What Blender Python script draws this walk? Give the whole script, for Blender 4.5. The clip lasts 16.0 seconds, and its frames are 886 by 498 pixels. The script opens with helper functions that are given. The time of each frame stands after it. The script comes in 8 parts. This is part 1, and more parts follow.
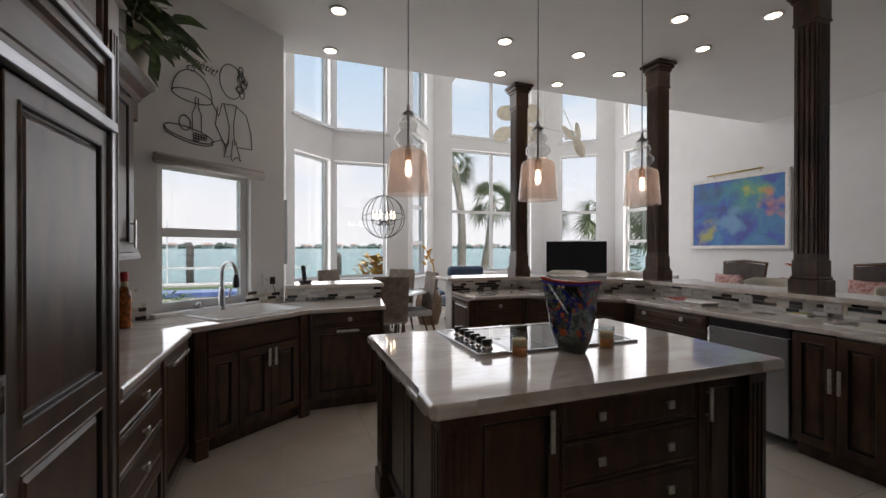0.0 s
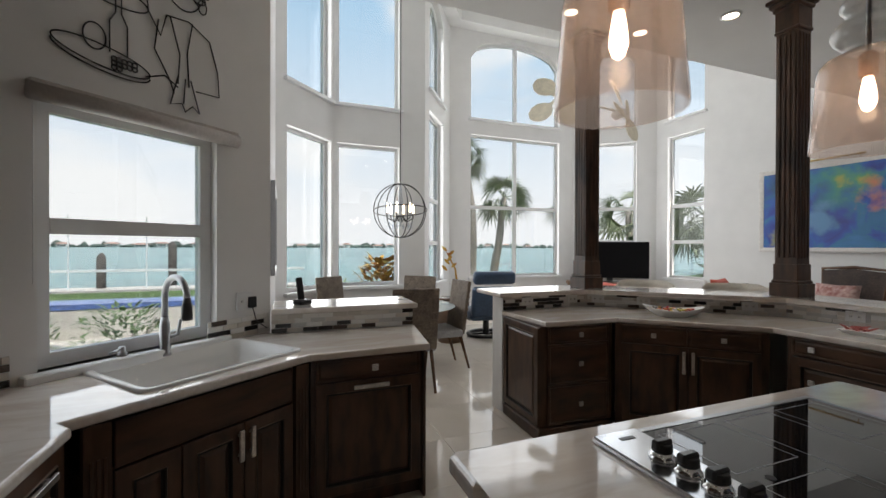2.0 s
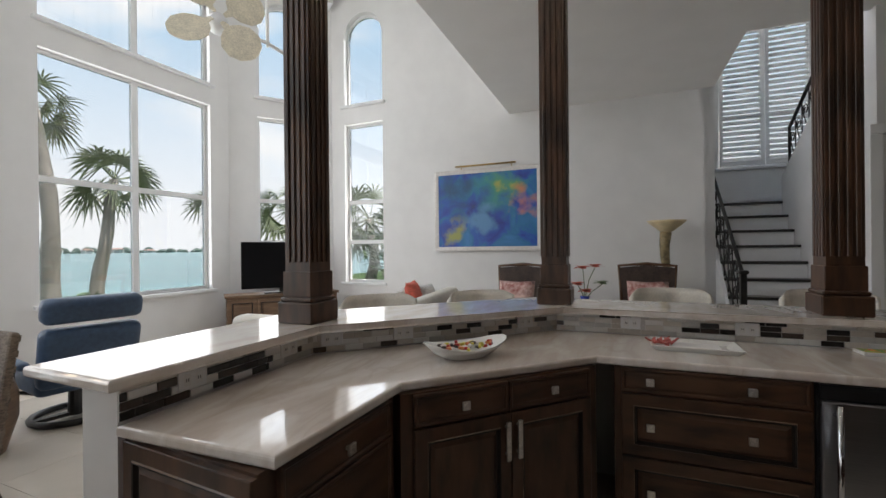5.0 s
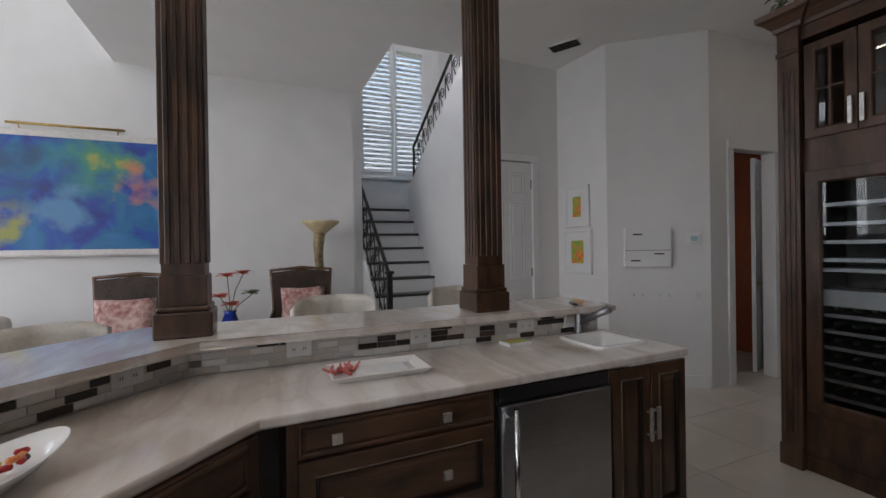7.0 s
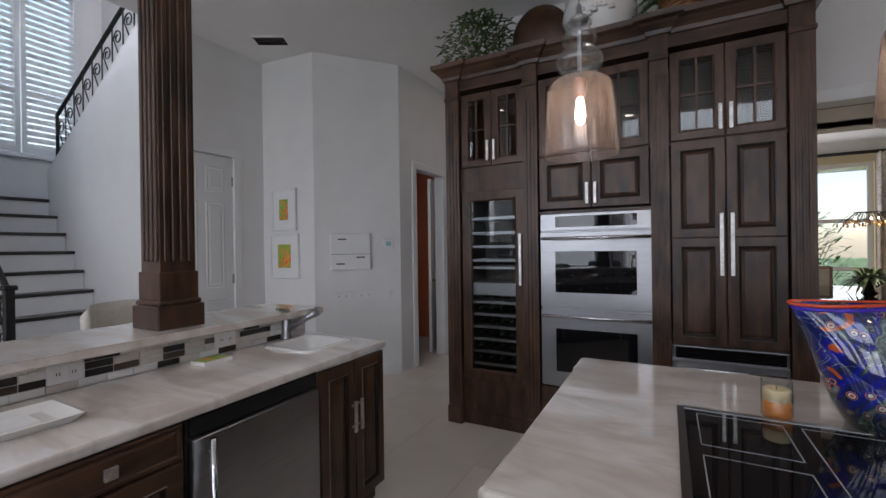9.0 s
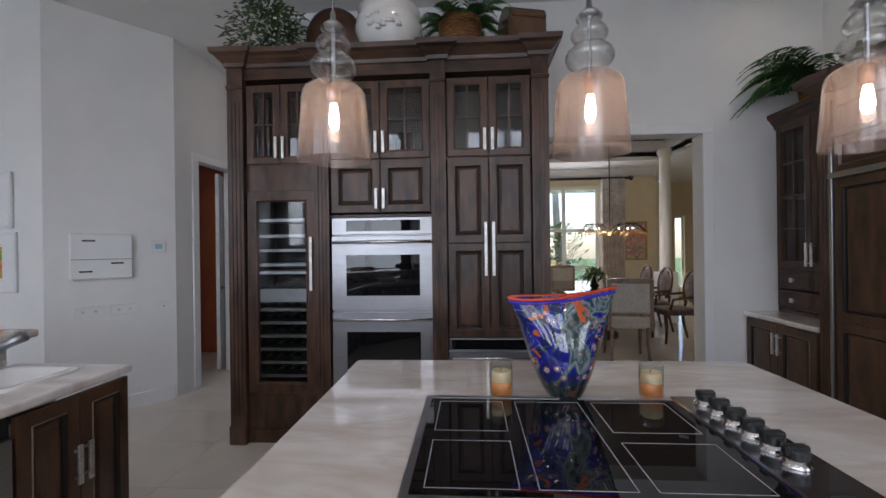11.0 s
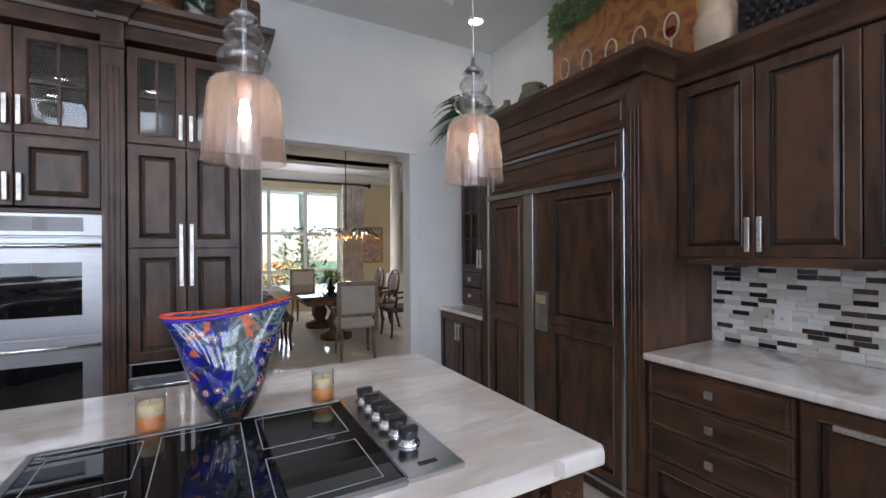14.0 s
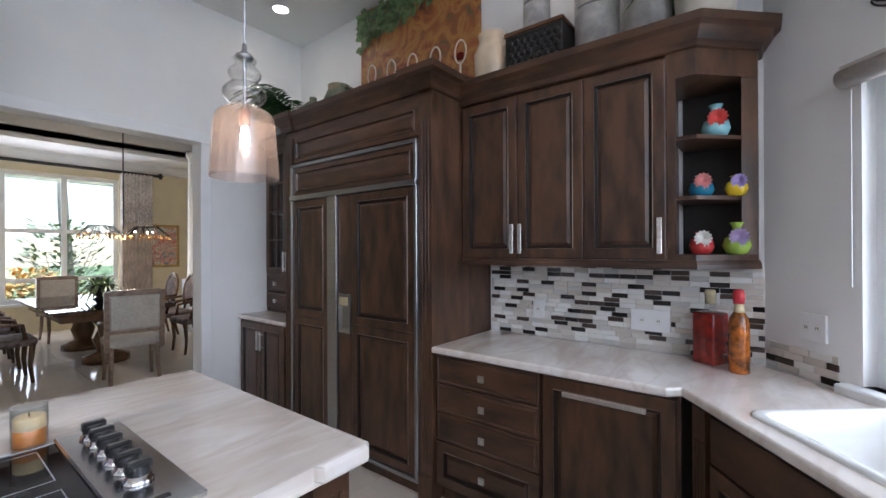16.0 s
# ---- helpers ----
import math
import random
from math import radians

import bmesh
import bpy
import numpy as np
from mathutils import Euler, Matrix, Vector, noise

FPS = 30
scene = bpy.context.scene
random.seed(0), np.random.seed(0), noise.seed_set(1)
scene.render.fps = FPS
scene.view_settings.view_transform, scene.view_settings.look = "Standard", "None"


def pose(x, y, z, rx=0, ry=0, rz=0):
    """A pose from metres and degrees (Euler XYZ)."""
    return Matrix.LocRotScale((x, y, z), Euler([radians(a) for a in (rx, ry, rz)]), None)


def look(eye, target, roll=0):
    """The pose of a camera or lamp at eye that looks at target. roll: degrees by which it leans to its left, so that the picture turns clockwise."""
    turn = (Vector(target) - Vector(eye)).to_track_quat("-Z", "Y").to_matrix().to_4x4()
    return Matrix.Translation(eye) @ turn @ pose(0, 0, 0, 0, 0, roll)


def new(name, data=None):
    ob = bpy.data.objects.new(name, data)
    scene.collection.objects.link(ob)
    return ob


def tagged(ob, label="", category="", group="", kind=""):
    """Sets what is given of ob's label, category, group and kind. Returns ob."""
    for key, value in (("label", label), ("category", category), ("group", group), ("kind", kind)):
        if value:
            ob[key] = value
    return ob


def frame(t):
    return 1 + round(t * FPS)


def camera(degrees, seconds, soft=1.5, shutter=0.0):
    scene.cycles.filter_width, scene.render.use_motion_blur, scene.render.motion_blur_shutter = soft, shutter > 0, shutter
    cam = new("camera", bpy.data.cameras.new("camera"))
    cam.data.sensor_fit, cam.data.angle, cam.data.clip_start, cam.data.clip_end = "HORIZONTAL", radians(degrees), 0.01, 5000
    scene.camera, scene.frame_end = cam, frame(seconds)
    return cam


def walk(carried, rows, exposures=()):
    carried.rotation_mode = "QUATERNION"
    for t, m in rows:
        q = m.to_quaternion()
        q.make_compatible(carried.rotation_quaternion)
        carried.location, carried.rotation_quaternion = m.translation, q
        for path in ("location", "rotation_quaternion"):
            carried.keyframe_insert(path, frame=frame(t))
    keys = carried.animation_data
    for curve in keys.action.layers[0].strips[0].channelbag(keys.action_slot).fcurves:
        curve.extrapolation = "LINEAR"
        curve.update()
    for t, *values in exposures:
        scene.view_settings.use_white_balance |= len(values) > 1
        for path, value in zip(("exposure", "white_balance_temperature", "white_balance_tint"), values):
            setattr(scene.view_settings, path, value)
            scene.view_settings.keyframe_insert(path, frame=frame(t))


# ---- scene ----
cam = camera(92.99, 16.0)
ROWS = [
    (0.0, 0.000, 0.000, 1.453, -20.11, -0.23, -0.03),
    (0.5, -0.013, 0.328, 1.458, -20.15, -0.25, -0.03),
    (1.0, -0.028, 0.714, 1.477, -20.34, -0.42, -0.14),
    (1.5, 0.000, 1.082, 1.482, -20.27, -0.46, -0.24),
    (2.0, 0.020, 1.492, 1.484, -21.04, -0.30, -0.19),
    (2.5, 0.076, 1.863, 1.477, -23.82, -0.22, -0.16),
    (3.0, 0.189, 2.274, 1.479, -28.95, -0.23, 0.01),
    (5.5, 1.285, 3.390, 1.462, -78.17, -0.04, 0.75),
    (6.0, 1.513, 3.393, 1.461, -88.79, -0.07, 0.94),
    (6.5, 1.685, 3.415, 1.453, -100.47, -0.13, 0.93),
    (7.0, 1.826, 3.424, 1.454, -113.28, -0.21, 0.86),
    (7.5, 1.900, 3.427, 1.452, -125.20, -0.19, 0.80),
    (8.0, 1.924, 3.413, 1.449, -135.47, -0.15, 0.76),
    (8.5, 1.908, 3.390, 1.446, -144.11, -0.11, 0.76),
    (9.0, 1.867, 3.395, 1.445, -151.74, -0.12, 0.79),
    (11.5, 1.631, 3.321, 1.453, -181.73, -0.05, 0.64),
    (12.0, 1.570, 3.335, 1.466, -187.27, -0.09, 0.54),
    (12.5, 1.541, 3.353, 1.475, -193.21, -0.12, 0.48),
    (13.0, 1.496, 3.357, 1.479, -198.92, -0.15, 0.40),
    (13.5, 1.465, 3.369, 1.478, -204.08, -0.14, 0.38),
    (14.0, 1.422, 3.371, 1.476, -208.99, -0.08, 0.35),
    (14.5, 1.376, 3.399, 1.476, -214.13, -0.02, 0.37),
    (15.0, 1.329, 3.433, 1.479, -219.93, 0.03, 0.32),
    (15.5, 1.307, 3.456, 1.475, -226.12, 0.07, 0.23),
    (16.0, 1.282, 3.474, 1.475, -232.07, 0.07, 0.27),
]
EXPO = [(0.0, 1.10, 6850, 17), (3.0, 1.10, 6800, 11), (5.5, 1.14, 6750, 14), (7.0, 1.30, 6500, 16), (9.0, 1.60, 6200, 17), (12.5, 2.12, 5950, 16), (16.0, 2.55, 5800, 15)]
walk(cam, [(t, pose(x, y, z, 90 + p, r, h)) for t, x, y, z, h, p, r in ROWS], EXPO)

# ---- sky and sun ----
world = bpy.data.worlds.new("sky")
scene.world = world
world.use_nodes = True
wn = world.node_tree.nodes
sky = wn.new("ShaderNodeTexSky")
sky.sky_type, sky.sun_disc = "NISHITA", False
sky.sun_elevation, sky.sun_rotation = radians(58), radians(200)
wn["Background"].inputs[1].default_value = 0.15
world.node_tree.links.new(sky.outputs[0], wn["Background"].inputs[0])
sun = new("sun", bpy.data.lights.new("sun", "SUN"))
sun.data.energy, sun.data.angle, sun.data.color = 5.0, radians(0.5), (1, 0.95, 0.88)
sun.matrix_world = look((2, -8, 20), (0, 0, 0))


# ---- recessed ceiling lamps ----
SPOTS = [(0.42, 3.87), (0.42, 4.69), (2.09, 3.86), (2.42, 4.59), (3.0, 3.85), (3.28, 4.64), (3.8, 4.11), (4.15, 3.27), (3.41, 2.92), (4.16, 2.58), (-0.74, 0.12), (-0.75, 2.5), (2.0, 0.75), (0.5, 0.6), (3.95, -1.2)]
for x, y in SPOTS:
    lamp = new("recessed_lamp", bpy.data.lights.new("recessed_lamp", "SPOT"))
    lamp.data.energy, lamp.data.color, lamp.data.spot_size, lamp.data.spot_blend, lamp.data.shadow_soft_size = 0.7, (1, 0.9, 0.79), radians(120), 0.8, 0.05
    lamp.matrix_world = pose(x, y, 3.555)

# ---- daylight in the window openings ----
def daylight(p, q, s0, s1, z0, z1, power=2.6, inset=0.06):
    """An area lamp in the opening of the wall from p to q, shining into the room (to the right of the way)."""
    d = (Vector((*q, 0)) - Vector((*p, 0))).normalized()
    n = Vector((d.y, -d.x, 0))
    c = Vector((*p, (z0 + z1) / 2)) + d * (s0 + s1) / 2 - n * inset
    ob = new("window_daylight", bpy.data.lights.new("window_daylight", "AREA"))
    ob.data.shape, ob.data.size, ob.data.size_y = "RECTANGLE", s1 - s0, z1 - z0
    ob.data.energy, ob.data.color = power * (s1 - s0) * (z1 - z0), (0.93, 0.97, 1.0)
    ob.matrix_world = look(c, c + n)


SK, PA, PB, PC, PD, PE, PF, PG = (-1.26, 3.45), (-0.05, 4.55), (-0.05, 7.13), (0.75, 8.0), (2.2, 8.0), (3.2, 9.4), (6.2, 9.4), (7.58, 8.32)
daylight(SK, PA, 0.50, 1.19, 1.01, 2.07, 1.6, 0.04)
for p, q, s0, s1, z1 in ((PB, PC, 0.20, 1.13, 3.06), (PC, PD, 0.05, 1.02, 3.06), (PD, PE, 0.26, 1.22, 3.80), (PE, PF, 0.47, 2.66, 3.82), (PF, PG, 0.45, 1.36, 3.80), (PG, (7.58, 2.15), 0.28, 1.10, 3.78)):
    daylight(p, q, s0, s1, 0.9, z1)
    daylight(p, q, s0, s1, 3.70 if z1 < 3.1 else 4.20, 5.4)
daylight((1.6, -7.0), (-2.75, -7.0), 0.62, 2.95, 0.62, 2.85, 1.5)


# ---- materials ----
def mat(name, col, rough=0.5, metal=0.0, var=0.0, scale=8.0, stretch=(1, 1, 1), bump=0.0, col2=None, spec=0.5, fine=0.0, coords="Object", coat=0.0):
    m = bpy.data.materials.new(name)
    m.use_nodes = True
    nt = m.node_tree
    b = nt.nodes["Principled BSDF"]
    b.inputs["Base Color"].default_value = (*col, 1)
    b.inputs["Roughness"].default_value, b.inputs["Metallic"].default_value = rough, metal
    b.inputs["Specular IOR Level"].default_value = spec
    b.inputs["Coat Weight"].default_value = coat
    b.inputs["Coat Roughness"].default_value = 0.28
    if var or bump or col2:
        tc, mp = nt.nodes.new("ShaderNodeTexCoord"), nt.nodes.new("ShaderNodeMapping")
        mp.inputs["Scale"].default_value = stretch
        nz = nt.nodes.new("ShaderNodeTexNoise")
        nz.inputs["Scale"].default_value, nz.inputs["Detail"].default_value = scale, 6
        nt.links.new(tc.outputs[coords], mp.inputs[0])
        nt.links.new(mp.outputs[0], nz.inputs[0])
        n2 = nt.nodes.new("ShaderNodeTexNoise")
        n2.inputs["Scale"].default_value, n2.inputs["Detail"].default_value = scale * 0.17, 3
        nt.links.new(tc.outputs[coords], n2.inputs[0])
        mx = nt.nodes.new("ShaderNodeMath")
        mx.operation = "MULTIPLY_ADD"
        mx.inputs[1].default_value = 0.6
        nt.links.new(nz.outputs[0], mx.inputs[0])
        ml = nt.nodes.new("ShaderNodeMath")
        ml.operation = "MULTIPLY"
        ml.inputs[1].default_value = 0.4
        nt.links.new(n2.outputs[0], ml.inputs[0])
        nt.links.new(ml.outputs[0], mx.inputs[2])
        rp = nt.nodes.new("ShaderNodeValToRGB")
        e = rp.color_ramp.elements
        lo = tuple(c * (1 - var) for c in col)
        hi = col2 if col2 else tuple(min(1, c * (1 + var)) for c in col)
        e[0].position, e[1].position = 0.38, 0.62
        e[0].color, e[1].color = (*lo, 1), (*hi, 1)
        nt.links.new(mx.outputs[0], rp.inputs[0])
        nt.links.new(rp.outputs[0], b.inputs["Base Color"])
        if bump:
            bp = nt.nodes.new("ShaderNodeBump")
            bp.inputs["Strength"].default_value, bp.inputs["Distance"].default_value = bump, 0.004
            nt.links.new(nz.outputs[0], bp.inputs["Height"])
            nt.links.new(bp.outputs[0], b.inputs["Normal"])
    return m


def glow(name, col, strength):
    m = mat(name, col)
    b = m.node_tree.nodes["Principled BSDF"]
    b.inputs["Emission Color"].default_value, b.inputs["Emission Strength"].default_value = (*col, 1), strength
    return m


def glass_mat(name, tint=(1, 1, 1), rough=0.0, base=0.045):
    m = bpy.data.materials.new(name)
    m.use_nodes = True
    nt = m.node_tree
    nt.nodes.remove(nt.nodes["Principled BSDF"])
    tr, gl, mx = nt.nodes.new("ShaderNodeBsdfTransparent"), nt.nodes.new("ShaderNodeBsdfGlossy"), nt.nodes.new("ShaderNodeMixShader")
    lw, pw, fr = nt.nodes.new("ShaderNodeLayerWeight"), nt.nodes.new("ShaderNodeMath"), nt.nodes.new("ShaderNodeMath")
    lw.inputs[0].default_value = 0.5
    pw.operation, pw.inputs[1].default_value = "POWER", 5
    fr.operation, fr.inputs[1].default_value, fr.inputs[2].default_value = "MULTIPLY_ADD", 0.9, base
    nt.links.new(lw.outputs["Facing"], pw.inputs[0])
    nt.links.new(pw.outputs[0], fr.inputs[0])
    tr.inputs[0].default_value = (*tint, 1)
    gl.inputs["Roughness"].default_value = rough
    nt.links.new(fr.outputs[0], mx.inputs[0])
    nt.links.new(tr.outputs[0], mx.inputs[1])
    nt.links.new(gl.outputs[0], mx.inputs[2])
    nt.links.new(mx.outputs[0], nt.nodes["Material Output"].inputs[0])
    return m


def stone_mat(name, base, vein, warm, rough):
    m = mat(name, base, rough, spec=0.7, coat=0.5)
    nt = m.node_tree
    b = nt.nodes["Principled BSDF"]
    b.inputs["Coat Roughness"].default_value = 0.03
    tc, mp = nt.nodes.new("ShaderNodeTexCoord"), nt.nodes.new("ShaderNodeMapping")
    mp.inputs["Scale"].default_value, mp.inputs["Rotation"].default_value = (0.8, 2.3, 1.0), (0, 0, 0.35)
    n1, n2 = nt.nodes.new("ShaderNodeTexNoise"), nt.nodes.new("ShaderNodeTexNoise")
    n1.inputs["Scale"].default_value, n1.inputs["Detail"].default_value, n1.inputs["Distortion"].default_value = 1.6, 9, 1.4
    n2.inputs["Scale"].default_value, n2.inputs["Detail"].default_value, n2.inputs["Distortion"].default_value = 2.4, 5, 1.0
    for n in (n1, n2):
        nt.links.new(mp.outputs[0], n.inputs[0])
    nt.links.new(tc.outputs["Object"], mp.inputs[0])
    r1, r2 = nt.nodes.new("ShaderNodeValToRGB"), nt.nodes.new("ShaderNodeValToRGB")
    e = r1.color_ramp.elements
    e[0].position, e[0].color, e[1].position, e[1].color = 0.40, (*warm, 1), 0.60, (*base, 1)
    e = r2.color_ramp.elements
    e[0].position, e[0].color, e[1].position, e[1].color = 0.43, (0, 0, 0, 1), 0.56, (0, 0, 0, 1)
    k = e.new(0.5)
    k.color = (0.28, 0.28, 0.28, 1)
    mx = nt.nodes.new("ShaderNodeMixRGB")
    mx.inputs[2].default_value = (*vein, 1)
    nt.links.new(n1.outputs[0], r1.inputs[0])
    nt.links.new(n2.outputs[0], r2.inputs[0])
    nt.links.new(r2.outputs[0], mx.inputs[0])
    nt.links.new(r1.outputs[0], mx.inputs[1])
    nt.links.new(mx.outputs[0], b.inputs["Base Color"])
    return m


M_WALL = mat("wall_paint", (0.79, 0.78, 0.77), 0.7, var=0.03, scale=3, bump=0.03)
M_CEIL = mat("ceiling_paint", (0.86, 0.85, 0.835), 0.8, var=0.02, scale=3, bump=0.03)
M_TRIM = mat("white_trim", (0.80, 0.80, 0.80), 0.4, var=0.02, scale=6)
M_WOOD = mat("dark_walnut", (0.066, 0.032, 0.0175), 0.38, var=0.62, scale=7, stretch=(2.2, 2.2, 0.6), bump=0.05, coat=0.3, spec=0.35)
M_WOODH = mat("dark_walnut_across", (0.066, 0.032, 0.0175), 0.38, var=0.62, scale=7, stretch=(0.6, 0.6, 2.2), bump=0.05, coat=0.3, spec=0.35)
# Groove glaze, taken near-black so that it also paints in the grooves' shade.
M_DGLAZE = mat("shaded_groove_glaze", (0.010, 0.006, 0.004), 0.45, var=0.3, scale=20)
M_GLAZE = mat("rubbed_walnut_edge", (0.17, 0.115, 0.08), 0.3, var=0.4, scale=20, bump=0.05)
M_STONE = stone_mat("cream_marble", (0.80, 0.755, 0.715), (0.50, 0.41, 0.34), (0.66, 0.58, 0.515), 0.07)
M_FLOOR = mat("polished_cream_tile", (0.70, 0.63, 0.55), 0.07, var=0.06, scale=2.5)
M_GROUT = mat("floor_grout", (0.66, 0.59, 0.51), 0.7, var=0.1, scale=20)
M_STEEL = mat("brushed_steel", (0.38, 0.385, 0.40), 0.32, 1.0, var=0.08, scale=40, stretch=(0.1, 0.1, 6))
M_CHROME = mat("polished_chrome", (0.75, 0.75, 0.76), 0.08, 1.0)
M_NICKEL = mat("hammered_nickel", (0.72, 0.70, 0.67), 0.33, 1.0, var=0.25, scale=170, bump=0.6)
M_BLACK = mat("black_plastic", (0.015, 0.015, 0.016), 0.3, var=0.2, scale=30)
M_BLKGLASS = mat("black_glass", (0.006, 0.006, 0.007), 0.02, spec=0.6)
M_GLASS = glass_mat("window_glass", (0.62, 0.64, 0.65))
M_CLEAR = glass_mat("clear_cabinet_glass", (0.9, 0.92, 0.92))
M_IRON = mat("wrought_iron", (0.03, 0.028, 0.027), 0.45, 0.6, var=0.3, scale=30, bump=0.2)
M_PORC = mat("white_porcelain", (0.82, 0.81, 0.79), 0.12, var=0.02, scale=5)
M_CREAM = mat("cream_fabric", (0.72, 0.68, 0.61), 0.85, var=0.08, scale=60, bump=0.25)
# Near-black brown for the island plinth, corner shelf back and top boards.
M_DARK = mat("near_black_brown", (0.02, 0.016, 0.014), 0.7, var=0.2, scale=10)


# ---- building helpers ----
def link(name, bm, material, smooth=False):
    me = bpy.data.meshes.new(name)
    bmesh.ops.recalc_face_normals(bm, faces=bm.faces)
    bm.to_mesh(me)
    bm.free()
    if material:
        me.materials.append(material)
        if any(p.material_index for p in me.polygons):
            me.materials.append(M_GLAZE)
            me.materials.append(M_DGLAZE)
    if smooth:
        me.polygons.foreach_set("use_smooth", [True] * len(me.polygons))
    return new(name, me)


def part(name, bm, material, parent, label="", smooth=False):
    ob = link(name, bm, material, smooth)
    ob.parent = parent
    if label:
        ob["label"] = label
    return ob


def thing(name, m, label, category, group="", kind=""):
    e = new(name)
    e.empty_display_size = 0.1
    e.matrix_basis = m
    return tagged(e, label, category, group, kind)


def solo(name, bm, material, label, category, m=None, group="", kind="", smooth=False):
    ob = link(name, bm, material, smooth)
    if m is not None:
        ob.matrix_basis = m
    return tagged(ob, label, category, group, kind)


def box(bm, x0, x1, y0, y1, z0, z1, bev=0.0, seg=1):
    v = [bm.verts.new((x, y, z)) for z in (z0, z1) for x, y in ((x0, y0), (x1, y0), (x1, y1), (x0, y1))]
    f = [bm.faces.new([v[i] for i in q]) for q in ((3, 2, 1, 0), (4, 5, 6, 7), (0, 1, 5, 4), (1, 2, 6, 5), (2, 3, 7, 6), (3, 0, 4, 7))]
    if bev:
        bmesh.ops.bevel(bm, geom=list({e for q in f for e in q.edges}), offset=bev, segments=seg, affect="EDGES", profile=0.5)
    return bm


def B(*a, **k):
    return box(bmesh.new(), *a, **k)


def prism(bm, pts, z0, z1, bev=0.0, seg=2):
    lo = [bm.verts.new((x, y, z0)) for x, y in pts]
    hi = [bm.verts.new((x, y, z1)) for x, y in pts]
    n = len(pts)
    top = bm.faces.new(hi)
    bot = bm.faces.new(lo[::-1])
    for i in range(n):
        bm.faces.new((lo[i], lo[(i + 1) % n], hi[(i + 1) % n], hi[i]))
    if bev:
        bmesh.ops.bevel(bm, geom=list(top.edges) + list(bot.edges), offset=bev, segments=seg, affect="EDGES", profile=0.5)
    return bm


def prism_hole(bm, pts, hole, z0, z1, bev=0.012):
    """A slab with one hole; both loops run the same way round."""
    n, h = len(pts), len(hole)
    lo, hi = [bm.verts.new((x, y, z0)) for x, y in pts], [bm.verts.new((x, y, z1)) for x, y in pts]
    hl, hh = [bm.verts.new((x, y, z0)) for x, y in hole], [bm.verts.new((x, y, z1)) for x, y in hole]
    for i in range(n):
        bm.faces.new((lo[i], lo[(i + 1) % n], hi[(i + 1) % n], hi[i]))
    for i in range(h):
        bm.faces.new((hl[(i + 1) % h], hl[i], hh[i], hh[(i + 1) % h]))
    for o, q in ((hi, hh), (lo, hl)):
        edges = [bm.edges.get((o[i], o[(i + 1) % n])) for i in range(n)] + [bm.edges.get((q[i], q[(i + 1) % h])) for i in range(h)]
        bmesh.ops.triangle_fill(bm, use_beauty=True, use_dissolve=True, edges=edges)
    top = [bm.edges.get((o[i], o[(i + 1) % n])) for o in (hi, lo) for i in range(n)]
    bmesh.ops.bevel(bm, geom=[k for k in top if k], offset=bev, segments=3, affect="EDGES", profile=0.5)
    return bm


def lathe(bm, prof, seg=24, cx=0.0, cy=0.0, cz=0.0, cap=True):
    rings = []
    for r, z in prof:
        rings.append([bm.verts.new((cx + max(r, 1e-4) * math.cos(2 * math.pi * i / seg), cy + max(r, 1e-4) * math.sin(2 * math.pi * i / seg), cz + z)) for i in range(seg)])
    for a, b in zip(rings, rings[1:]):
        for i in range(seg):
            bm.faces.new((a[i], a[(i + 1) % seg], b[(i + 1) % seg], b[i]))
    if cap:
        for r in (rings[0][::-1], rings[-1]):
            bm.faces.new(r)
    return bm


def tube(bm, pts, r, seg=6, closed=False):
    pts = [Vector(p) for p in pts]
    n, rings, up = len(pts), [], None
    for i, p in enumerate(pts):
        a = pts[(i - 1) % n] if closed or i else p
        b = pts[(i + 1) % n] if closed or i < n - 1 else p
        d = (b - a).normalized()
        if up is None:
            up = d.orthogonal().normalized()
        up = (up - d * up.dot(d)).normalized()
        s = d.cross(up)
        rr = r[i] if isinstance(r, (list, tuple)) else r
        rings.append([bm.verts.new(p + rr * (math.cos(2 * math.pi * k / seg) * up + math.sin(2 * math.pi * k / seg) * s)) for k in range(seg)])
    for i in range(n if closed else n - 1):
        a, b = rings[i], rings[(i + 1) % n]
        for k in range(seg):
            bm.faces.new((a[k], a[(k + 1) % seg], b[(k + 1) % seg], b[k]))
    if not closed:
        bm.faces.new(rings[0][::-1])
        bm.faces.new(rings[-1])
    return bm


def rings_panel(bm, x0, x1, z0, z1, rings, fill=True, back=0.0):
    """A rectangular panel that faces -y: nested rectangles, each set in from the edge and at its own depth."""
    loops = []
    for d, y in rings:
        loops.append([bm.verts.new((x, y, z)) for x, z in ((x0 + d, z0 + d), (x1 - d, z0 + d), (x1 - d, z1 - d), (x0 + d, z1 - d))])
    for k, (a, b) in enumerate(zip(loops, loops[1:])):
        for i in range(4):
            f = bm.faces.new((a[i], a[(i + 1) % 4], b[(i + 1) % 4], b[i]))
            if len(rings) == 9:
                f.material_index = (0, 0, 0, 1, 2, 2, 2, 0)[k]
    if fill:
        bm.faces.new(loops[-1])
        bm.faces.new(loops[0][::-1])
    return bm


RAISED = ((0, 0.0), (0, -0.02), (0.004, -0.022), (0.053, -0.022), (0.056, -0.027), (0.062, -0.025), (0.066, -0.013), (0.071, -0.011), (0.089, -0.020))
DRAWER = ((0, 0.0), (0, -0.018), (0.004, -0.021), (0.012, -0.021), (0.018, -0.015), (0.03, -0.02))
FLATTOP = ((0, 0.0), (0, -0.018), (0.004, -0.021))
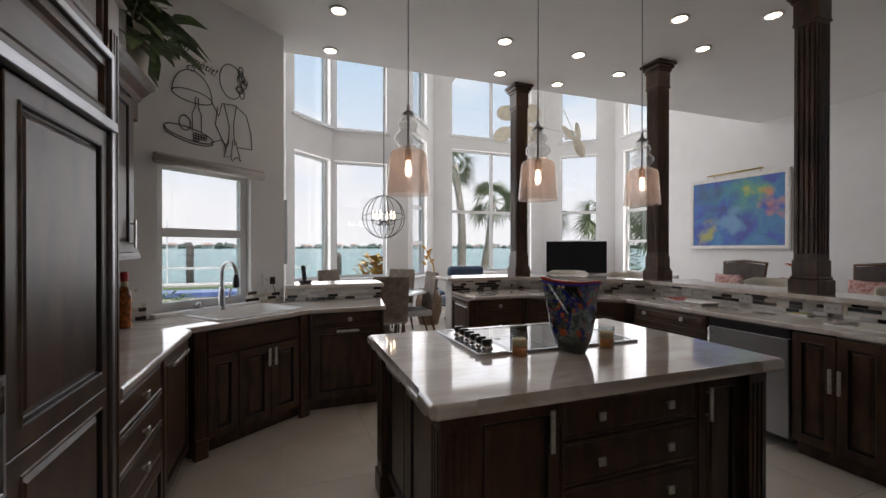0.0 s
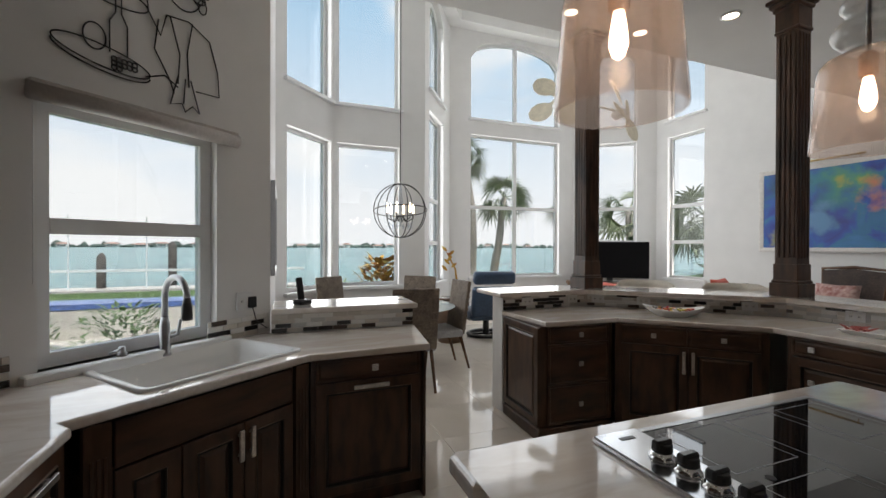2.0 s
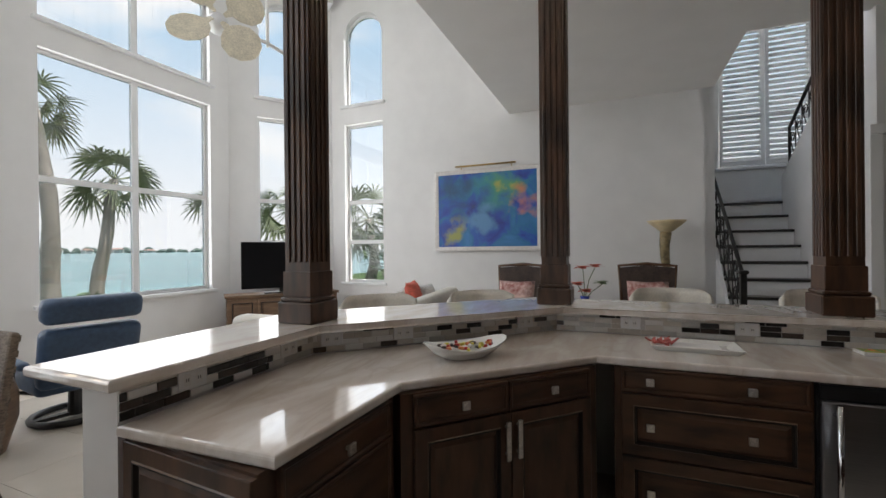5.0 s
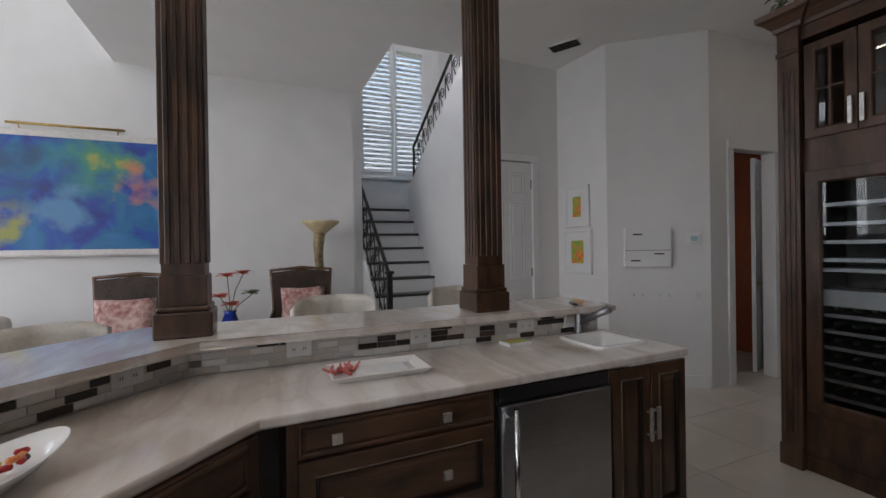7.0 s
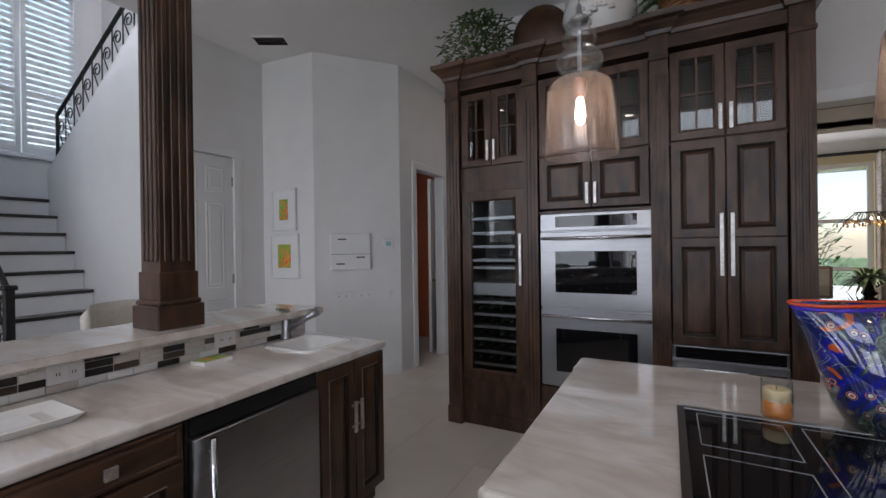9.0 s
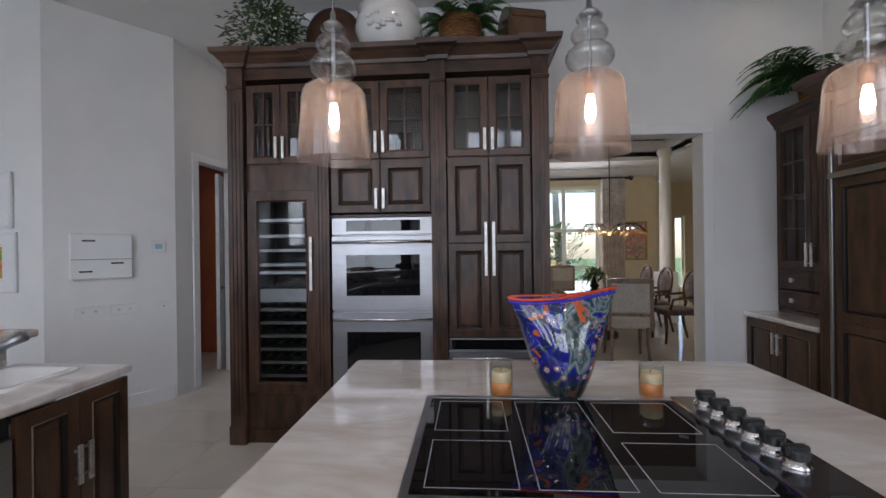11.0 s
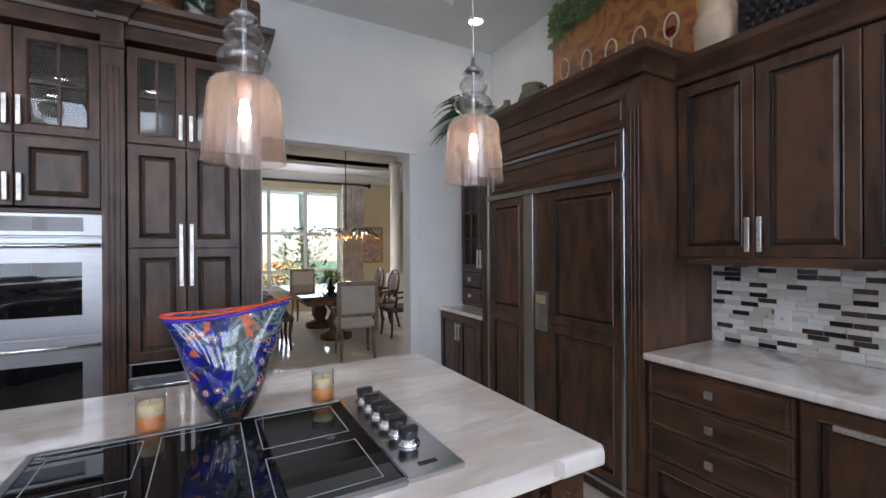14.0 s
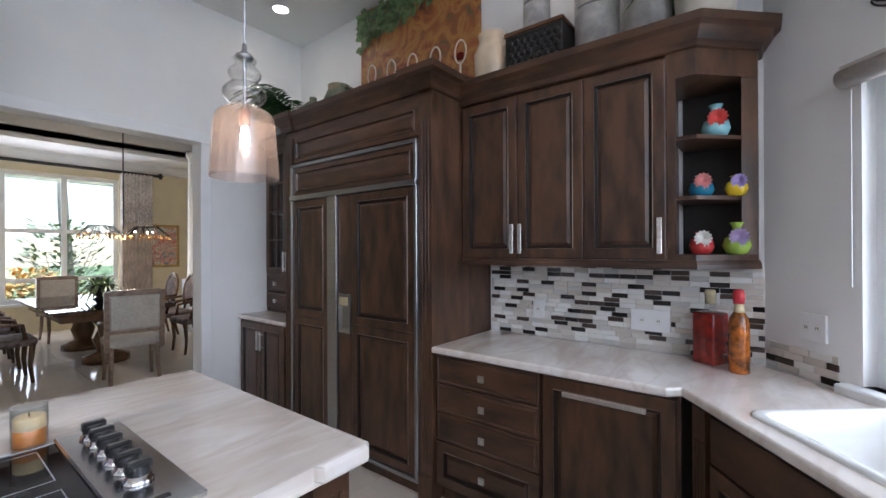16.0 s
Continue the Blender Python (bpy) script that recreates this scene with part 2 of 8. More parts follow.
OPENED = ((0.0, 0.0), (0, -0.02), (0.004, -0.022), (0.05, -0.022), (0.053, -0.026), (0.06, -0.022), (0.062, 0.0))


def bar_pull(parent, x, z0, z1, y=-0.022, across=False):
    bm = bmesh.new()
    if across:
        box(bm, z0, z1, y - 0.03, y - 0.018, x - 0.011, x + 0.011, 0.002)
        for q in (z0 + 0.02, z1 - 0.03):
            box(bm, q, q + 0.01, y - 0.019, y, x - 0.005, x + 0.005)
    else:
        box(bm, x - 0.011, x + 0.011, y - 0.03, y - 0.018, z0, z1, 0.002)
        for q in (z0 + 0.02, z1 - 0.03):
            box(bm, x - 0.005, x + 0.005, y - 0.019, y, q, q + 0.01)
    return part("handle", bm, M_NICKEL, parent, "hammered nickel bar handle")


def knob(parent, x, z, y=-0.021):
    bm = B(x - 0.018, x + 0.018, y - 0.028, y - 0.016, z - 0.018, z + 0.018, bev=0.002)
    box(bm, x - 0.006, x + 0.006, y - 0.017, y, z - 0.006, z + 0.006)
    return part("knob", bm, M_NICKEL, parent, "square hammered nickel knob")


def cab_door(parent, x0, x1, z0, z1, pull=None, style=RAISED, label=""):
    g = 0.003
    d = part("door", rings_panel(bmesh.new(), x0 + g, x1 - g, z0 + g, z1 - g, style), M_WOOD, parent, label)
    if pull:
        bar_pull(d, *pull)
    return d


def drawer(parent, x0, x1, z0, z1, knobs=(0.5,), style=DRAWER):
    g = 0.003
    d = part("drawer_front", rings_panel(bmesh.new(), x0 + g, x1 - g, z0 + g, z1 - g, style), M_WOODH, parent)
    for k in knobs:
        knob(d, x0 + (x1 - x0) * k, (z0 + z1) / 2)
    return d


def glass_door(parent, x0, x1, z0, z1, pull=None, nx=2, nz=2):
    g = 0.003
    d = part("door", rings_panel(bmesh.new(), x0 + g, x1 - g, z0 + g, z1 - g, OPENED, fill=False), M_WOOD, parent, "dark wooden door with glass panes")
    bm = bmesh.new()
    for i in range(1, nx):
        x = x0 + 0.06 + (x1 - x0 - 0.12) * i / nx
        box(bm, x - 0.007, x + 0.007, -0.018, -0.004, z0 + 0.06, z1 - 0.06)
    for i in range(1, nz):
        z = z0 + 0.06 + (z1 - z0 - 0.12) * i / nz
        box(bm, x0 + 0.06, x1 - 0.06, -0.017, -0.003, z - 0.007, z + 0.007)
    if len(bm.verts):
        part("muntin", bm, M_WOOD, d)
    pane = part("pane", B(x0 + 0.055, x1 - 0.055, -0.004, -0.001, z0 + 0.055, z1 - 0.055), M_CLEAR, d, "clear glass pane")
    pane.visible_shadow = False
    if pull:
        bar_pull(d, *pull)
    return d


def pilaster(parent, x0, x1, y, z0, z1, n=3):
    """A flat pilaster that faces -y: a board with a plinth block, and reeds of its own."""
    bm = B(x0, x1, y, y + 0.03, z0, z1)
    box(bm, x0 - 0.006, x1 + 0.006, y - 0.014, y + 0.03, z0, z0 + 0.14, 0.004)
    board = part("pilaster", bm, M_WOOD, parent)
    w = (x1 - x0) / (n + 1.2)
    for i in range(n):
        c = x0 + (x1 - x0) * (i + 1) / (n + 1)
        part("reed", B(c - w * 0.3, c + w * 0.3, y - 0.006, y, z0 + 0.22, z1 - 0.12, bev=0.002), M_WOOD, board)
    return board


def sweep(bm, path, prof, closed=False):
    """Sweeps a profile of (out, up) along a path of (x, y) at z = 0; out is to the right of the way."""
    P = [Vector((*p, 0)) for p in path]
    n, loops = len(P), []
    for i in range(n):
        ds = []
        if i or closed:
            ds.append((P[i] - P[(i - 1) % n]).normalized())
        if i < n - 1 or closed:
            ds.append((P[(i + 1) % n] - P[i]).normalized())
        ns = [Vector((d.y, -d.x, 0)) for d in ds]
        m = sum(ns, Vector()) / len(ns)
        m = m / max(m.length_squared, 0.2)
        loops.append([bm.verts.new((P[i].x + m.x * o, P[i].y + m.y * o, u)) for o, u in prof])
    for i in range(n if closed else n - 1):
        a, b = loops[i], loops[(i + 1) % n]
        for k in range(len(prof)):
            bm.faces.new((a[k], a[(k + 1) % len(prof)], b[(k + 1) % len(prof)], b[k]))
    if not closed:
        bm.faces.new(loops[0])
        bm.faces.new(loops[-1][::-1])
    return bm


def solid(bm, s0, s1, y0, y1, za0, za1, zb0, zb1):
    """A block between s0 and s1 whose lower and upper edges may slope."""
    v = [bm.verts.new(c) for c in ((s0, y0, za0), (s1, y0, zb0), (s1, y1, zb0), (s0, y1, za0), (s0, y0, za1), (s1, y0, zb1), (s1, y1, zb1), (s0, y1, za1))]
    for q in ((3, 2, 1, 0), (4, 5, 6, 7), (0, 1, 5, 4), (1, 2, 6, 5), (2, 3, 7, 6), (3, 0, 4, 7)):
        bm.faces.new([v[i] for i in q])


def arch_z(o, s):
    """The upper edge of an opening (s0, s1, z0, z1, rise) at s."""
    s0, s1, z0, z1, rise = o
    if not rise:
        return z1
    u = (s - (s0 + s1) / 2) / ((s1 - s0) / 2)
    return z1 - rise + rise * math.sqrt(max(0.0, 1 - u * u))


def wall(name, p, q, z0, z1, openings=(), th=0.2, material=None, label="white painted plaster wall"):
    """A wall from p to q; its room side is to the right of the way from p to q. Openings: (s0, s1, z0, z1, rise of the arch)."""
    d = Vector((q[0] - p[0], q[1] - p[1], 0))
    L = d.length
    ops = [o if len(o) == 5 else (*o, 0) for o in openings]
    cuts = {0.0, L}
    for o in ops:
        n = 14 if o[4] else 1
        cuts |= {o[0] + (o[1] - o[0]) * i / n for i in range(n + 1)}
    cuts = sorted(cuts)
    bm = bmesh.new()
    for a, b in zip(cuts, cuts[1:]):
        if b - a < 1e-5:
            continue
        mid = (a + b) / 2
        here = sorted((o for o in ops if o[0] < mid < o[1]), key=lambda o: o[2])
        la = lb = z0
        for o in here:
            if o[2] > la + 1e-4:
                solid(bm, a, b, 0, th, la, o[2], lb, o[2])
            la, lb = arch_z(o, a), arch_z(o, b)
        solid(bm, a, b, 0, th, la, z1, lb, z1)
    ang = math.degrees(math.atan2(d.y, d.x))
    ob = link(name, bm, material or M_WALL)
    ob.matrix_basis = pose(p[0], p[1], 0, 0, 0, ang)
    return tagged(ob, label, "wall", kind="structure")


def window(name, p, q, units, label, depth=0.10, fw=0.045, casing=True):
    """Windows in the wall from p to q. Each unit: (s0, s1, z0, z1, rise, upright bars, level bars)."""
    ang = math.degrees(math.atan2(q[1] - p[1], q[0] - p[0]))
    e = thing(name, pose(p[0], p[1], 0, 0, 0, ang), label, "window", kind="structure")
    for s0, s1, z0, z1, rise, ups, lvs in units:
        o = (s0, s1, z0, z1, rise)
        bm = bmesh.new()
        box(bm, s0, s0 + fw, depth, depth + 0.05, z0, z1 - rise)
        box(bm, s1 - fw, s1, depth, depth + 0.05, z0, z1 - rise)
        box(bm, s0 + fw, s1 - fw, depth, depth + 0.05, z0, z0 + fw)
        n = 14 if rise else 1
        for i in range(n):
            a, b = s0 + (s1 - s0) * i / n, s0 + (s1 - s0) * (i + 1) / n
            if rise:
                solid(bm, a, b, depth, depth + 0.05, max(z1 - rise - fw, arch_z(o, a) - fw * 1.3), arch_z(o, a), max(z1 - rise - fw, arch_z(o, b) - fw * 1.3), arch_z(o, b))
            else:
                box(bm, s0 + fw, s1 - fw, depth, depth + 0.05, z1 - fw, z1)
        for u in ups:
            box(bm, u - 0.04, u + 0.04, depth - 0.01, depth + 0.045, z0 + fw, arch_z(o, u) - 0.02)
        for v in lvs:
            box(bm, s0 + fw, s1 - fw, depth - 0.012, depth + 0.043, v - 0.035, v + 0.035)
        fr = part("window_frame", bm, M_TRIM, e)
        xs = [s0, *ups, s1]
        zs = [z0, *lvs, z1]
        for a, b in zip(xs, xs[1:]):
            for c, d in zip(zs, zs[1:]):
                bm = bmesh.new()
                k = 8 if rise and d == z1 else 1
                for i in range(k):
                    a2, b2 = a + (b - a) * i / k, a + (b - a) * (i + 1) / k
                    ta, tb = (arch_z(o, a2), arch_z(o, b2)) if d == z1 else (d, d)
                    solid(bm, a2, b2, depth + 0.02, depth + 0.026, c, max(c + 0.01, ta), c, max(c + 0.01, tb))
                pn = part("pane", bm, M_GLASS, e)
                pn.visible_shadow = False
        if casing:
            bm = B(s0 - 0.06, s1 + 0.06, -0.06, depth, z0 - 0.05, z0, bev=0.006)
            part("window_sill", bm, M_TRIM, e)
    return e


# ---- the building ----
CEIL, TOP = 3.58, 6.5
wall("wall_west", (-1.26, -0.37), SK, 0, CEIL)
wall("wall_sink", SK, PA, 0, CEIL + 0.6, [(0.44, 1.25, 0.95, 2.13)])
wall("wall_nook_west", PA, PB, 0, TOP)
wall("wall_nook_corner", PB, PC, 0, TOP, [(0.20, 1.13, 0.88, 3.06), (0.20, 1.13, 3.66, 5.6)])
wall("wall_nook_north", PC, PD, 0, TOP, [(0.05, 1.02, 0.88, 3.06), (0.05, 1.02, 3.66, 5.6)])
wall("wall_bay_west", PD, PE, 0, TOP, [(0.26, 1.22, 0.86, 3.80), (0.26, 1.22, 4.15, 5.85, 0.48)])
wall("wall_bay_north", PE, PF, 0, TOP, [(0.47, 2.66, 0.86, 3.82), (0.47, 2.66, 4.15, 5.85, 0.42)])
wall("wall_bay_east", PF, PG, 0, TOP, [(0.45, 1.36, 0.86, 3.80), (0.45, 1.36, 4.15, 5.85, 0.45)])
wall("wall_east", PG, (7.58, 2.15), 0, TOP, [(0.28, 1.10, 0.86, 3.78), (0.28, 1.10, 4.13, 5.80, 0.41)])
W2 = "tall white framed window with an arched upper light"
window("window_1", SK, PA, [(0.44, 1.25, 0.95, 2.13, 0, (), (1.57,))], "white single-hung window over the sink", depth=0.06, fw=0.062)
window("window_2", PB, PC, [(0.20, 1.13, 0.88, 3.06, 0, (), ()), (0.20, 1.13, 3.66, 5.6, 0, (), ())], "tall white framed bay window looking over the water")
window("window_3", PC, PD, [(0.05, 1.02, 0.88, 3.06, 0, (), ()), (0.05, 1.02, 3.66, 5.6, 0, (), ())], "tall white framed bay window looking over the water")
window("window_4", PD, PE, [(0.26, 1.22, 0.86, 3.80, 0, (), (1.55, 2.32)), (0.26, 1.22, 4.15, 5.85, 0.48, (), ())], W2)
window("window_5", PE, PF, [(0.47, 2.66, 0.86, 3.82, 0, (1.565,), (2.32,)), (0.47, 2.66, 4.15, 5.85, 0.42, (1.565,), ())], "wide four-pane white window with an arched upper light")
window("window_6", PF, PG, [(0.45, 1.36, 0.86, 3.80, 0, (), (1.6, 2.34)), (0.45, 1.36, 4.15, 5.85, 0.45, (), ())], W2)
window("window_7", PG, (7.58, 2.15), [(0.28, 1.10, 0.86, 3.78, 0, (), (1.6, 2.34)), (0.28, 1.10, 4.13, 5.80, 0.41, (), ())], W2)

# south side: kitchen wall, hall, entry closet
wall("wall_south", (3.55, -0.37), (-1.26, -0.37), 0, CEIL, [(2.50, 3.83, 0, 2.40)], th=0.16)
wall("wall_hall_west", (3.55, -2.6), (3.55, -0.37), 0, CEIL, th=0.1)
wall("wall_hall_end", (4.7, -2.6), (3.45, -2.6), 0, CEIL, th=0.1)
E3, E2, E1 = (4.62, -0.68), (5.23, 0.06), (5.95, 0.12)
wall("wall_hall_east", E3, (4.52, -2.6), 0, CEIL, [(0.32, 0.95, 0, 2.42)], th=0.12)
wall("wall_pier_diagonal", E2, E3, 0, CEIL, th=0.15)
wall("wall_pier", E1, E2, 0, CEIL, th=0.15)
wall("wall_closet", (5.95, 1.22), E1, 0, CEIL, [(0.03, 0.72, 0, 2.44)], th=0.1)
# bathroom behind the hall door
bath = mat("terracotta_paint", (0.45, 0.12, 0.05), 0.7, var=0.1, scale=4)
wall("wall_bath", (6.0, -0.45), (6.0, -2.6), 0, 2.7, th=0.1, material=bath, label="terracotta painted bathroom wall")
wall("wall_bath_end", (6.0, -2.5), (4.6, -2.5), 0, 2.7, th=0.1, material=bath, label="terracotta painted bathroom wall")
# stairwell
wall("wall_stair_north", (7.58, 2.15), (9.7, 2.15), 0, TOP, th=0.12)
wall("wall_stair_end", (9.6, 2.15), (9.6, 0.1), 0, TOP, [(0.42, 1.72, 2.80, 5.3)])
wall("wall_stair_south", (9.6, 0.12), (5.95, 0.12), 0, TOP, th=0.12)
wall("wall_stair_front", (6.05, 0.12), (6.05, 2.15), CEIL + 0.3, TOP, th=0.1)

# ceilings, each an object of its own
solo("ceiling", prism(bmesh.new(), [(-1.5, -0.5), (3.4, -0.5), (3.4, -2.8), (6.04, -2.8), (6.04, 2.15), (7.6, 2.15), (7.6, 4.91), (-0.1, 4.91), (-0.1, 4.75), (-1.5, 3.4)], CEIL, CEIL + 0.3), M_CEIL, "flat white painted kitchen ceiling", "ceiling", kind="structure")
solo("ceiling_living", prism(bmesh.new(), [(-0.3, 4.7), (7.8, 4.7), (7.8, 8.5), (6.4, 9.7), (3.0, 9.7), (2.0, 8.3), (0.6, 8.3), (-0.3, 7.3)], TOP, TOP + 0.2), M_CEIL, "high white living room ceiling", "ceiling", kind="structure")
solo("ceiling_stair", B(5.8, 9.9, -0.1, 2.4, TOP, TOP + 0.2), M_CEIL, "high white stairwell ceiling", "ceiling", kind="structure")
wall("wall_loft", (7.7, 4.8), (-0.2, 4.8), CEIL + 0.3, TOP, th=0.1)
bay = [(2.28, 7.7), (3.32, 9.1), (6.08, 9.1), (7.35, 8.1)]
soff = solo("soffit", sweep(bmesh.new(), bay, ((0, 5.95), (0, 6.5), (-0.32, 6.5), (-0.32, 5.95))), M_WALL, "curved white soffit over the bay windows", "soffit", kind="structure")

# floor: a bed of grout with tiles laid on it further down
solo("floor", prism(bmesh.new(), [(-4.5, -9.6), (9.8, -9.6), (9.8, 9.8), (3.0, 9.8), (2.0, 8.2), (-0.3, 8.2), (-0.3, 4.8), (-1.5, 3.5), (-4.5, 3.5)], -0.25, -0.004), M_GROUT, "polished cream floor tile with fine joints", "floor", kind="structure")

# door casings
def casing(name, p, q, s0, s1, z1, w=0.085, d=0.02, label="white painted door casing"):
    ang = math.degrees(math.atan2(q[1] - p[1], q[0] - p[0]))
    bm = bmesh.new()
    box(bm, s0 - w, s0 + 0.004, -d, -0.001, 0.01, z1 - 0.004, 0.004)
    box(bm, s1 - 0.004, s1 + w, -d, -0.001, 0.01, z1 - 0.004, 0.004)
    box(bm, s0 - w, s1 + w, -d - 0.004, -0.001, z1 - 0.004, z1 + w, 0.004)
    return solo(name, bm, M_TRIM, label, "trim", pose(p[0], p[1], 0, 0, 0, ang), kind="structure")


casing("trim_dining", (3.55, -0.37), (-1.26, -0.37), 2.50, 3.83, 2.40)
casing("trim_hall", E3, (4.52, -2.6), 0.32, 0.95, 2.42)
casing("trim_closet", (5.95, 1.22), E1, 0.03, 0.72, 2.44)


def panel_door(name, m, w, h, label):
    e = thing(name, m, label, "door", kind="structure")
    leaf = part("door_leaf", B(0.003, w - 0.003, 0.0, 0.04, 0.012, h), M_TRIM, e)
    bm = bmesh.new()
    for x0, x1 in ((0.1, w / 2 - 0.04), (w / 2 + 0.04, w - 0.1)):
        for z0, z1 in ((0.2, 0.95), (1.07, 1.95), (2.05, h - 0.12)):
            rings_panel(bm, x0, x1, z0, z1, ((0, 0.001), (0.0, -0.001), (0.012, -0.007), (0.03, -0.002), (0.05, -0.008)))
    part("door_panels", bm, M_TRIM, leaf)
    brass = mat("brass", (0.55, 0.40, 0.16), 0.25, 1.0)
    bm = lathe(bmesh.new(), ((0.026, 0), (0.026, 0.008), (0.01, 0.012), (0.01, 0.04)), 12)
    bmesh.ops.rotate(bm, verts=bm.verts, matrix=Matrix.Rotation(radians(90), 3, "X"))
    bmesh.ops.translate(bm, verts=bm.verts, vec=(0.07, 0, 1.0))
    box(bm, 0.06, 0.18, -0.05, -0.035, 0.99, 1.01, 0.004)
    part("door_handle", bm, brass, e, "brass lever handle")
    bm = bmesh.new()
    for z in (0.3, 1.1, h - 0.3):
        box(bm, w - 0.02, w + 0.006, -0.008, 0.0, z, z + 0.1)
    part("hinge", bm, M_STEEL, e)
    return e


panel_door("door_1", pose(5.96, 1.19, 0, 0, 0, -90), 0.69, 2.43, "closed white six-panel door with brass lever")
dd = panel_door("door_2", pose(4.75, -1.62, 0, 0, 0, -72), 0.70, 2.40, "white hall door standing open")

# columns on the bar
def column(x, y):
    e = thing("column", pose(x, y, 1.08), "square fluted dark walnut column standing on the bar", "column", "columns on the bar")
    h = CEIL - 1.08
    bm = bmesh.new()
    a, hh = 0.082, h - 0.30
    box(bm, -a, a, -a, a, 0.12, h - 0.1)
    for sx, sy in ((0, -1), (0, 1), (-1, 0), (1, 0)):
        for k in (-1.5, -0.5, 0.5, 1.5):
            c = k * 0.037
            if sx == 0:
                box(bm, c - 0.011, c + 0.011, min(sy * a, sy * (a + 0.009)), max(sy * a, sy * (a + 0.009)), 0.32, hh - 0.03, 0.003)
            else:
                box(bm, min(sx * a, sx * (a + 0.009)), max(sx * a, sx * (a + 0.009)), c - 0.011, c + 0.011, 0.32, hh - 0.03, 0.003)
    part("shaft", bm, M_WOOD, e)
    bm = B(-0.112, 0.112, -0.112, 0.112, 0, 0.11, bev=0.006)
    box(bm, -0.103, 0.103, -0.103, 0.103, 0.11, 0.135, 0.008)
    box(bm, -0.0915, 0.0915, -0.0915, 0.0915, 0.135, 0.27, 0.003)
    part("base", bm, M_WOOD, e)
    bm = B(-0.096, 0.096, -0.096, 0.096, hh, hh + 0.03, bev=0.008)
    box(bm, -0.088, 0.088, -0.088, 0.088, hh + 0.03, h - 0.11)
    box(bm, -0.105, 0.105, -0.105, 0.105, h - 0.11, h - 0.075, 0.01)
    box(bm, -0.125, 0.125, -0.125, 0.125, h - 0.075, h - 0.035, 0.012)
    box(bm, -0.14, 0.14, -0.14, 0.14, h - 0.035, h, 0.006)
    part("capital", bm, M_WOOD, e)
    return e


column(2.86, 4.89), column(4.03, 3.74), column(4.04, 2.21)

# ---- counters and base cabinets ----
CT = 0.915
def worktop(name, pts, z, label, th=0.04, bev=0.012, hole=None):
    bm = prism_hole(bmesh.new(), pts, hole, z - th, z, bev) if hole else prism(bmesh.new(), pts, z - th, z, bev, 3)
    return solo(name, bm, M_STONE, label, "worktop")


def cut(m, w, d, k=0.03):
    return [tuple((m @ Vector((x, y, 0)))[:2]) for x, y in ((k, k), (w - k, k), (w - k, d - k), (k, d - k))]


SINK, BSINK = pose(-0.475, 3.40, 0, 0, 0, 39.5), pose(3.48, 1.49, 0)


worktop("worktop", [(-1.255, 1.925), (-0.595, 1.925), (-0.595, 3.14), (-0.64, 3.19), (0.16, 3.80), (0.84, 3.83), (0.93, 4.43), (-0.02, 4.43), (-0.07, 4.51), (-1.24, 3.45)], CT, "polished cream marble sink worktop with an angled corner", hole=cut(SINK, 0.80, 0.56))
worktop("bar_worktop", [(1.86, 4.80), (1.89, 4.18), (2.56, 4.16), (3.29, 3.44), (3.325, 1.405), (3.92, 1.405), (3.935, 3.715), (2.82, 4.825)], CT, "polished cream marble bar worktop bending in two corners", hole=cut(BSINK, 0.355, 0.36))
worktop("bar_counter", [(1.80, 4.73), (2.76, 4.74), (3.84, 3.67), (3.825, 1.385), (4.33, 1.385), (4.33, 3.96), (3.06, 5.22), (1.80, 5.20)], 1.08, "raised cream marble bar top carrying the columns")
worktop("ledge_top", [(-0.04, 4.42), (0.95, 4.42), (0.96, 4.88), (-0.04, 4.88)], 1.075, "raised cream marble ledge behind the sink")
bm = prism(bmesh.new(), [(1.88, 4.83), (2.83, 4.845), (3.945, 3.73), (3.93, 1.45), (4.06, 1.45), (4.08, 3.79), (2.89, 4.98), (1.86, 4.98)], 0, 1.039)
solo("wall_bar", bm, M_WALL, "white knee wall under the bar top", "wall", kind="structure")
solo("wall_ledge", B(-0.03, 0.92, 4.455, 4.62, 0, 1.034), M_WALL, "white knee wall under the ledge", "wall", kind="structure")


def base_body(e, w, depth=0.58, z0=0.10, z1=0.874):
    part("body", B(0, w, 0.0, depth, z0, z1), M_WOOD, e)
    part("plinth", B(0.0, w, 0.05, depth, 0.0, z0), M_WOOD, e)


def base_cab(m, w, label, fronts, depth=0.58, group="base cabinets", name="base_cabinet", top=0.874):
    """fronts: a list of ('door', x0, x1, z0, z1, pull) or ('drawer', x0, x1, z0, z1, knobs)."""
    e = thing(name, m, label, "cabinet", group)
    base_body(e, w, depth, z1=top)
    for f in fronts:
        if f[0] == "door":
            cab_door(e, *f[1:5], pull=f[5])
        else:
            drawer(e, *f[1:5], knobs=f[5], style=f[6] if len(f) > 6 else DRAWER)
    return e


LW = "dark walnut base cabinet with "
# west wall run
base_cab(pose(-0.645, 1.93, 0, 0, 0, 90), 0.65, LW + "four drawers and square knobs", [("drawer", 0, 0.65, 0.70, 0.865, (0.5,)), ("drawer", 0, 0.65, 0.535, 0.70, (0.5,)), ("drawer", 0, 0.65, 0.37, 0.535, (0.5,)), ("drawer", 0, 0.65, 0.11, 0.37, (0.5,), RAISED)])
base_cab(pose(-0.645, 2.585, 0, 0, 0, 90), 0.60, LW + "one panelled door and a level pull", [("door", 0.01, 0.59, 0.11, 0.865, (0.80, 0.12, 0.48, -0.022, True))], name="dishwasher_cabinet")
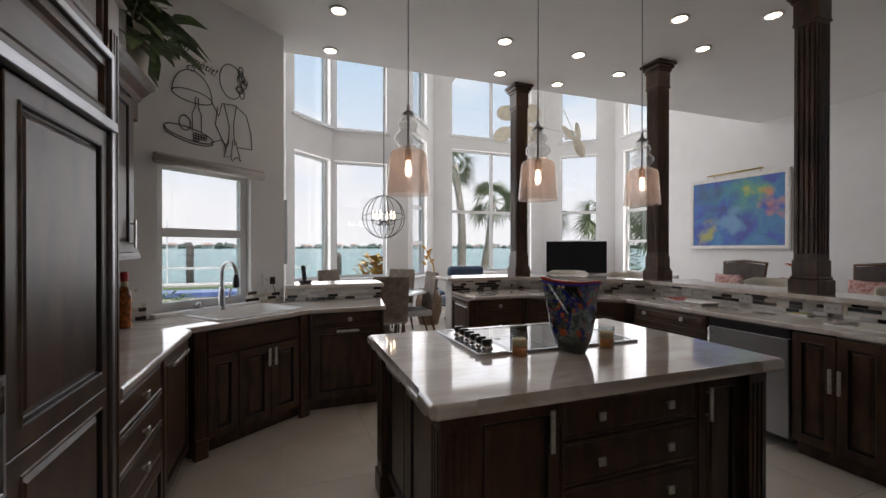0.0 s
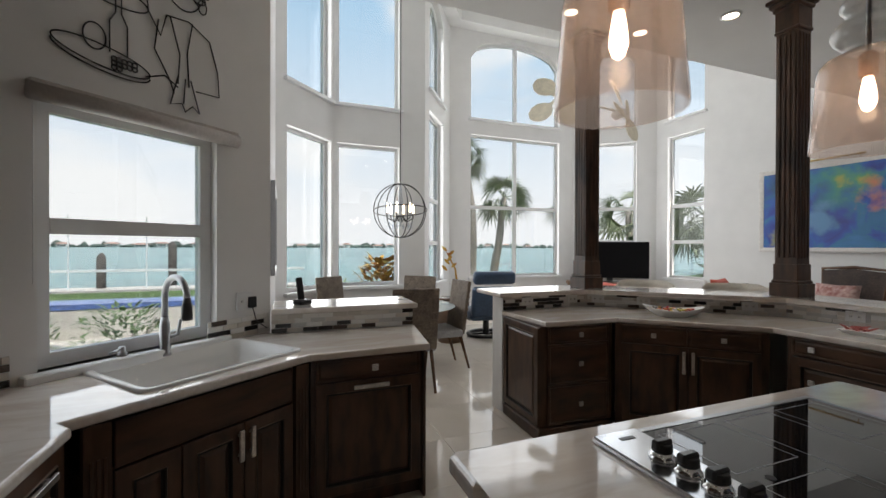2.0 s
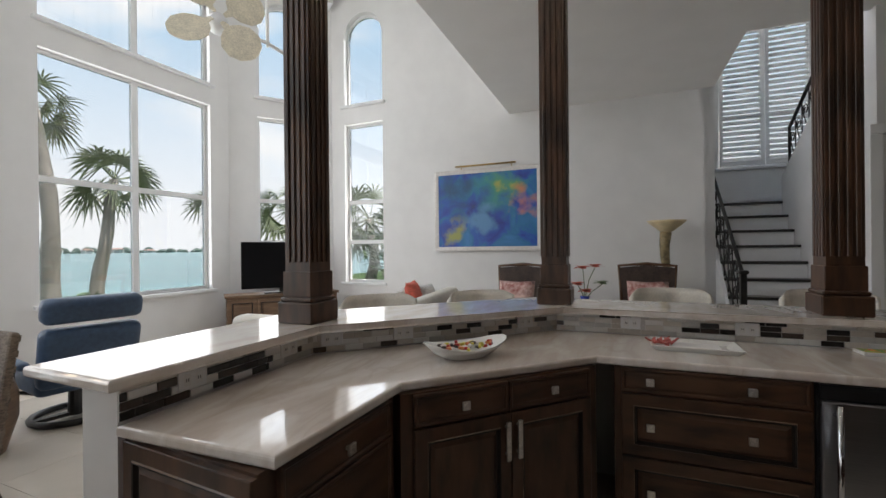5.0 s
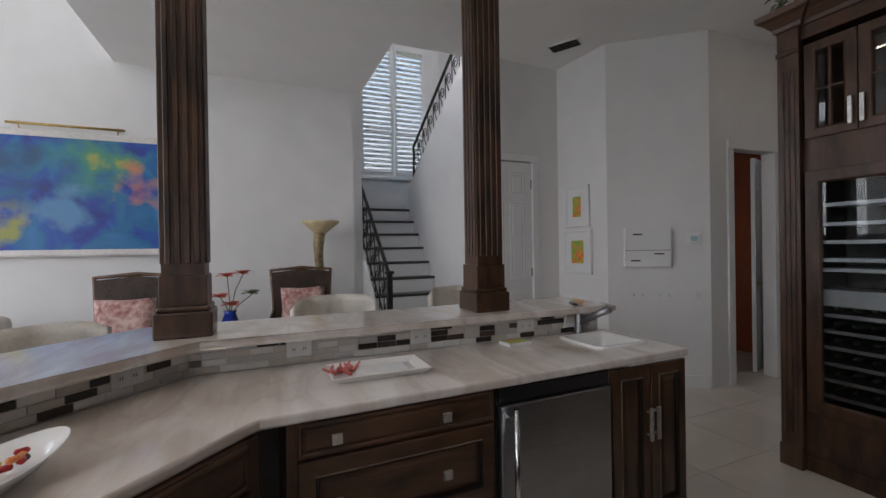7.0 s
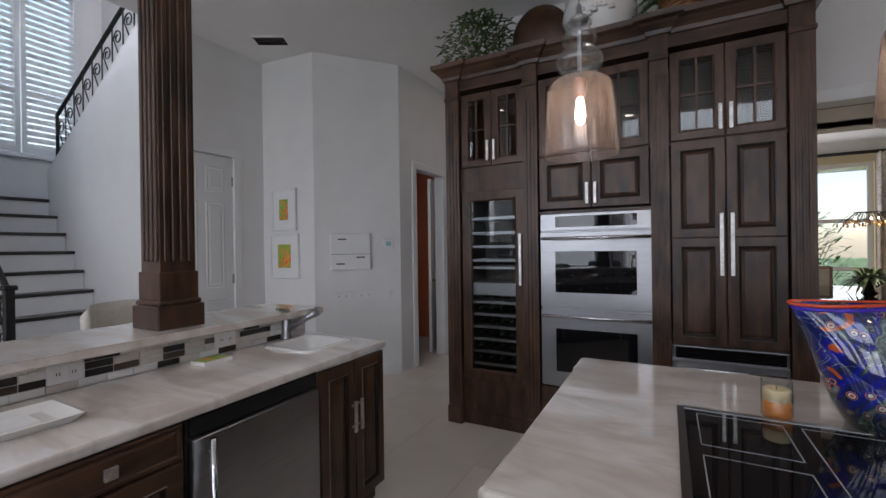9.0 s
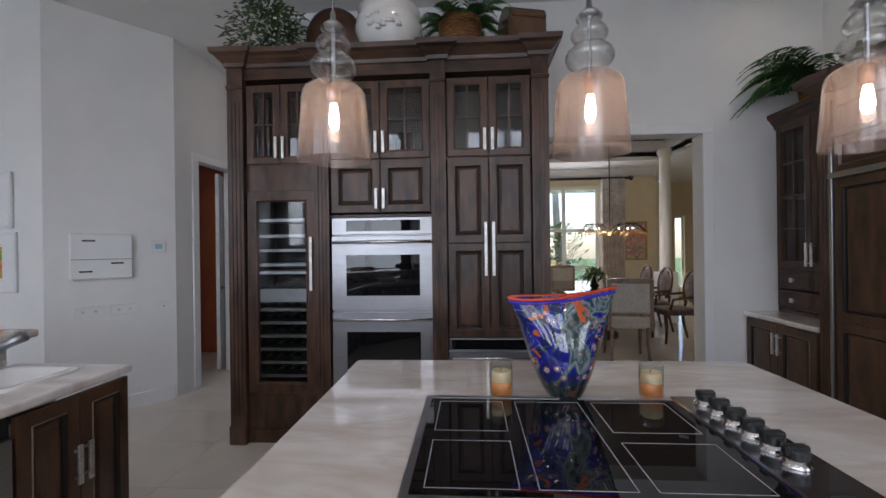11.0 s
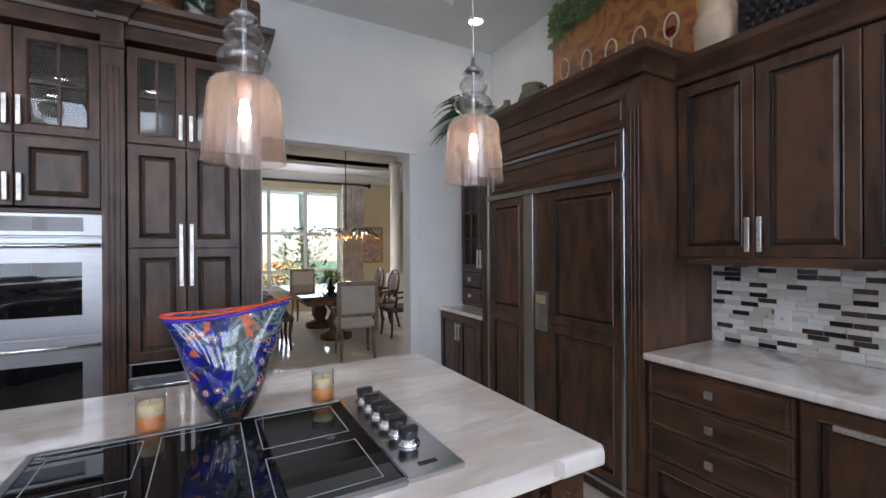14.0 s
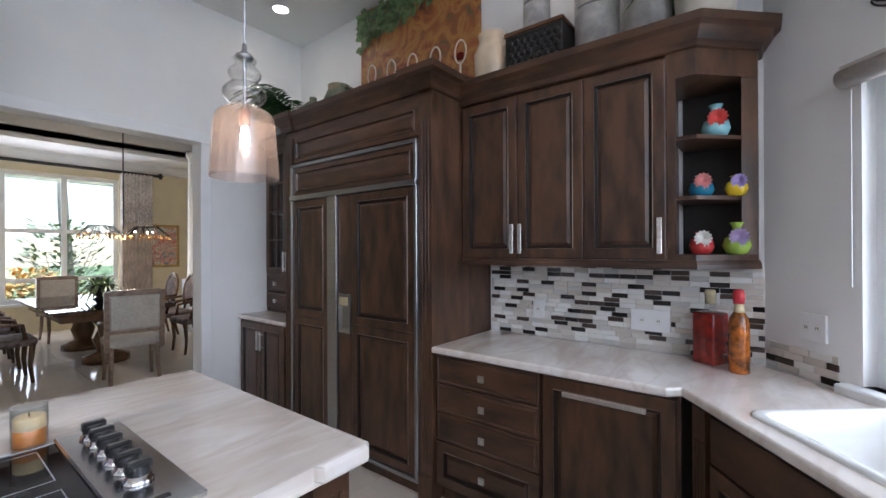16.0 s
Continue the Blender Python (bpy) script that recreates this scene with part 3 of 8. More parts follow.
# sink run on the diagonal
e = base_cab(pose(-0.615, 3.255, 0, 0, 0, 37.6), 0.95, LW + "two doors under the sink", [("drawer", 0.09, 0.86, 0.69, 0.865, (), FLATTOP), ("door", 0.09, 0.32, 0.11, 0.685, None), ("door", 0.32, 0.59, 0.11, 0.685, (0.562, 0.52, 0.66)), ("door", 0.59, 0.86, 0.11, 0.685, (0.618, 0.52, 0.66))], depth=0.5, name="sink_cabinet", top=0.70)
for q in (0.0, 0.87):
    pilaster(e, q, q + 0.08, -0.03, 0.0, 0.87)
e = base_cab(pose(0.17, 3.865, 0, 0, 0, 1.5), 0.64, LW + "a drawer over one door", [("drawer", 0.02, 0.62, 0.742, 0.870, (0.54,)), ("door", 0.02, 0.62, 0.11, 0.737, (0.705, 0.225, 0.425, -0.022, True))], depth=0.52)
part("side_panel", B(0.64, 0.655, -0.02, 0.52, 0.0, 0.874), M_WOOD, e)
# bar run
e = base_cab(pose(1.865, 4.215, 0, 0, 0, -3), 0.66, LW + "three drawers ending the bar", [("drawer", 0.06, 0.62, 0.735, 0.872, (0.5,)), ("drawer", 0.06, 0.62, 0.42, 0.735, (0.5,)), ("drawer", 0.06, 0.62, 0.11, 0.42, (0.5,))], depth=0.58)
bm = rings_panel(bmesh.new(), -0.58, -0.0, 0.11, 0.865, RAISED)
bmesh.ops.rotate(bm, verts=bm.verts, matrix=Matrix.Rotation(radians(-90), 3, "Z"))
part("end_panel", bm, M_WOOD, e)
part("foot_moulding", B(-0.03, 0.66, -0.03, 0.58, 0.0, 0.1, bev=0.01), M_WOOD, e)
base_cab(pose(2.53, 4.15, 0, 0, 0, -43.8), 1.02, LW + "two drawers over two doors", [("drawer", 0.05, 0.5, 0.735, 0.872, (0.5,)), ("drawer", 0.5, 0.97, 0.735, 0.872, (0.5,)), ("door", 0.05, 0.51, 0.11, 0.73, (0.48, 0.53, 0.70)), ("door", 0.51, 0.97, 0.11, 0.73, (0.54, 0.53, 0.70))], depth=0.48)
base_cab(pose(3.315, 3.36, 0, 0, 0, -89), 0.80, LW + "wide drawers and square knobs", [("drawer", 0.03, 0.79, 0.75, 0.872, (0.17, 0.71)), ("drawer", 0.03, 0.79, 0.44, 0.745, (0.17, 0.71), RAISED), ("drawer", 0.03, 0.79, 0.11, 0.435, (0.17, 0.71), RAISED)], depth=0.52)
# undercounter fridge
e = thing("undercounter_fridge", pose(3.33, 2.555, 0, 0, 0, -89), "stainless steel undercounter fridge in the bar run", "fridge")
part("body", B(0.0, 0.62, 0.0, 0.52, 0.08, 0.872), M_BLACK, e)
d = part("door", B(0.012, 0.608, -0.03, -0.001, 0.1, 0.80, bev=0.004), M_STEEL, e, "brushed steel door")
bm = tube(bmesh.new(), [(0.055, -0.03, 0.75), (0.055, -0.075, 0.75)], 0.009, 8)
tube(bm, [(0.055, -0.03, 0.2), (0.055, -0.075, 0.2)], 0.009, 8)
tube(bm, [(0.055, -0.075, 0.14), (0.055, -0.075, 0.80)], 0.012, 10)
part("handle", bm, M_CHROME, d, "long steel bar handle", True)
part("grille", B(0.012, 0.608, -0.012, 0.0, 0.81, 0.868), M_BLACK, e)
base_cab(pose(3.342, 1.932, 0, 0, 0, -89), 0.51, LW + "two doors under the bar sink", [("door", 0.0, 0.255, 0.11, 0.865, (0.23, 0.5, 0.66)), ("door", 0.255, 0.51, 0.11, 0.865, (0.28, 0.5, 0.66))], depth=0.54, top=0.70)

# ---- island ----
e = thing("kitchen_island", pose(0, 0, 0), "dark walnut kitchen island with drawers and fluted corners", "island")
part("body", B(0.56, 2.14, 1.45, 2.46, 0.1, 0.868), M_WOOD, e)
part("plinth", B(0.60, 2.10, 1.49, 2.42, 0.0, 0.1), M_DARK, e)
for x, y in ((0.50, 1.39), (2.08, 1.39), (0.50, 2.40), (2.08, 2.40)):
    post = part("corner_post", B(x, x + 0.12, y, y + 0.12, 0.0, 0.868), M_WOOD, e)
    for k in (0.03, 0.06, 0.09):
        part("reed", B(x + k - 0.008, x + k + 0.008, y - 0.006, y + 0.126, 0.2, 0.8, bev=0.002), M_WOOD, post)
        part("reed", B(x - 0.006, x + 0.126, y + k - 0.008, y + k + 0.008, 0.2, 0.8, bev=0.002), M_WOOD, post)
    part("foot_block", B(x - 0.012, x + 0.132, y - 0.012, y + 0.132, 0.0, 0.13, bev=0.005), M_WOOD, post)


def island_face(m, fronts):
    """Fronts on one side of the island, in that side's own frame."""
    for kind, x0, x1, z0, z1, extra in fronts:
        bm = rings_panel(bmesh.new(), x0 + 0.003, x1 - 0.003, z0 + 0.003, z1 - 0.003, RAISED if z1 - z0 > 0.3 else DRAWER)
        bm.transform(m)
        d = part("door" if kind == "door" else "drawer_front", bm, M_WOOD, e)
        if kind == "door" and extra:
            h = bar_pull(d, *extra)
            h.data.transform(m)
        elif kind == "drawer":
            for k in extra:
                h = knob(d, x0 + (x1 - x0) * k, (z0 + z1) / 2)
                h.data.transform(m)


island_face(pose(0.62, 1.45, 0), [("door", 0.0, 0.41, 0.11, 0.845, (0.355, 0.64, 0.81)), ("drawer", 0.41, 1.17, 0.66, 0.845, (0.25, 0.75)), ("drawer", 0.41, 1.17, 0.468, 0.66, (0.25, 0.75)), ("drawer", 0.41, 1.17, 0.275, 0.468, (0.25, 0.75)), ("drawer", 0.41, 1.17, 0.11, 0.275, (0.25, 0.75)), ("door", 1.17, 1.46, 0.11, 0.845, (1.222, 0.645, 0.80))])
island_face(pose(2.08, 2.46, 0, 0, 0, 180), [("drawer", 0.0, 0.48, 0.66, 0.85, (0.5,)), ("drawer", 0.48, 0.97, 0.66, 0.85, (0.5,)), ("drawer", 0.97, 1.46, 0.66, 0.85, (0.5,)), ("door", 0.0, 0.48, 0.11, 0.66, None), ("door", 0.48, 0.97, 0.11, 0.66, None), ("door", 0.97, 1.46, 0.11, 0.66, None)])
island_face(pose(0.56, 2.40, 0, 0, 0, -90), [("door", 0.0, 0.44, 0.11, 0.85, (0.79, 0.08, 0.36, -0.022, True)), ("door", 0.44, 0.88, 0.11, 0.85, (0.79, 0.52, 0.80, -0.022, True))])
island_face(pose(2.14, 1.52, 0, 0, 0, 90), [("door", 0.0, 0.44, 0.11, 0.85, None), ("door", 0.44, 0.88, 0.11, 0.85, None)])
x0, x1, y0, y1, c, n = 0.445, 2.245, 1.325, 2.565, 0.17, 0.03
worktop("island_top", [(x0, y0 + 0.02), (x0 + 0.02, y0), (x0 + c, y0), (x0 + c + 0.012, y0 + n), (x1 - c - 0.012, y0 + n), (x1 - c, y0), (x1 - 0.02, y0), (x1, y0 + 0.02), (x1, y0 + c), (x1 - n, y0 + c + 0.012), (x1 - n, y1 - c - 0.012), (x1, y1 - c), (x1, y1 - 0.02), (x1 - 0.02, y1), (x1 - c, y1), (x1 - c - 0.012, y1 - n), (x0 + c + 0.012, y1 - n), (x0 + c, y1), (x0 + 0.02, y1), (x0, y1 - 0.02), (x0, y1 - c), (x0 + n, y1 - c - 0.012), (x0 + n, y0 + c + 0.012), (x0, y0 + c)], CT + 0.005, "thick polished cream marble island top with stepped corners", 0.056, 0.016)

# ---- tall cabinet wall ----
FY = 0.235
e = thing("tall_cabinet", pose(3.50, FY, 0, 0, 0, 180), "tall dark walnut cabinet wall with a crown and glass upper doors", "cabinet")
D = FY + 0.365
part("body", B(0.0, 2.38, 0.36, D, 0.0, 2.84), M_WOOD, e)
for a, b in ((0.0, 0.02), (0.70, 0.72), (1.58, 1.60), (2.36, 2.38)):
    part("side_panel", B(a, b, 0.0, 0.36, 0.0, 2.84), M_WOOD, e)
for a, b, z in ((0.02, 0.70, 2.10), (0.72, 1.58, 2.10), (1.60, 2.36, 2.10), (0.02, 0.70, 2.74), (0.72, 1.58, 2.74), (1.60, 2.36, 2.74), (0.72, 1.58, 1.69), (1.60, 2.36, 0.80)):
    part("shelf", B(a, b, 0.0, 0.36, z, z + 0.02), M_WOOD, e)
for a, b in ((0.02, 0.70), (1.60, 2.36)):
    part("plinth", B(a, b, 0.02, 0.36, 0.02, 0.12), M_WOOD, e)
part("filler_panel", B(0.02, 0.70, 0.0, 0.03, 1.90, 2.10), M_WOOD, e)
part("filler_panel", B(0.02, 0.70, 0.0, 0.03, 0.10, 0.38), M_WOOD, e)
part("filler_panel", B(0.72, 1.58, 0.0, 0.03, 0.10, 0.40), M_WOOD, e)
for a, b in ((0.0, 0.12), (0.66, 0.77), (1.53, 1.64), (2.26, 2.38)):
    pl = pilaster(e, a, b, -0.05, 0.0, 2.68)
    part("astragal", B(a - 0.006, b + 0.006, -0.062, 0.0, 2.66, 2.69, bev=0.004), M_WOODH, pl)
    part("capital", B(a, b, -0.05, 0.0, 2.69, 2.84), M_WOOD, pl)
part("frieze", B(0.0, 2.38, -0.02, 0.0, 2.74, 2.84), M_WOODH, e)
crown = ((0, 2.82), (0.015, 2.825), (0.022, 2.85), (0.05, 2.88), (0.06, 2.895), (0.085, 2.91), (0.09, 2.945), (0, 2.945))
bm = sweep(bmesh.new(), [(0.0, D), (0.0, -0.05), (0.125, -0.05), (0.125, -0.02), (0.655, -0.02), (0.655, -0.05), (0.775, -0.05), (0.775, -0.02), (1.525, -0.02), (1.525, -0.05), (1.645, -0.05), (1.645, -0.02), (2.255, -0.02), (2.255, -0.05), (2.38, -0.05), (2.38, D)], crown)
part("crown_moulding", bm, M_WOODH, e)
part("top_board", B(0.0, 2.38, -0.02, D, 2.90, 2.943), M_DARK, e)
glass_door(e, 0.13, 0.395, 2.10, 2.70, (0.368, 2.14, 2.30))
glass_door(e, 0.395, 0.66, 2.10, 2.70, (0.422, 2.14, 2.30))
glass_door(e, 0.775, 1.15, 2.12, 2.70, (1.122, 2.16, 2.32))
glass_door(e, 1.15, 1.525, 2.12, 2.70, (1.178, 2.16, 2.32))
glass_door(e, 1.645, 1.95, 2.12, 2.70, (1.922, 2.16, 2.32))
glass_door(e, 1.95, 2.255, 2.12, 2.70, (1.978, 2.16, 2.32))
cab_door(e, 0.775, 1.15, 1.72, 2.11, (1.122, 1.75, 1.90))
cab_door(e, 1.15, 1.525, 1.72, 2.11, (1.178, 1.75, 1.90))
for a, b, hx in ((1.645, 1.95, 1.922), (1.95, 2.255, 1.978)):
    d = part("door", rings_panel(bmesh.new(), a + 0.003, b - 0.003, 1.49, 2.11, RAISED), M_WOOD, e)
    part("lower_panel", rings_panel(bmesh.new(), a + 0.003, b - 0.003, 0.80, 1.488, RAISED), M_WOOD, d)
    bar_pull(d, hx, 1.25, 1.64)
part("foot_moulding", B(0.0, 2.38, -0.012, 0.0, 0.0, 0.10), M_WOOD, e)

# double oven
e = thing("double_oven", pose(2.715, FY, 0, 0, 0, 180), "stainless steel double wall oven in the tall cabinet", "oven")
part("body", B(0.0, 0.765, -0.01, 0.34, 0.41, 1.685), M_STEEL, e)
part("control_panel", B(0.0, 0.765, -0.035, -0.011, 1.56, 1.685, bev=0.003), M_STEEL, e)
part("display", B(0.11, 0.66, -0.037, -0.034, 1.585, 1.665), M_BLKGLASS, e, "black glass display")
for z0, z1 in ((1.0, 1.55), (0.42, 0.985)):
    d = part("door", B(0.0, 0.765, -0.045, -0.012, z0, z1, bev=0.004), M_STEEL, e)
    part("oven_window", B(0.11, 0.655, -0.047, -0.044, z0 + 0.11, z1 - 0.14), M_BLKGLASS, d, "dark glass oven window")
    bm = tube(bmesh.new(), [(0.02, -0.09, z1 - 0.045), (0.745, -0.09, z1 - 0.045)], 0.012, 10)
    for q in (0.035, 0.73):
        tube(bm, [(q, -0.045, z1 - 0.045), (q, -0.09, z1 - 0.045)], 0.012, 8)
    part("handle", bm, M_CHROME, d, "round steel handle", True)
# wine fridge
e = thing("wine_fridge", pose(3.37, FY, 0, 0, 0, 180), "built-in wine fridge with a glass door and full racks", "fridge")
bm = bmesh.new()
rings_panel(bm, 0.0, 0.53, 0.38, 1.90, ((0.0, 0.0), (0, -0.02), (0.004, -0.022), (0.068, -0.022), (0.072, -0.027), (0.08, -0.022), (0.082, 0.0)), fill=False)
d = part("door", bm, M_WOOD, e, "dark wooden door frame")
p = part("pane", B(0.08, 0.45, -0.008, -0.004, 0.46, 1.82), M_CLEAR, d, "clear glass pane")
p.visible_shadow = False
bar_pull(d, 0.497, 1.15, 1.55)
part("interior", B(0.07, 0.46, 0.30, 0.34, 0.44, 1.84), M_BLACK, e, "black inside")
part("side", box(B(0.05, 0.07, 0.0, 0.34, 0.44, 1.84), 0.46, 0.48, 0.0, 0.34, 0.44, 1.84), M_BLACK, e)
bott = mat("wine_bottle_glass", (0.012, 0.02, 0.012), 0.08, var=0.4, scale=20)
for i, z in enumerate((0.49, 0.59, 0.69, 0.79, 0.89, 0.99, 1.27, 1.33, 1.44, 1.55, 1.67)):
    part("rack", B(0.075, 0.455, 0.012, 0.28, z, z + 0.022), M_STEEL, e, "pale wooden and steel wine rack")
    if i < 6:
        bm = bmesh.new()
        for k in range(4):
            b2 = lathe(bmesh.new(), ((0.014, 0.02), (0.014, 0.1), (0.036, 0.15), (0.036, 0.27)), 10)
            bmesh.ops.rotate(b2, verts=b2.verts, matrix=Matrix.Rotation(radians(-90), 3, "X"))
            bmesh.ops.translate(b2, verts=b2.verts, vec=(0.13 + k * 0.09, 0, z + 0.058))
            tmp = bpy.data.meshes.new("tmp")
            b2.to_mesh(tmp)
            bm.from_mesh(tmp)
            b2.free()
            bpy.data.meshes.remove(tmp)
        part("wine_bottles", bm, bott, e, "dark wine bottles lying on the rack", True)
part("control_panel", B(0.075, 0.455, 0.005, 0.2, 1.06, 1.16), M_STEEL, e)
# warming drawer
e = thing("warming_drawer", pose(1.855, FY, 0, 0, 0, 180), "stainless steel warming drawer under the pantry doors", "oven")
part("body", B(0.0, 0.61, -0.01, 0.34, 0.12, 0.79), M_STEEL, e)
part("front", B(0.0, 0.61, -0.035, -0.011, 0.12, 0.70, bev=0.003), M_STEEL, e)
part("display", B(0.02, 0.59, -0.036, -0.012, 0.715, 0.785), M_BLKGLASS, e)
bm = tube(bmesh.new(), [(0.03, -0.08, 0.66), (0.58, -0.08, 0.66)], 0.012, 10)
for q in (0.05, 0.56):
    tube(bm, [(q, -0.03, 0.66), (q, -0.08, 0.66)], 0.01, 8)
part("handle", bm, M_CHROME, e, "", True)

# ---- west wall: desk hutch, fridge, wall cabinets ----
e = thing("hutch", pose(-0.625, -0.36, 0, 0, 0, 90), "dark walnut hutch with glass doors beside the fridge", "cabinet")
part("base_body", B(0.0, 0.755, 0.0, 0.63, 0.0, 0.855), M_WOOD, e)
for a, b, hx in ((0.02, 0.378, 0.352), (0.378, 0.735, 0.404)):
    cab_door(e, a, b, 0.1, 0.85, (hx, 0.62, 0.78))
    glass_door(e, a, b, 1.25, 2.42, (hx, 1.28, 1.46), 2, 4).location = (0, 0.25, 0)
    for z in (0.93, 1.09):
        drawer(e, a, b, z, z + 0.15).location = (0, 0.25, 0)
bm = B(0.0, 0.02, 0.25, 0.63, 0.895, 2.46)
for a in ((0.735, 0.755, 0.25, 0.63, 0.895, 2.46), (0.02, 0.735, 0.62, 0.63, 0.895, 2.46), (0.02, 0.735, 0.25, 0.62, 0.895, 0.92), (0.02, 0.735, 0.25, 0.62, 1.235, 1.25), (0.02, 0.735, 0.25, 0.62, 2.44, 2.46), (0.02, 0.735, 0.26, 0.62, 1.82, 1.84)):
    box(bm, *a)
part("upper_body", bm, M_WOOD, e)
part("top_board", B(0.0, 0.755, 0.25, 0.63, 2.461, 2.528), M_WOOD, e)
part("crown_moulding", sweep(bmesh.new(), [(0.0, 0.63), (0.0, 0.25), (0.755, 0.25)], tuple((o * 0.8, u - 0.42) for o, u in crown)), M_WOODH, e)
solo("hutch_counter", prism(bmesh.new(), [(-0.595, -0.365), (-0.595, 0.395), (-1.255, 0.395), (-1.255, -0.365)][::-1], 0.857, 0.893, 0.01), M_STONE, "cream marble top of the hutch", "worktop")

e = thing("fridge", pose(-0.635, 0.40, 0, 0, 0, 90), "built-in fridge faced with dark walnut panels and steel trim", "fridge")
W = 1.52
part("body", B(0.0, W, 0.0, 0.62, 0.0, 2.42), M_WOOD, e)
for q in (0.0, 1.422):
    pilaster(e, q, q + 0.098, -0.03, 0.0, 2.36)
bm = bmesh.new()
for a in ((0.10, 0.125, 0.11, 2.14), (1.395, 1.42, 0.11, 2.14), (0.56, 0.665, 0.11, 1.86)):
    box(bm, a[0], a[1], -0.05, -0.001, a[2], a[3], 0.003)
for z0, z1, y in ((2.115, 2.14, -0.05), (1.86, 1.895, -0.06), (0.085, 0.11, -0.05)):
    box(bm, 0.10, 1.42, y, -0.001, z0, z1, 0.003)
part("steel_trim", bm, M_STEEL, e, "brushed steel trim and full-length handle")
part("header_panel", rings_panel(bmesh.new(), 0.105, 1.415, 2.16, 2.35, ((0, 0), (0, -0.02), (0.03, -0.022), (0.036, -0.027), (0.045, -0.012), (0.065, -0.018))), M_WOODH, e)
part("grille_panel", rings_panel(bmesh.new(), 0.13, 1.39, 1.90, 2.11, ((0, 0), (0, -0.035), (0.03, -0.037), (0.036, -0.042), (0.045, -0.027), (0.07, -0.033))), M_WOODH, e)
RF = tuple((d, y - 0.015 if y else 0) for d, y in RAISED)
for a, b, nm in ((0.13, 0.555, "freezer_door"), (0.82, 1.39, "fridge_door")):
    d = part(nm, rings_panel(bmesh.new(), a, b, 0.97, 1.855, RF), M_WOOD, e)
    part("lower_panel", rings_panel(bmesh.new(), a, b, 0.115, 0.965, RF), M_WOOD, d)
part("dispenser_panel", B(0.67, 0.815, -0.03, 0.0, 0.115, 1.855), M_WOOD, e)
d = part("water_dispenser", rings_panel(bmesh.new(), 0.68, 0.808, 0.90, 1.17, ((0, -0.03), (0, -0.045), (0.010, -0.045), (0.016, -0.04), (0.03, -0.032))), M_STEEL, e, "brushed steel water dispenser recess")
part("dispenser_buttons", B(0.695, 0.793, -0.05, -0.034, 1.09, 1.15), M_CHROME, d)
part("frieze", B(-0.0, W, -0.012, 0.0, 2.355, 2.42), M_WOODH, e)
bm = sweep(bmesh.new(), [(0.0, 0.34), (0.0, -0.035), (0.105, -0.035), (0.105, -0.012), (1.415, -0.012), (1.415, -0.035), (W, -0.035), (W, 0.34)], tuple((o, u - 0.41) for o, u in crown))
part("crown_moulding", bm, M_WOODH, e)
part("top_board", B(0.0, W, 0.0, 0.62, 2.421, 2.53), M_WOODH, e)

e = thing("wall_cabinet", pose(-0.93, 1.925, 0, 0, 0, 90), "dark walnut wall cabinet with three doors and an open corner shelf", "cabinet")
part("body", B(0.0, 1.165, 0.0, 0.325, 1.42, 2.40), M_WOOD, e)
for a, b, hx in ((0.0, 0.388, 0.362), (0.388, 0.776, 0.414), (0.776, 1.165, 1.139)):
    cab_door(e, a, b, 1.42, 2.37, (hx, 1.45, 1.62))
# open corner shelf, cut on the diagonal
bm = prism(bmesh.new(), [(1.165, -0.02), (1.285, -0.02), (1.505, 0.2), (1.505, 0.335), (1.165, 0.335)][::-1], 1.42, 1.445)
prism(bm, [(1.165, -0.02), (1.285, -0.02), (1.505, 0.2), (1.505, 0.335), (1.165, 0.335)][::-1], 2.26, 2.40)
for z in (1.70, 1.98):
    prism(bm, [(1.185, 0.02), (1.285, 0.02), (1.465, 0.2), (1.465, 0.325), (1.185, 0.325)][::-1], z, z + 0.018)
box(bm, 1.165, 1.205, -0.02, 0.0, 1.445, 2.26)
prism(bm, [(1.445, 0.16), (1.505, 0.2), (1.505, 0.335), (1.475, 0.335), (1.475, 0.21)][::-1], 1.445, 2.26)
part("corner_shelf", bm, M_WOOD, e)
part("shelf_back", B(1.185, 1.475, 0.325, 0.334, 1.445, 2.26), M_DARK, e, "near-black back board of the corner shelf")
bm = sweep(bmesh.new(), [(0.0, -0.02), (1.285, -0.02), (1.505, 0.20), (1.505, 0.335)], tuple((o, u - 0.44) for o, u in crown))
part("crown_moulding", bm, M_WOODH, e)
part("light_rail", sweep(bmesh.new(), [(0.0, -0.02), (1.285, -0.02), (1.505, 0.20), (1.505, 0.335)], ((-0.02, 1.38), (0.012, 1.38), (0.012, 1.40), (0.004, 1.419), (-0.02, 1.419))), M_WOODH, e)
part("top_board", prism(bmesh.new(), [(0.0, 0.0), (1.285, 0.0), (1.485, 0.2), (1.485, 0.335), (0.0, 0.335)][::-1], 2.401, 2.50), M_DARK, e)


# ---- outdoors ----
def merge(bm, other, m=None):
    """Adds the bmesh other, moved by m, to bm."""
    if m is not None:
        other.transform(m)
    tmp = bpy.data.meshes.new("tmp")
    other.to_mesh(tmp)
    bm.from_mesh(tmp)
    other.free()
    bpy.data.meshes.remove(tmp)
    return bm


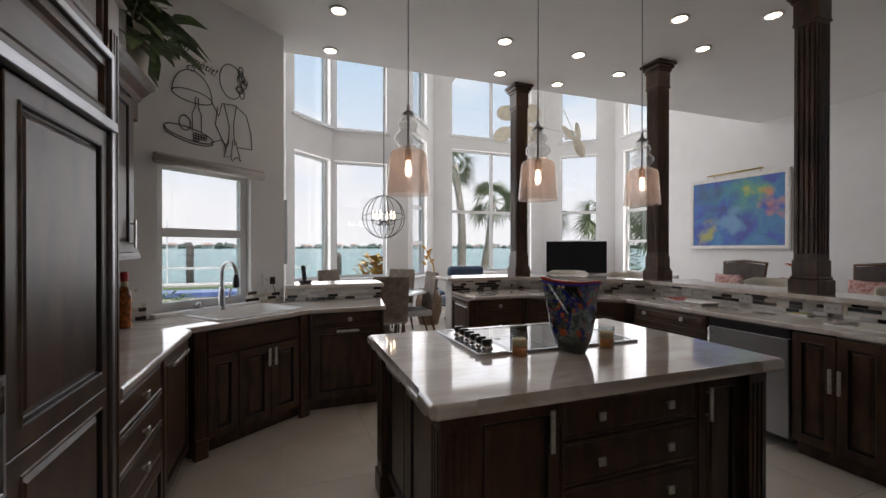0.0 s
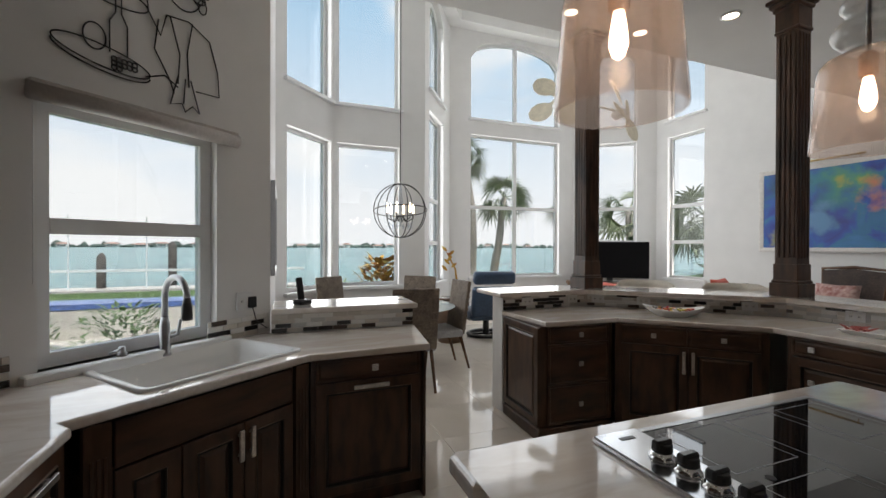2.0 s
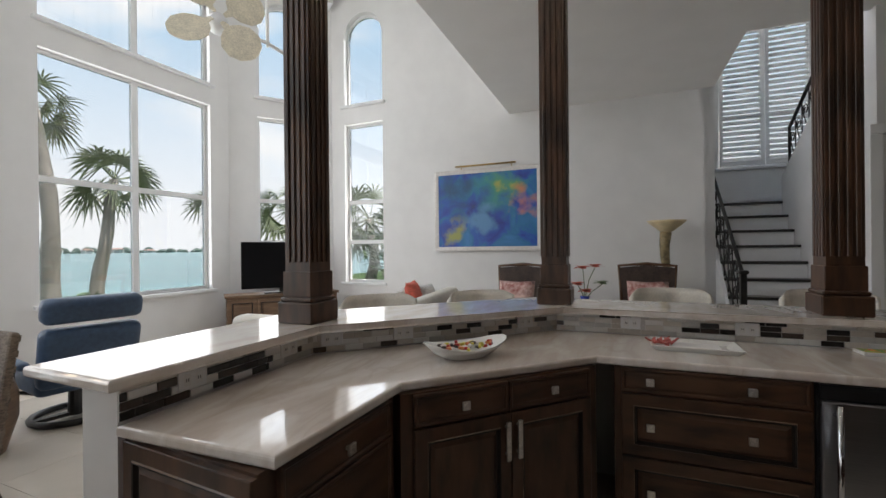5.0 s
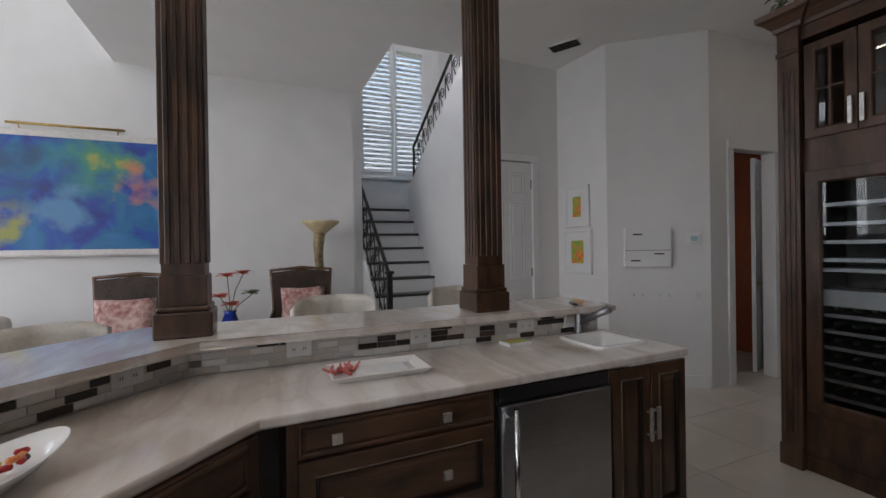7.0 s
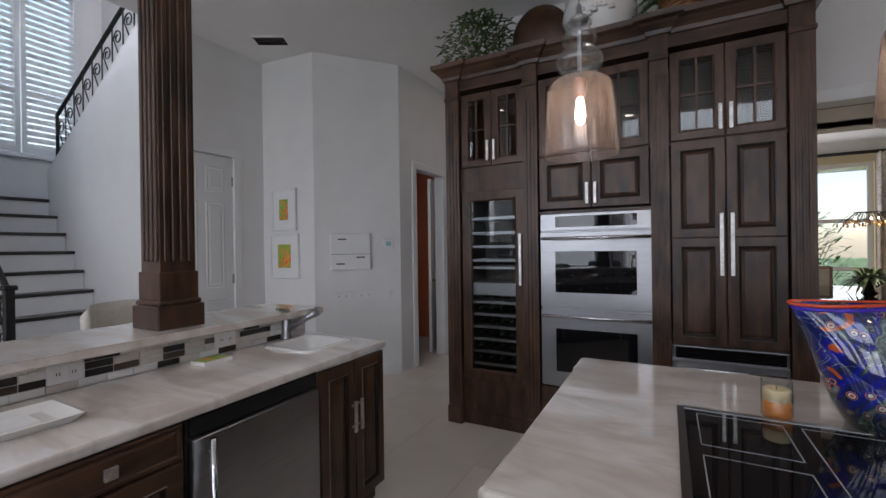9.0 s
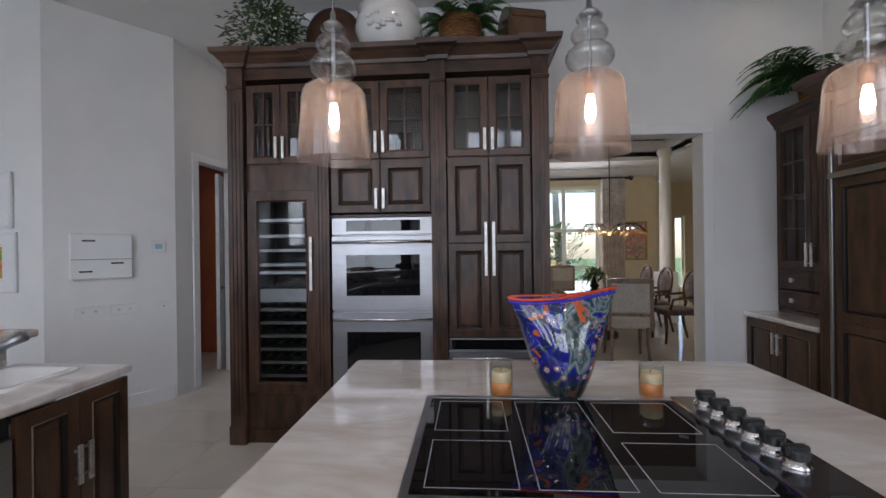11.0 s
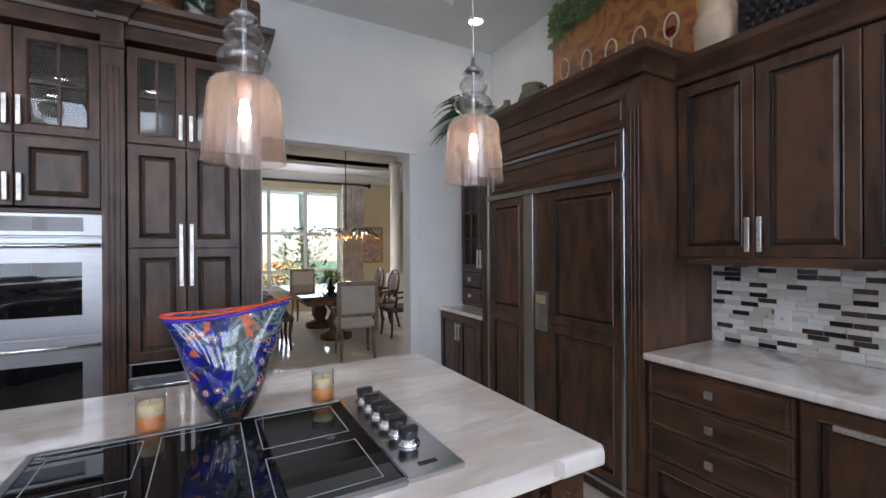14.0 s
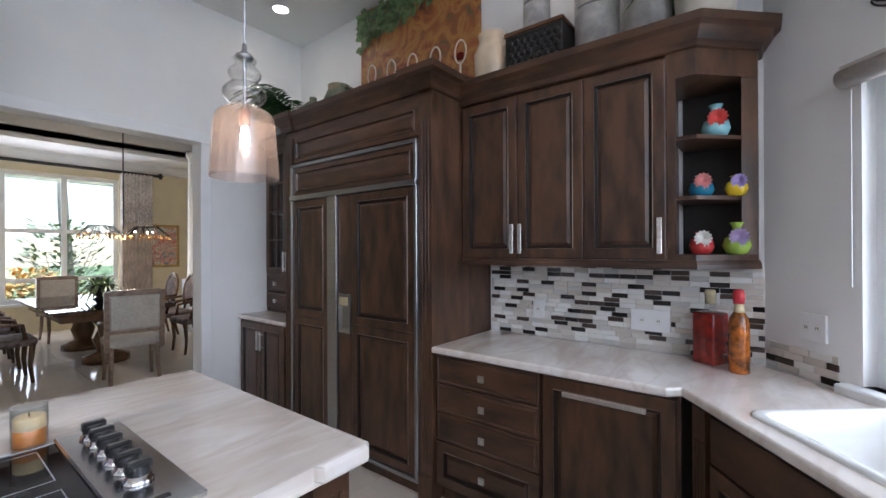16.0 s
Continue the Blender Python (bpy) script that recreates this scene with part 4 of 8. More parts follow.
def sky_backdrop():
    m = bpy.data.materials.new("hazy_sky")
    m.use_nodes = True
    nt = m.node_tree
    nt.nodes.remove(nt.nodes["Principled BSDF"])
    em = nt.nodes.new("ShaderNodeEmission")
    tc, sp = nt.nodes.new("ShaderNodeTexCoord"), nt.nodes.new("ShaderNodeSeparateXYZ")
    nt.links.new(tc.outputs["Object"], sp.inputs[0])
    mr = nt.nodes.new("ShaderNodeMapRange")
    mr.inputs[1].default_value, mr.inputs[2].default_value = 120, 900
    nt.links.new(sp.outputs[2], mr.inputs[0])
    rp = nt.nodes.new("ShaderNodeValToRGB")
    rp.color_ramp.elements[0].color, rp.color_ramp.elements[1].color = (0.97, 0.98, 1.0, 1), (0.36, 0.62, 0.86, 1)
    nt.links.new(mr.outputs[0], rp.inputs[0])
    mp, nz = nt.nodes.new("ShaderNodeMapping"), nt.nodes.new("ShaderNodeTexNoise")
    mp.inputs["Scale"].default_value = (0.0011, 0.0011, 0.0022)
    nz.inputs["Scale"].default_value, nz.inputs["Detail"].default_value = 1.7, 7
    nt.links.new(tc.outputs["Object"], mp.inputs[0])
    nt.links.new(mp.outputs[0], nz.inputs[0])
    cr = nt.nodes.new("ShaderNodeValToRGB")
    cr.color_ramp.elements[0].position, cr.color_ramp.elements[1].position = 0.48, 0.62
    nt.links.new(nz.outputs[0], cr.inputs[0])
    mx = nt.nodes.new("ShaderNodeMixRGB")
    mx.inputs[2].default_value = (1, 1, 1, 1)
    nt.links.new(cr.outputs[0], mx.inputs[0])
    nt.links.new(rp.outputs[0], mx.inputs[1])
    nt.links.new(mx.outputs[0], em.inputs[0])
    em.inputs[1].default_value = 1.15
    nt.links.new(em.outputs[0], nt.nodes["Material Output"].inputs[0])
    bm = bmesh.new()
    R, rows = 1600.0, []
    for j in range(9):
        el = radians(-2 + 57 * j / 8)
        rows.append([bm.verts.new((R * math.cos(el) * math.sin(radians(a)), R * math.cos(el) * math.cos(radians(a)), R * math.sin(el))) for a in range(-120, 126, 5)])
    for a, b in zip(rows, rows[1:]):
        for i in range(len(a) - 1):
            bm.faces.new((a[i], a[i + 1], b[i + 1], b[i]))
    solo("backdrop", bm, m, "bright hazy sky with soft clouds", "sky", kind="structure", smooth=True)


sky_backdrop()
M_GRASS = mat("lawn", (0.07, 0.12, 0.03), 0.9, var=0.4, scale=6, bump=0.4)
M_WATER = mat("bay_water", (0.05, 0.20, 0.20), 0.25, var=0.25, scale=0.15, stretch=(0.3, 1, 1), bump=0.5)
M_PAVE = mat("pool_deck", (0.55, 0.52, 0.47), 0.7, var=0.12, scale=5)
M_BARK = mat("palm_bark", (0.34, 0.30, 0.26), 0.9, var=0.4, scale=14, stretch=(1, 1, 5), bump=0.6)
M_FROND = mat("palm_frond", (0.24, 0.27, 0.16), 0.55, var=0.5, scale=9)
M_LEAF = mat("leaf_green", (0.13, 0.19, 0.08), 0.5, var=0.5, scale=25)
M_CROTON = mat("croton_leaf", (0.62, 0.22, 0.03), 0.5, var=0.3, scale=12, col2=(0.72, 0.50, 0.08))
M_PILE = mat("weathered_pile", (0.10, 0.09, 0.08), 0.9, var=0.4, scale=10, bump=0.4)
solo("ground", prism(bmesh.new(), [(-60, -60), (60, -60), (60, 21), (-60, 21)], -1.6, -0.30), M_GRASS, "green lawn around the house", "lawn", kind="structure")
solo("water", B(-3000, 3000, 21.001, 1590, -1.7, -1.3), M_WATER, "calm turquoise bay water", "water", kind="structure")
solo("pavement", B(-14, 3.0, 9.2, 17, -0.299, -0.27), M_PAVE, "pale stone pool deck beside the house", "deck", kind="structure")
shore = mat("far_trees", (0.10, 0.13, 0.11), 0.9, var=0.5, scale=0.03)
bm = bmesh.new()
rnd = random.Random(5)
for i in range(260):
    x = -1400 + i * 11 + rnd.uniform(-4, 4)
    h, w = rnd.uniform(4, 13), rnd.uniform(8, 20)
    y = 900 + rnd.uniform(-10, 10)
    lathe(bm, ((w * 0.5, 0), (w * 0.55, h * 0.4), (w * 0.35, h * 0.8), (w * 0.1, h)), 7, x, y, -1.3)
tagged(link("far_shore_trees", bm, shore), "distant dark tree line across the water", "trees", kind="stuff")
M_HOUSE = mat("far_house_wall", (0.7, 0.68, 0.64), 0.8, var=0.2, scale=0.2)
M_ROOF = mat("far_house_roof", (0.35, 0.22, 0.18), 0.8, var=0.2, scale=0.2)
for i in range(22):
    x = -420 + i * 46 + rnd.uniform(-15, 15)
    w, h = rnd.uniform(12, 22), rnd.uniform(4, 7)
    e = thing("far_house", pose(x, 880 + rnd.uniform(-4, 4), -1.3), "pale distant house on the far shore", "house", "houses on the far shore")
    part("wall", B(-w / 2, w / 2, -5, 5, 0, h), M_HOUSE, e)
    part("roof", lathe(bmesh.new(), ((w * 0.78, h), (w * 0.3, h + 3)), 4), M_ROOF, e)
    for k in (-0.3, 0.0, 0.3):
        part("window", B(k * w - 1, k * w + 1, -5.1, -4.9, h * 0.4, h * 0.75), M_BLKGLASS, e)


def leaf_blade(bm, base, way, up, length, width, droop=0.3, n=3):
    """A narrow bent leaf, thick in the middle rib."""
    way, up = way.normalized(), up.normalized()
    side = way.cross(up).normalized()
    L, Rr = [], []
    for i in range(n + 1):
        u = i / n
        w = width * math.sin(math.pi * min(0.97, 0.12 + 0.86 * u)) * 0.5
        p = base + way * length * u - Vector((0, 0, 1)) * droop * length * u * u
        L.append(bm.verts.new(p - side * w))
        Rr.append(bm.verts.new(p + side * w + up * 0.1 * w))
    for i in range(n):
        bm.faces.new((L[i], L[i + 1], Rr[i + 1], Rr[i]))


def palm(x, y, h, lean, rad, fans=19, label="palm tree with a ringed trunk and fan fronds"):
    e = thing("palm_tree", pose(x, y, -0.3), label, "tree", "palms by the water")
    pts = [(lean * (k / 8) ** 2, 0.1 * math.sin(k), h * k / 8) for k in range(9)]
    part("trunk", tube(bmesh.new(), pts, [0.17 - 0.008 * k + 0.012 * (k % 2) for k in range(9)], 10), M_BARK, e, "", True)
    bm = bmesh.new()
    r = random.Random(int(x * 100))
    top = Vector(pts[-1])
    for i in range(fans):
        a, el = r.uniform(0, 6.283), r.uniform(-0.75, 1.25)
        d = Vector((math.cos(a) * math.cos(el), math.sin(a) * math.cos(el), math.sin(el)))
        tip = top + d * rad * 0.5
        tube(bm, [top, tip], 0.012, 3)
        s = d.orthogonal().normalized()
        t = d.cross(s)
        for k in range(13):
            b = radians(-100 + 200 * k / 12)
            leaf_blade(bm, tip, d * math.cos(b) + t * math.sin(b), s, rad * r.uniform(0.42, 0.62), rad * 0.038, 0.45)
    part("crown", bm, M_FROND, e)
    return e


palm(7.46, 15.46, 3.65, 0.45, 1.2, 26), palm(5.9, 14.0, 4.75, -0.3, 0.95), palm(10.6, 12.2, 3.0, 0.2, 1.3, 26), palm(10.9, 9.6, 2.6, 0.1, 1.35, 28), palm(8.4, 12.4, 2.7, 0.1, 0.85)
palm(-1.8, -13.5, 5.0, 0.2, 1.3), palm(1.0, -14.5, 4.6, 0.1, 1.3)


def shrub(x, y, w, h, material, label, n=420, base=-0.3, size=0.16, seed=1):
    r = random.Random(seed)
    e = thing("shrub", pose(x, y, base), label, "shrub", "shrubs in the garden")
    bm = bmesh.new()
    for i in range(6):
        a = r.uniform(0, 6.28)
        tube(bm, [(0.05 * math.cos(a), 0.05 * math.sin(a), 0), (w * 0.3 * math.cos(a), w * 0.3 * math.sin(a), h * 0.7)], 0.012, 4)
    part("stems", bm, M_BARK, e)
    bm = bmesh.new()
    for i in range(n):
        a, q = r.uniform(0, 6.28), r.random() ** 0.5
        z = r.uniform(0.12, 1) * h
        rr = w * 0.5 * q * (1 - 0.5 * (z / h) ** 2)
        d = Vector((math.cos(a) + r.uniform(-0.6, 0.6), math.sin(a) + r.uniform(-0.6, 0.6), r.uniform(0.1, 1.1)))
        leaf_blade(bm, Vector((rr * math.cos(a), rr * math.sin(a), z)), d, Vector((0.1, 0.1, 1)).cross(d).cross(d), size * r.uniform(0.6, 1.4), size * 0.35)
    part("leaves", bm, material, e)
    return e


shrub(2.3, 11.6, 1.2, 1.45, M_CROTON, "orange and yellow croton shrub by the water", 380, seed=2, size=0.35)
shrub(1.2, 11.4, 1.5, 0.95, M_LEAF, "low green garden shrub", 420, seed=3)
shrub(7.9, 11.6, 0.9, 1.9, M_LEAF, "slender green garden shrub", 420, seed=4)
shrub(5.6, 12.4, 0.7, 1.0, M_LEAF, "low green garden shrub", 260, seed=5)
shrub(9.3, 10.4, 1.9, 2.0, M_LEAF, "tall green garden shrub", 700, seed=6, size=0.3)
shrub(9.6, 8.0, 1.9, 2.6, M_LEAF, "tall green garden shrub", 700, seed=7, size=0.3)
shrub(-2.3, 9.6, 1.6, 0.8, M_LEAF, "low green garden shrub", 420, seed=8)
shrub(-3.9, 10.2, 1.2, 0.7, M_LEAF, "low green garden shrub", 320, seed=9)
shrub(-0.5, -11.5, 2.6, 1.3, M_CROTON, "red and yellow croton hedge at the porch", 500, seed=10, size=0.3)
shrub(1.4, -12.5, 3.0, 2.4, M_LEAF, "tall green hedge at the porch", 800, seed=11, size=0.3)
shrub(-1.6, -13.0, 2.6, 2.6, M_LEAF, "tall green hedge at the porch", 800, seed=12, size=0.3)
# dock
e = thing("dock", pose(-5.0, 22.0, -1.3), "weathered wooden boat dock with dark piles", "dock")
part("deck", B(-12, 6, -0.6, 0.9, 0.9, 1.05), M_PAVE, e)
for i in range(9):
    part("pile", lathe(bmesh.new(), ((0.17, -0.3), (0.17, 2.3 + 0.5 * (i % 2)), (0.05, 2.5 + 0.5 * (i % 2))), 10, -11 + i * 2.3, 0.4 + 0.9 * (i % 2)), M_PILE, e, "", True)
for i in range(4):
    part("pole", tube(bmesh.new(), [(-8 + i * 2.6, 0.2, 1.0), (-8 + i * 2.6, 0.2, 4.0)], 0.03, 6), M_TRIM, e, "white guide pole")
part("rail", B(-12, 6, -0.5, -0.4, 1.75, 1.85), M_TRIM, e)
blue = mat("pool_tile", (0.10, 0.16, 0.38), 0.3, var=0.4, scale=30)
e = thing("spa_wall", pose(-2.6, 11.6, -0.27), "raised white spa wall with a blue tile band", "pool")
part("wall", B(-1.8, 1.8, -0.4, 0.4, 0.0, 0.55), M_PAVE, e)
part("tile_band", B(-1.81, 1.81, -0.41, 0.41, 0.56, 0.66), blue, e)


# ---- pendants, chandelier, recessed trims, fan ----
M_BULB = glow("lamp_glow", (1.0, 0.80, 0.58), 4.0)
M_SEED = glass_mat("seeded_glass", (0.95, 0.90, 0.87), rough=0.1, base=0.08)
nt = M_SEED.node_tree
nz = nt.nodes.new("ShaderNodeTexVoronoi")
nz.inputs["Scale"].default_value = 380
tcx = nt.nodes.new("ShaderNodeTexCoord")
nt.links.new(tcx.outputs["Object"], nz.inputs[0])
dfs = nt.nodes.new("ShaderNodeBsdfTranslucent")
dfs.inputs[0].default_value = (0.95, 0.80, 0.72, 1)
mr = nt.nodes.new("ShaderNodeMapRange")
mr.inputs[1].default_value, mr.inputs[2].default_value, mr.inputs[3].default_value, mr.inputs[4].default_value = 0.05, 0.5, 0.24, 0.14
nt.links.new(nz.outputs[0], mr.inputs[0])
mx2 = nt.nodes.new("ShaderNodeMixShader")
nt.links.new(mr.outputs[0], mx2.inputs[0])
old = [n for n in nt.nodes if n.type == "MIX_SHADER" and n != mx2][0]
nt.links.new(old.outputs[0], mx2.inputs[1])
nt.links.new(dfs.outputs[0], mx2.inputs[2])
nt.links.new(mx2.outputs[0], nt.nodes["Material Output"].inputs[0])


M_NECK = glass_mat("ringed_glass", (0.97, 0.97, 0.965), rough=0.03, base=0.10)
M_COPPER = mat("copper_holder", (0.55, 0.30, 0.18), 0.35, 1.0, var=0.2, scale=40)


def smooth_profile(pts, n=4):
    """Rounds a profile of (radius, height) by a Catmull-Rom curve through its points."""
    P = [pts[0], *pts, pts[-1]]
    out = []
    for a, b, c, d in zip(P, P[1:], P[2:], P[3:]):
        for k in range(n):
            t = k / n
            out.append(tuple(0.5 * (2 * q + (r - p) * t + (2 * p - 5 * q + 4 * r - w) * t * t + (3 * q - p - 3 * r + w) * t ** 3) for p, q, r, w in zip(a, b, c, d)))
    return out + [pts[-1]]


def pendant(x, y):
    e = thing("pendant_lamp", pose(x, y, 1.72), "clear seeded glass pendant lamp hanging lit over the island", "lamp", "pendants over the island")
    out = smooth_profile(((0.109, 0.0), (0.110, 0.008), (0.106, 0.06), (0.099, 0.15), (0.095, 0.195), (0.085, 0.218), (0.062, 0.231), (0.046, 0.240)))
    bm = lathe(bmesh.new(), out, 40, cap=False)
    lathe(bm, [(r - 0.003, z) for r, z in out], 40, cap=False)
    part("shade", bm, M_SEED, e, "pale pink seeded glass shade", True)
    neck = smooth_profile(((0.046, 0.240), (0.047, 0.248), (0.064, 0.266), (0.070, 0.284), (0.064, 0.302), (0.044, 0.320), (0.041, 0.327), (0.050, 0.341), (0.053, 0.352), (0.047, 0.366), (0.034, 0.380), (0.032, 0.390), (0.038, 0.397), (0.037, 0.404), (0.026, 0.410)))
    bm = lathe(bmesh.new(), neck, 40, cap=False)
    lathe(bm, [(r - 0.003, z) for r, z in neck], 40, cap=False)
    part("neck", bm, M_NECK, e, "clear ringed glass neck", True)
    part("cap", lathe(bmesh.new(), ((0.027, 0.404), (0.027, 0.416), (0.018, 0.422), (0.009, 0.43), (0.007, 0.455), (0.004, 0.458)), 18), M_STEEL, e, "", True)
    part("cord", tube(bmesh.new(), [(0, 0, 0.45), (0, 0, 1.84)], 0.0035, 6), M_STEEL, e)
    part("stem", tube(bmesh.new(), [(0, 0, 0.23), (0, 0, 0.41)], 0.006, 8), M_STEEL, e)
    part("socket", lathe(bmesh.new(), ((0.015, 0.175), (0.018, 0.18), (0.019, 0.225), (0.012, 0.235)), 14), M_COPPER, e, "copper bulb holder", True)
    part("bulb", lathe(bmesh.new(), ((0.003, 0.092), (0.011, 0.098), (0.017, 0.118), (0.014, 0.148), (0.009, 0.178)), 16), M_BULB, e, "glowing bulb", True)
    part("canopy", lathe(bmesh.new(), ((0.055, 1.84), (0.055, 1.855), (0.02, 1.86)), 16), M_STEEL, e, "", True)


for px in (0.57, 1.335, 2.10):
    pendant(px, 2.07)
M_LED = glow("recessed_glow", (1.0, 0.85, 0.65), 7.0)
for x, y in SPOTS:
    e = thing("recessed_light", pose(x, y, CEIL), "lit round recessed ceiling light with a white trim", "lamp", "recessed ceiling lights")
    part("trim_ring", lathe(bmesh.new(), ((0.062, -0.0005), (0.085, -0.0005), (0.085, -0.008), (0.062, -0.012)), 24, cap=False), M_TRIM, e, "", True)
    part("lens", lathe(bmesh.new(), ((0.062, -0.004), (0.0, -0.004)), 24, cap=False), M_LED, e, "glowing lens")
e = thing("orb_chandelier", pose(1.43, 6.67, 1.94), "black iron orb chandelier with crystal drops", "chandelier")
for k in range(5):
    pts = [Vector((0.34 * math.cos(a * 0.1745), 0.34 * math.sin(a * 0.1745), 0)) for a in range(36)]
    q = Matrix.Rotation(radians(45 * k), 4, "Z") @ Matrix.Rotation(radians(90 if k < 4 else 8), 4, "X")
    part("ring", tube(bmesh.new(), [q @ p for p in pts], 0.006, 6, True), M_IRON, e)
part("chain", tube(bmesh.new(), [(0, 0, 0.33), (0, 0, TOP - 1.94)], 0.006, 6), M_IRON, e)
M_CRYST = glass_mat("crystal", (0.85, 0.87, 0.9))
part("stem", lathe(bmesh.new(), ((0.01, -0.2), (0.03, -0.1), (0.015, 0.0), (0.04, 0.1), (0.01, 0.33)), 10), M_CRYST, e, "", True)
for k in range(6):
    a = k * math.pi / 3
    c, s = math.cos(a), math.sin(a)
    part("arm", tube(bmesh.new(), [(0.02 * c, 0.02 * s, -0.06), (0.09 * c, 0.09 * s, -0.14), (0.17 * c, 0.17 * s, -0.09), (0.17 * c, 0.17 * s, -0.03)], 0.007, 6), M_IRON, e, "", True)
    part("candle_bulb", lathe(bmesh.new(), ((0.012, -0.03), (0.012, 0.05), (0.011, 0.06), (0.004, 0.095)), 8, 0.17 * c, 0.17 * s), M_BULB, e, "glowing candle bulb", True)
    part("crystal_drop", lathe(bmesh.new(), ((0.002, -0.24), (0.02, -0.2), (0.004, -0.15)), 6, 0.14 * c, 0.14 * s), M_CRYST, e)
# two-headed ceiling fan with leaf blades
M_BLADE = mat("woven_blade", (0.74, 0.67, 0.53), 0.8, var=0.15, scale=60, bump=0.3)
e = thing("ceiling_fan", pose(4.57, 6.88, 3.70), "white twin-headed ceiling fan with cream leaf blades", "fan")
part("rod", tube(bmesh.new(), [(0, 0, 0), (0, 0, TOP - 3.70)], 0.018, 8), M_TRIM, e)
part("arm", tube(bmesh.new(), [(-0.5, 0.12, 0.05), (0, 0, 0.04), (0.5, -0.12, -0.05)], 0.02, 8), M_TRIM, e)
for hx, hy, hz, tilt in ((-0.52, 0.12, 0.06, -35), (0.52, -0.12, -0.06, 30)):
    hd = Matrix.Translation((hx, hy, hz)) @ Matrix.Rotation(radians(70), 4, "X") @ Matrix.Rotation(radians(tilt), 4, "Y")
    bm = lathe(bmesh.new(), ((0.02, -0.16), (0.08, -0.12), (0.09, 0.0), (0.05, 0.06)), 14)
    bm.transform(hd)
    h = part("motor", bm, M_TRIM, e, "", True)
    for k in range(4):
        a = k * math.pi / 2 + 0.5
        bm = bmesh.new()
        out = [(0.06, 0.018), (0.13, 0.035), (0.17, 0.11), (0.25, 0.175), (0.36, 0.185), (0.46, 0.13), (0.505, 0.05), (0.515, 0.0)]
        ring = [(u, v) for u, v in out] + [(u, -v) for u, v in out[-2::-1]]
        prism(bm, ring[::-1], 0.05, 0.058)
        bm.transform(hd @ Matrix.Rotation(a, 4, "Z") @ Matrix.Rotation(radians(14), 4, "X"))
        part("blade", bm, M_BLADE, h, "cream woven leaf-shaped blade")


# ---- island top: cooktop, vase, candles ----
Z0 = CT + 0.005
e = thing("cooktop", pose(0, 0, Z0), "black glass induction cooktop with a steel knob panel", "cooktop")
part("glass_plate", B(1.02, 1.83, 1.87, 2.45, 0.002, 0.010), M_BLKGLASS, e)
M_PANEL = mat("polished_steel_panel", (0.62, 0.63, 0.65), 0.16, 1.0, var=0.08, scale=40, stretch=(6, 0.1, 1))
bm = B(0.86, 1.02, 1.85, 2.47, 0.0005, 0.018, bev=0.004)
part("knob_panel", bm, M_PANEL, e, "brushed steel knob panel")
bm = B(1.02, 1.85, 2.45, 2.47, 0.0005, 0.012)
box(bm, 1.02, 1.85, 1.85, 1.87, 0.0005, 0.012)
box(bm, 1.83, 1.85, 1.87, 2.45, 0.0005, 0.012)
part("frame", bm, M_STEEL, e)
line = mat("zone_line", (0.35, 0.36, 0.38), 0.4)
for a, b, c2, d in ((1.06, 1.30, 1.90, 2.13), (1.06, 1.30, 2.19, 2.42), (1.34, 1.55, 1.90, 2.42), (1.59, 1.80, 1.90, 2.13), (1.59, 1.80, 2.19, 2.42)):
    bm = bmesh.new()
    for q in ((a, b, c2, c2 + 0.0025), (a, b, d - 0.0025, d), (a, a + 0.0025, c2, d), (b - 0.0025, b, c2, d)):
        box(bm, *q, 0.0101, 0.0106)
    part("zone_mark", bm, line, e)
for k in range(6):
    y = 1.93 + k * 0.075
    kb = part("knob", lathe(bmesh.new(), ((0.033, 0.018), (0.033, 0.023), (0.028, 0.027), (0.025, 0.036)), 20, 0.945, y), M_CHROME, e, "chrome ring", True)
    bm = lathe(bmesh.new(), ((0.024, 0.034), (0.026, 0.038), (0.025, 0.052), (0.022, 0.057)), 20, 0.945, y)
    box(bm, 0.917, 0.973, y - 0.012, y + 0.012, 0.040, 0.066, 0.005)
    part("grip", bm, M_BLACK, kb, "black knob grip")
part("badge", B(0.92, 0.97, 2.415, 2.43, 0.018, 0.0195), M_BLACK, e)
part("vent_dot", lathe(bmesh.new(), ((0.012, 0.0101), (0.012, 0.0115)), 14, 1.12, 2.15), M_BLACK, e)


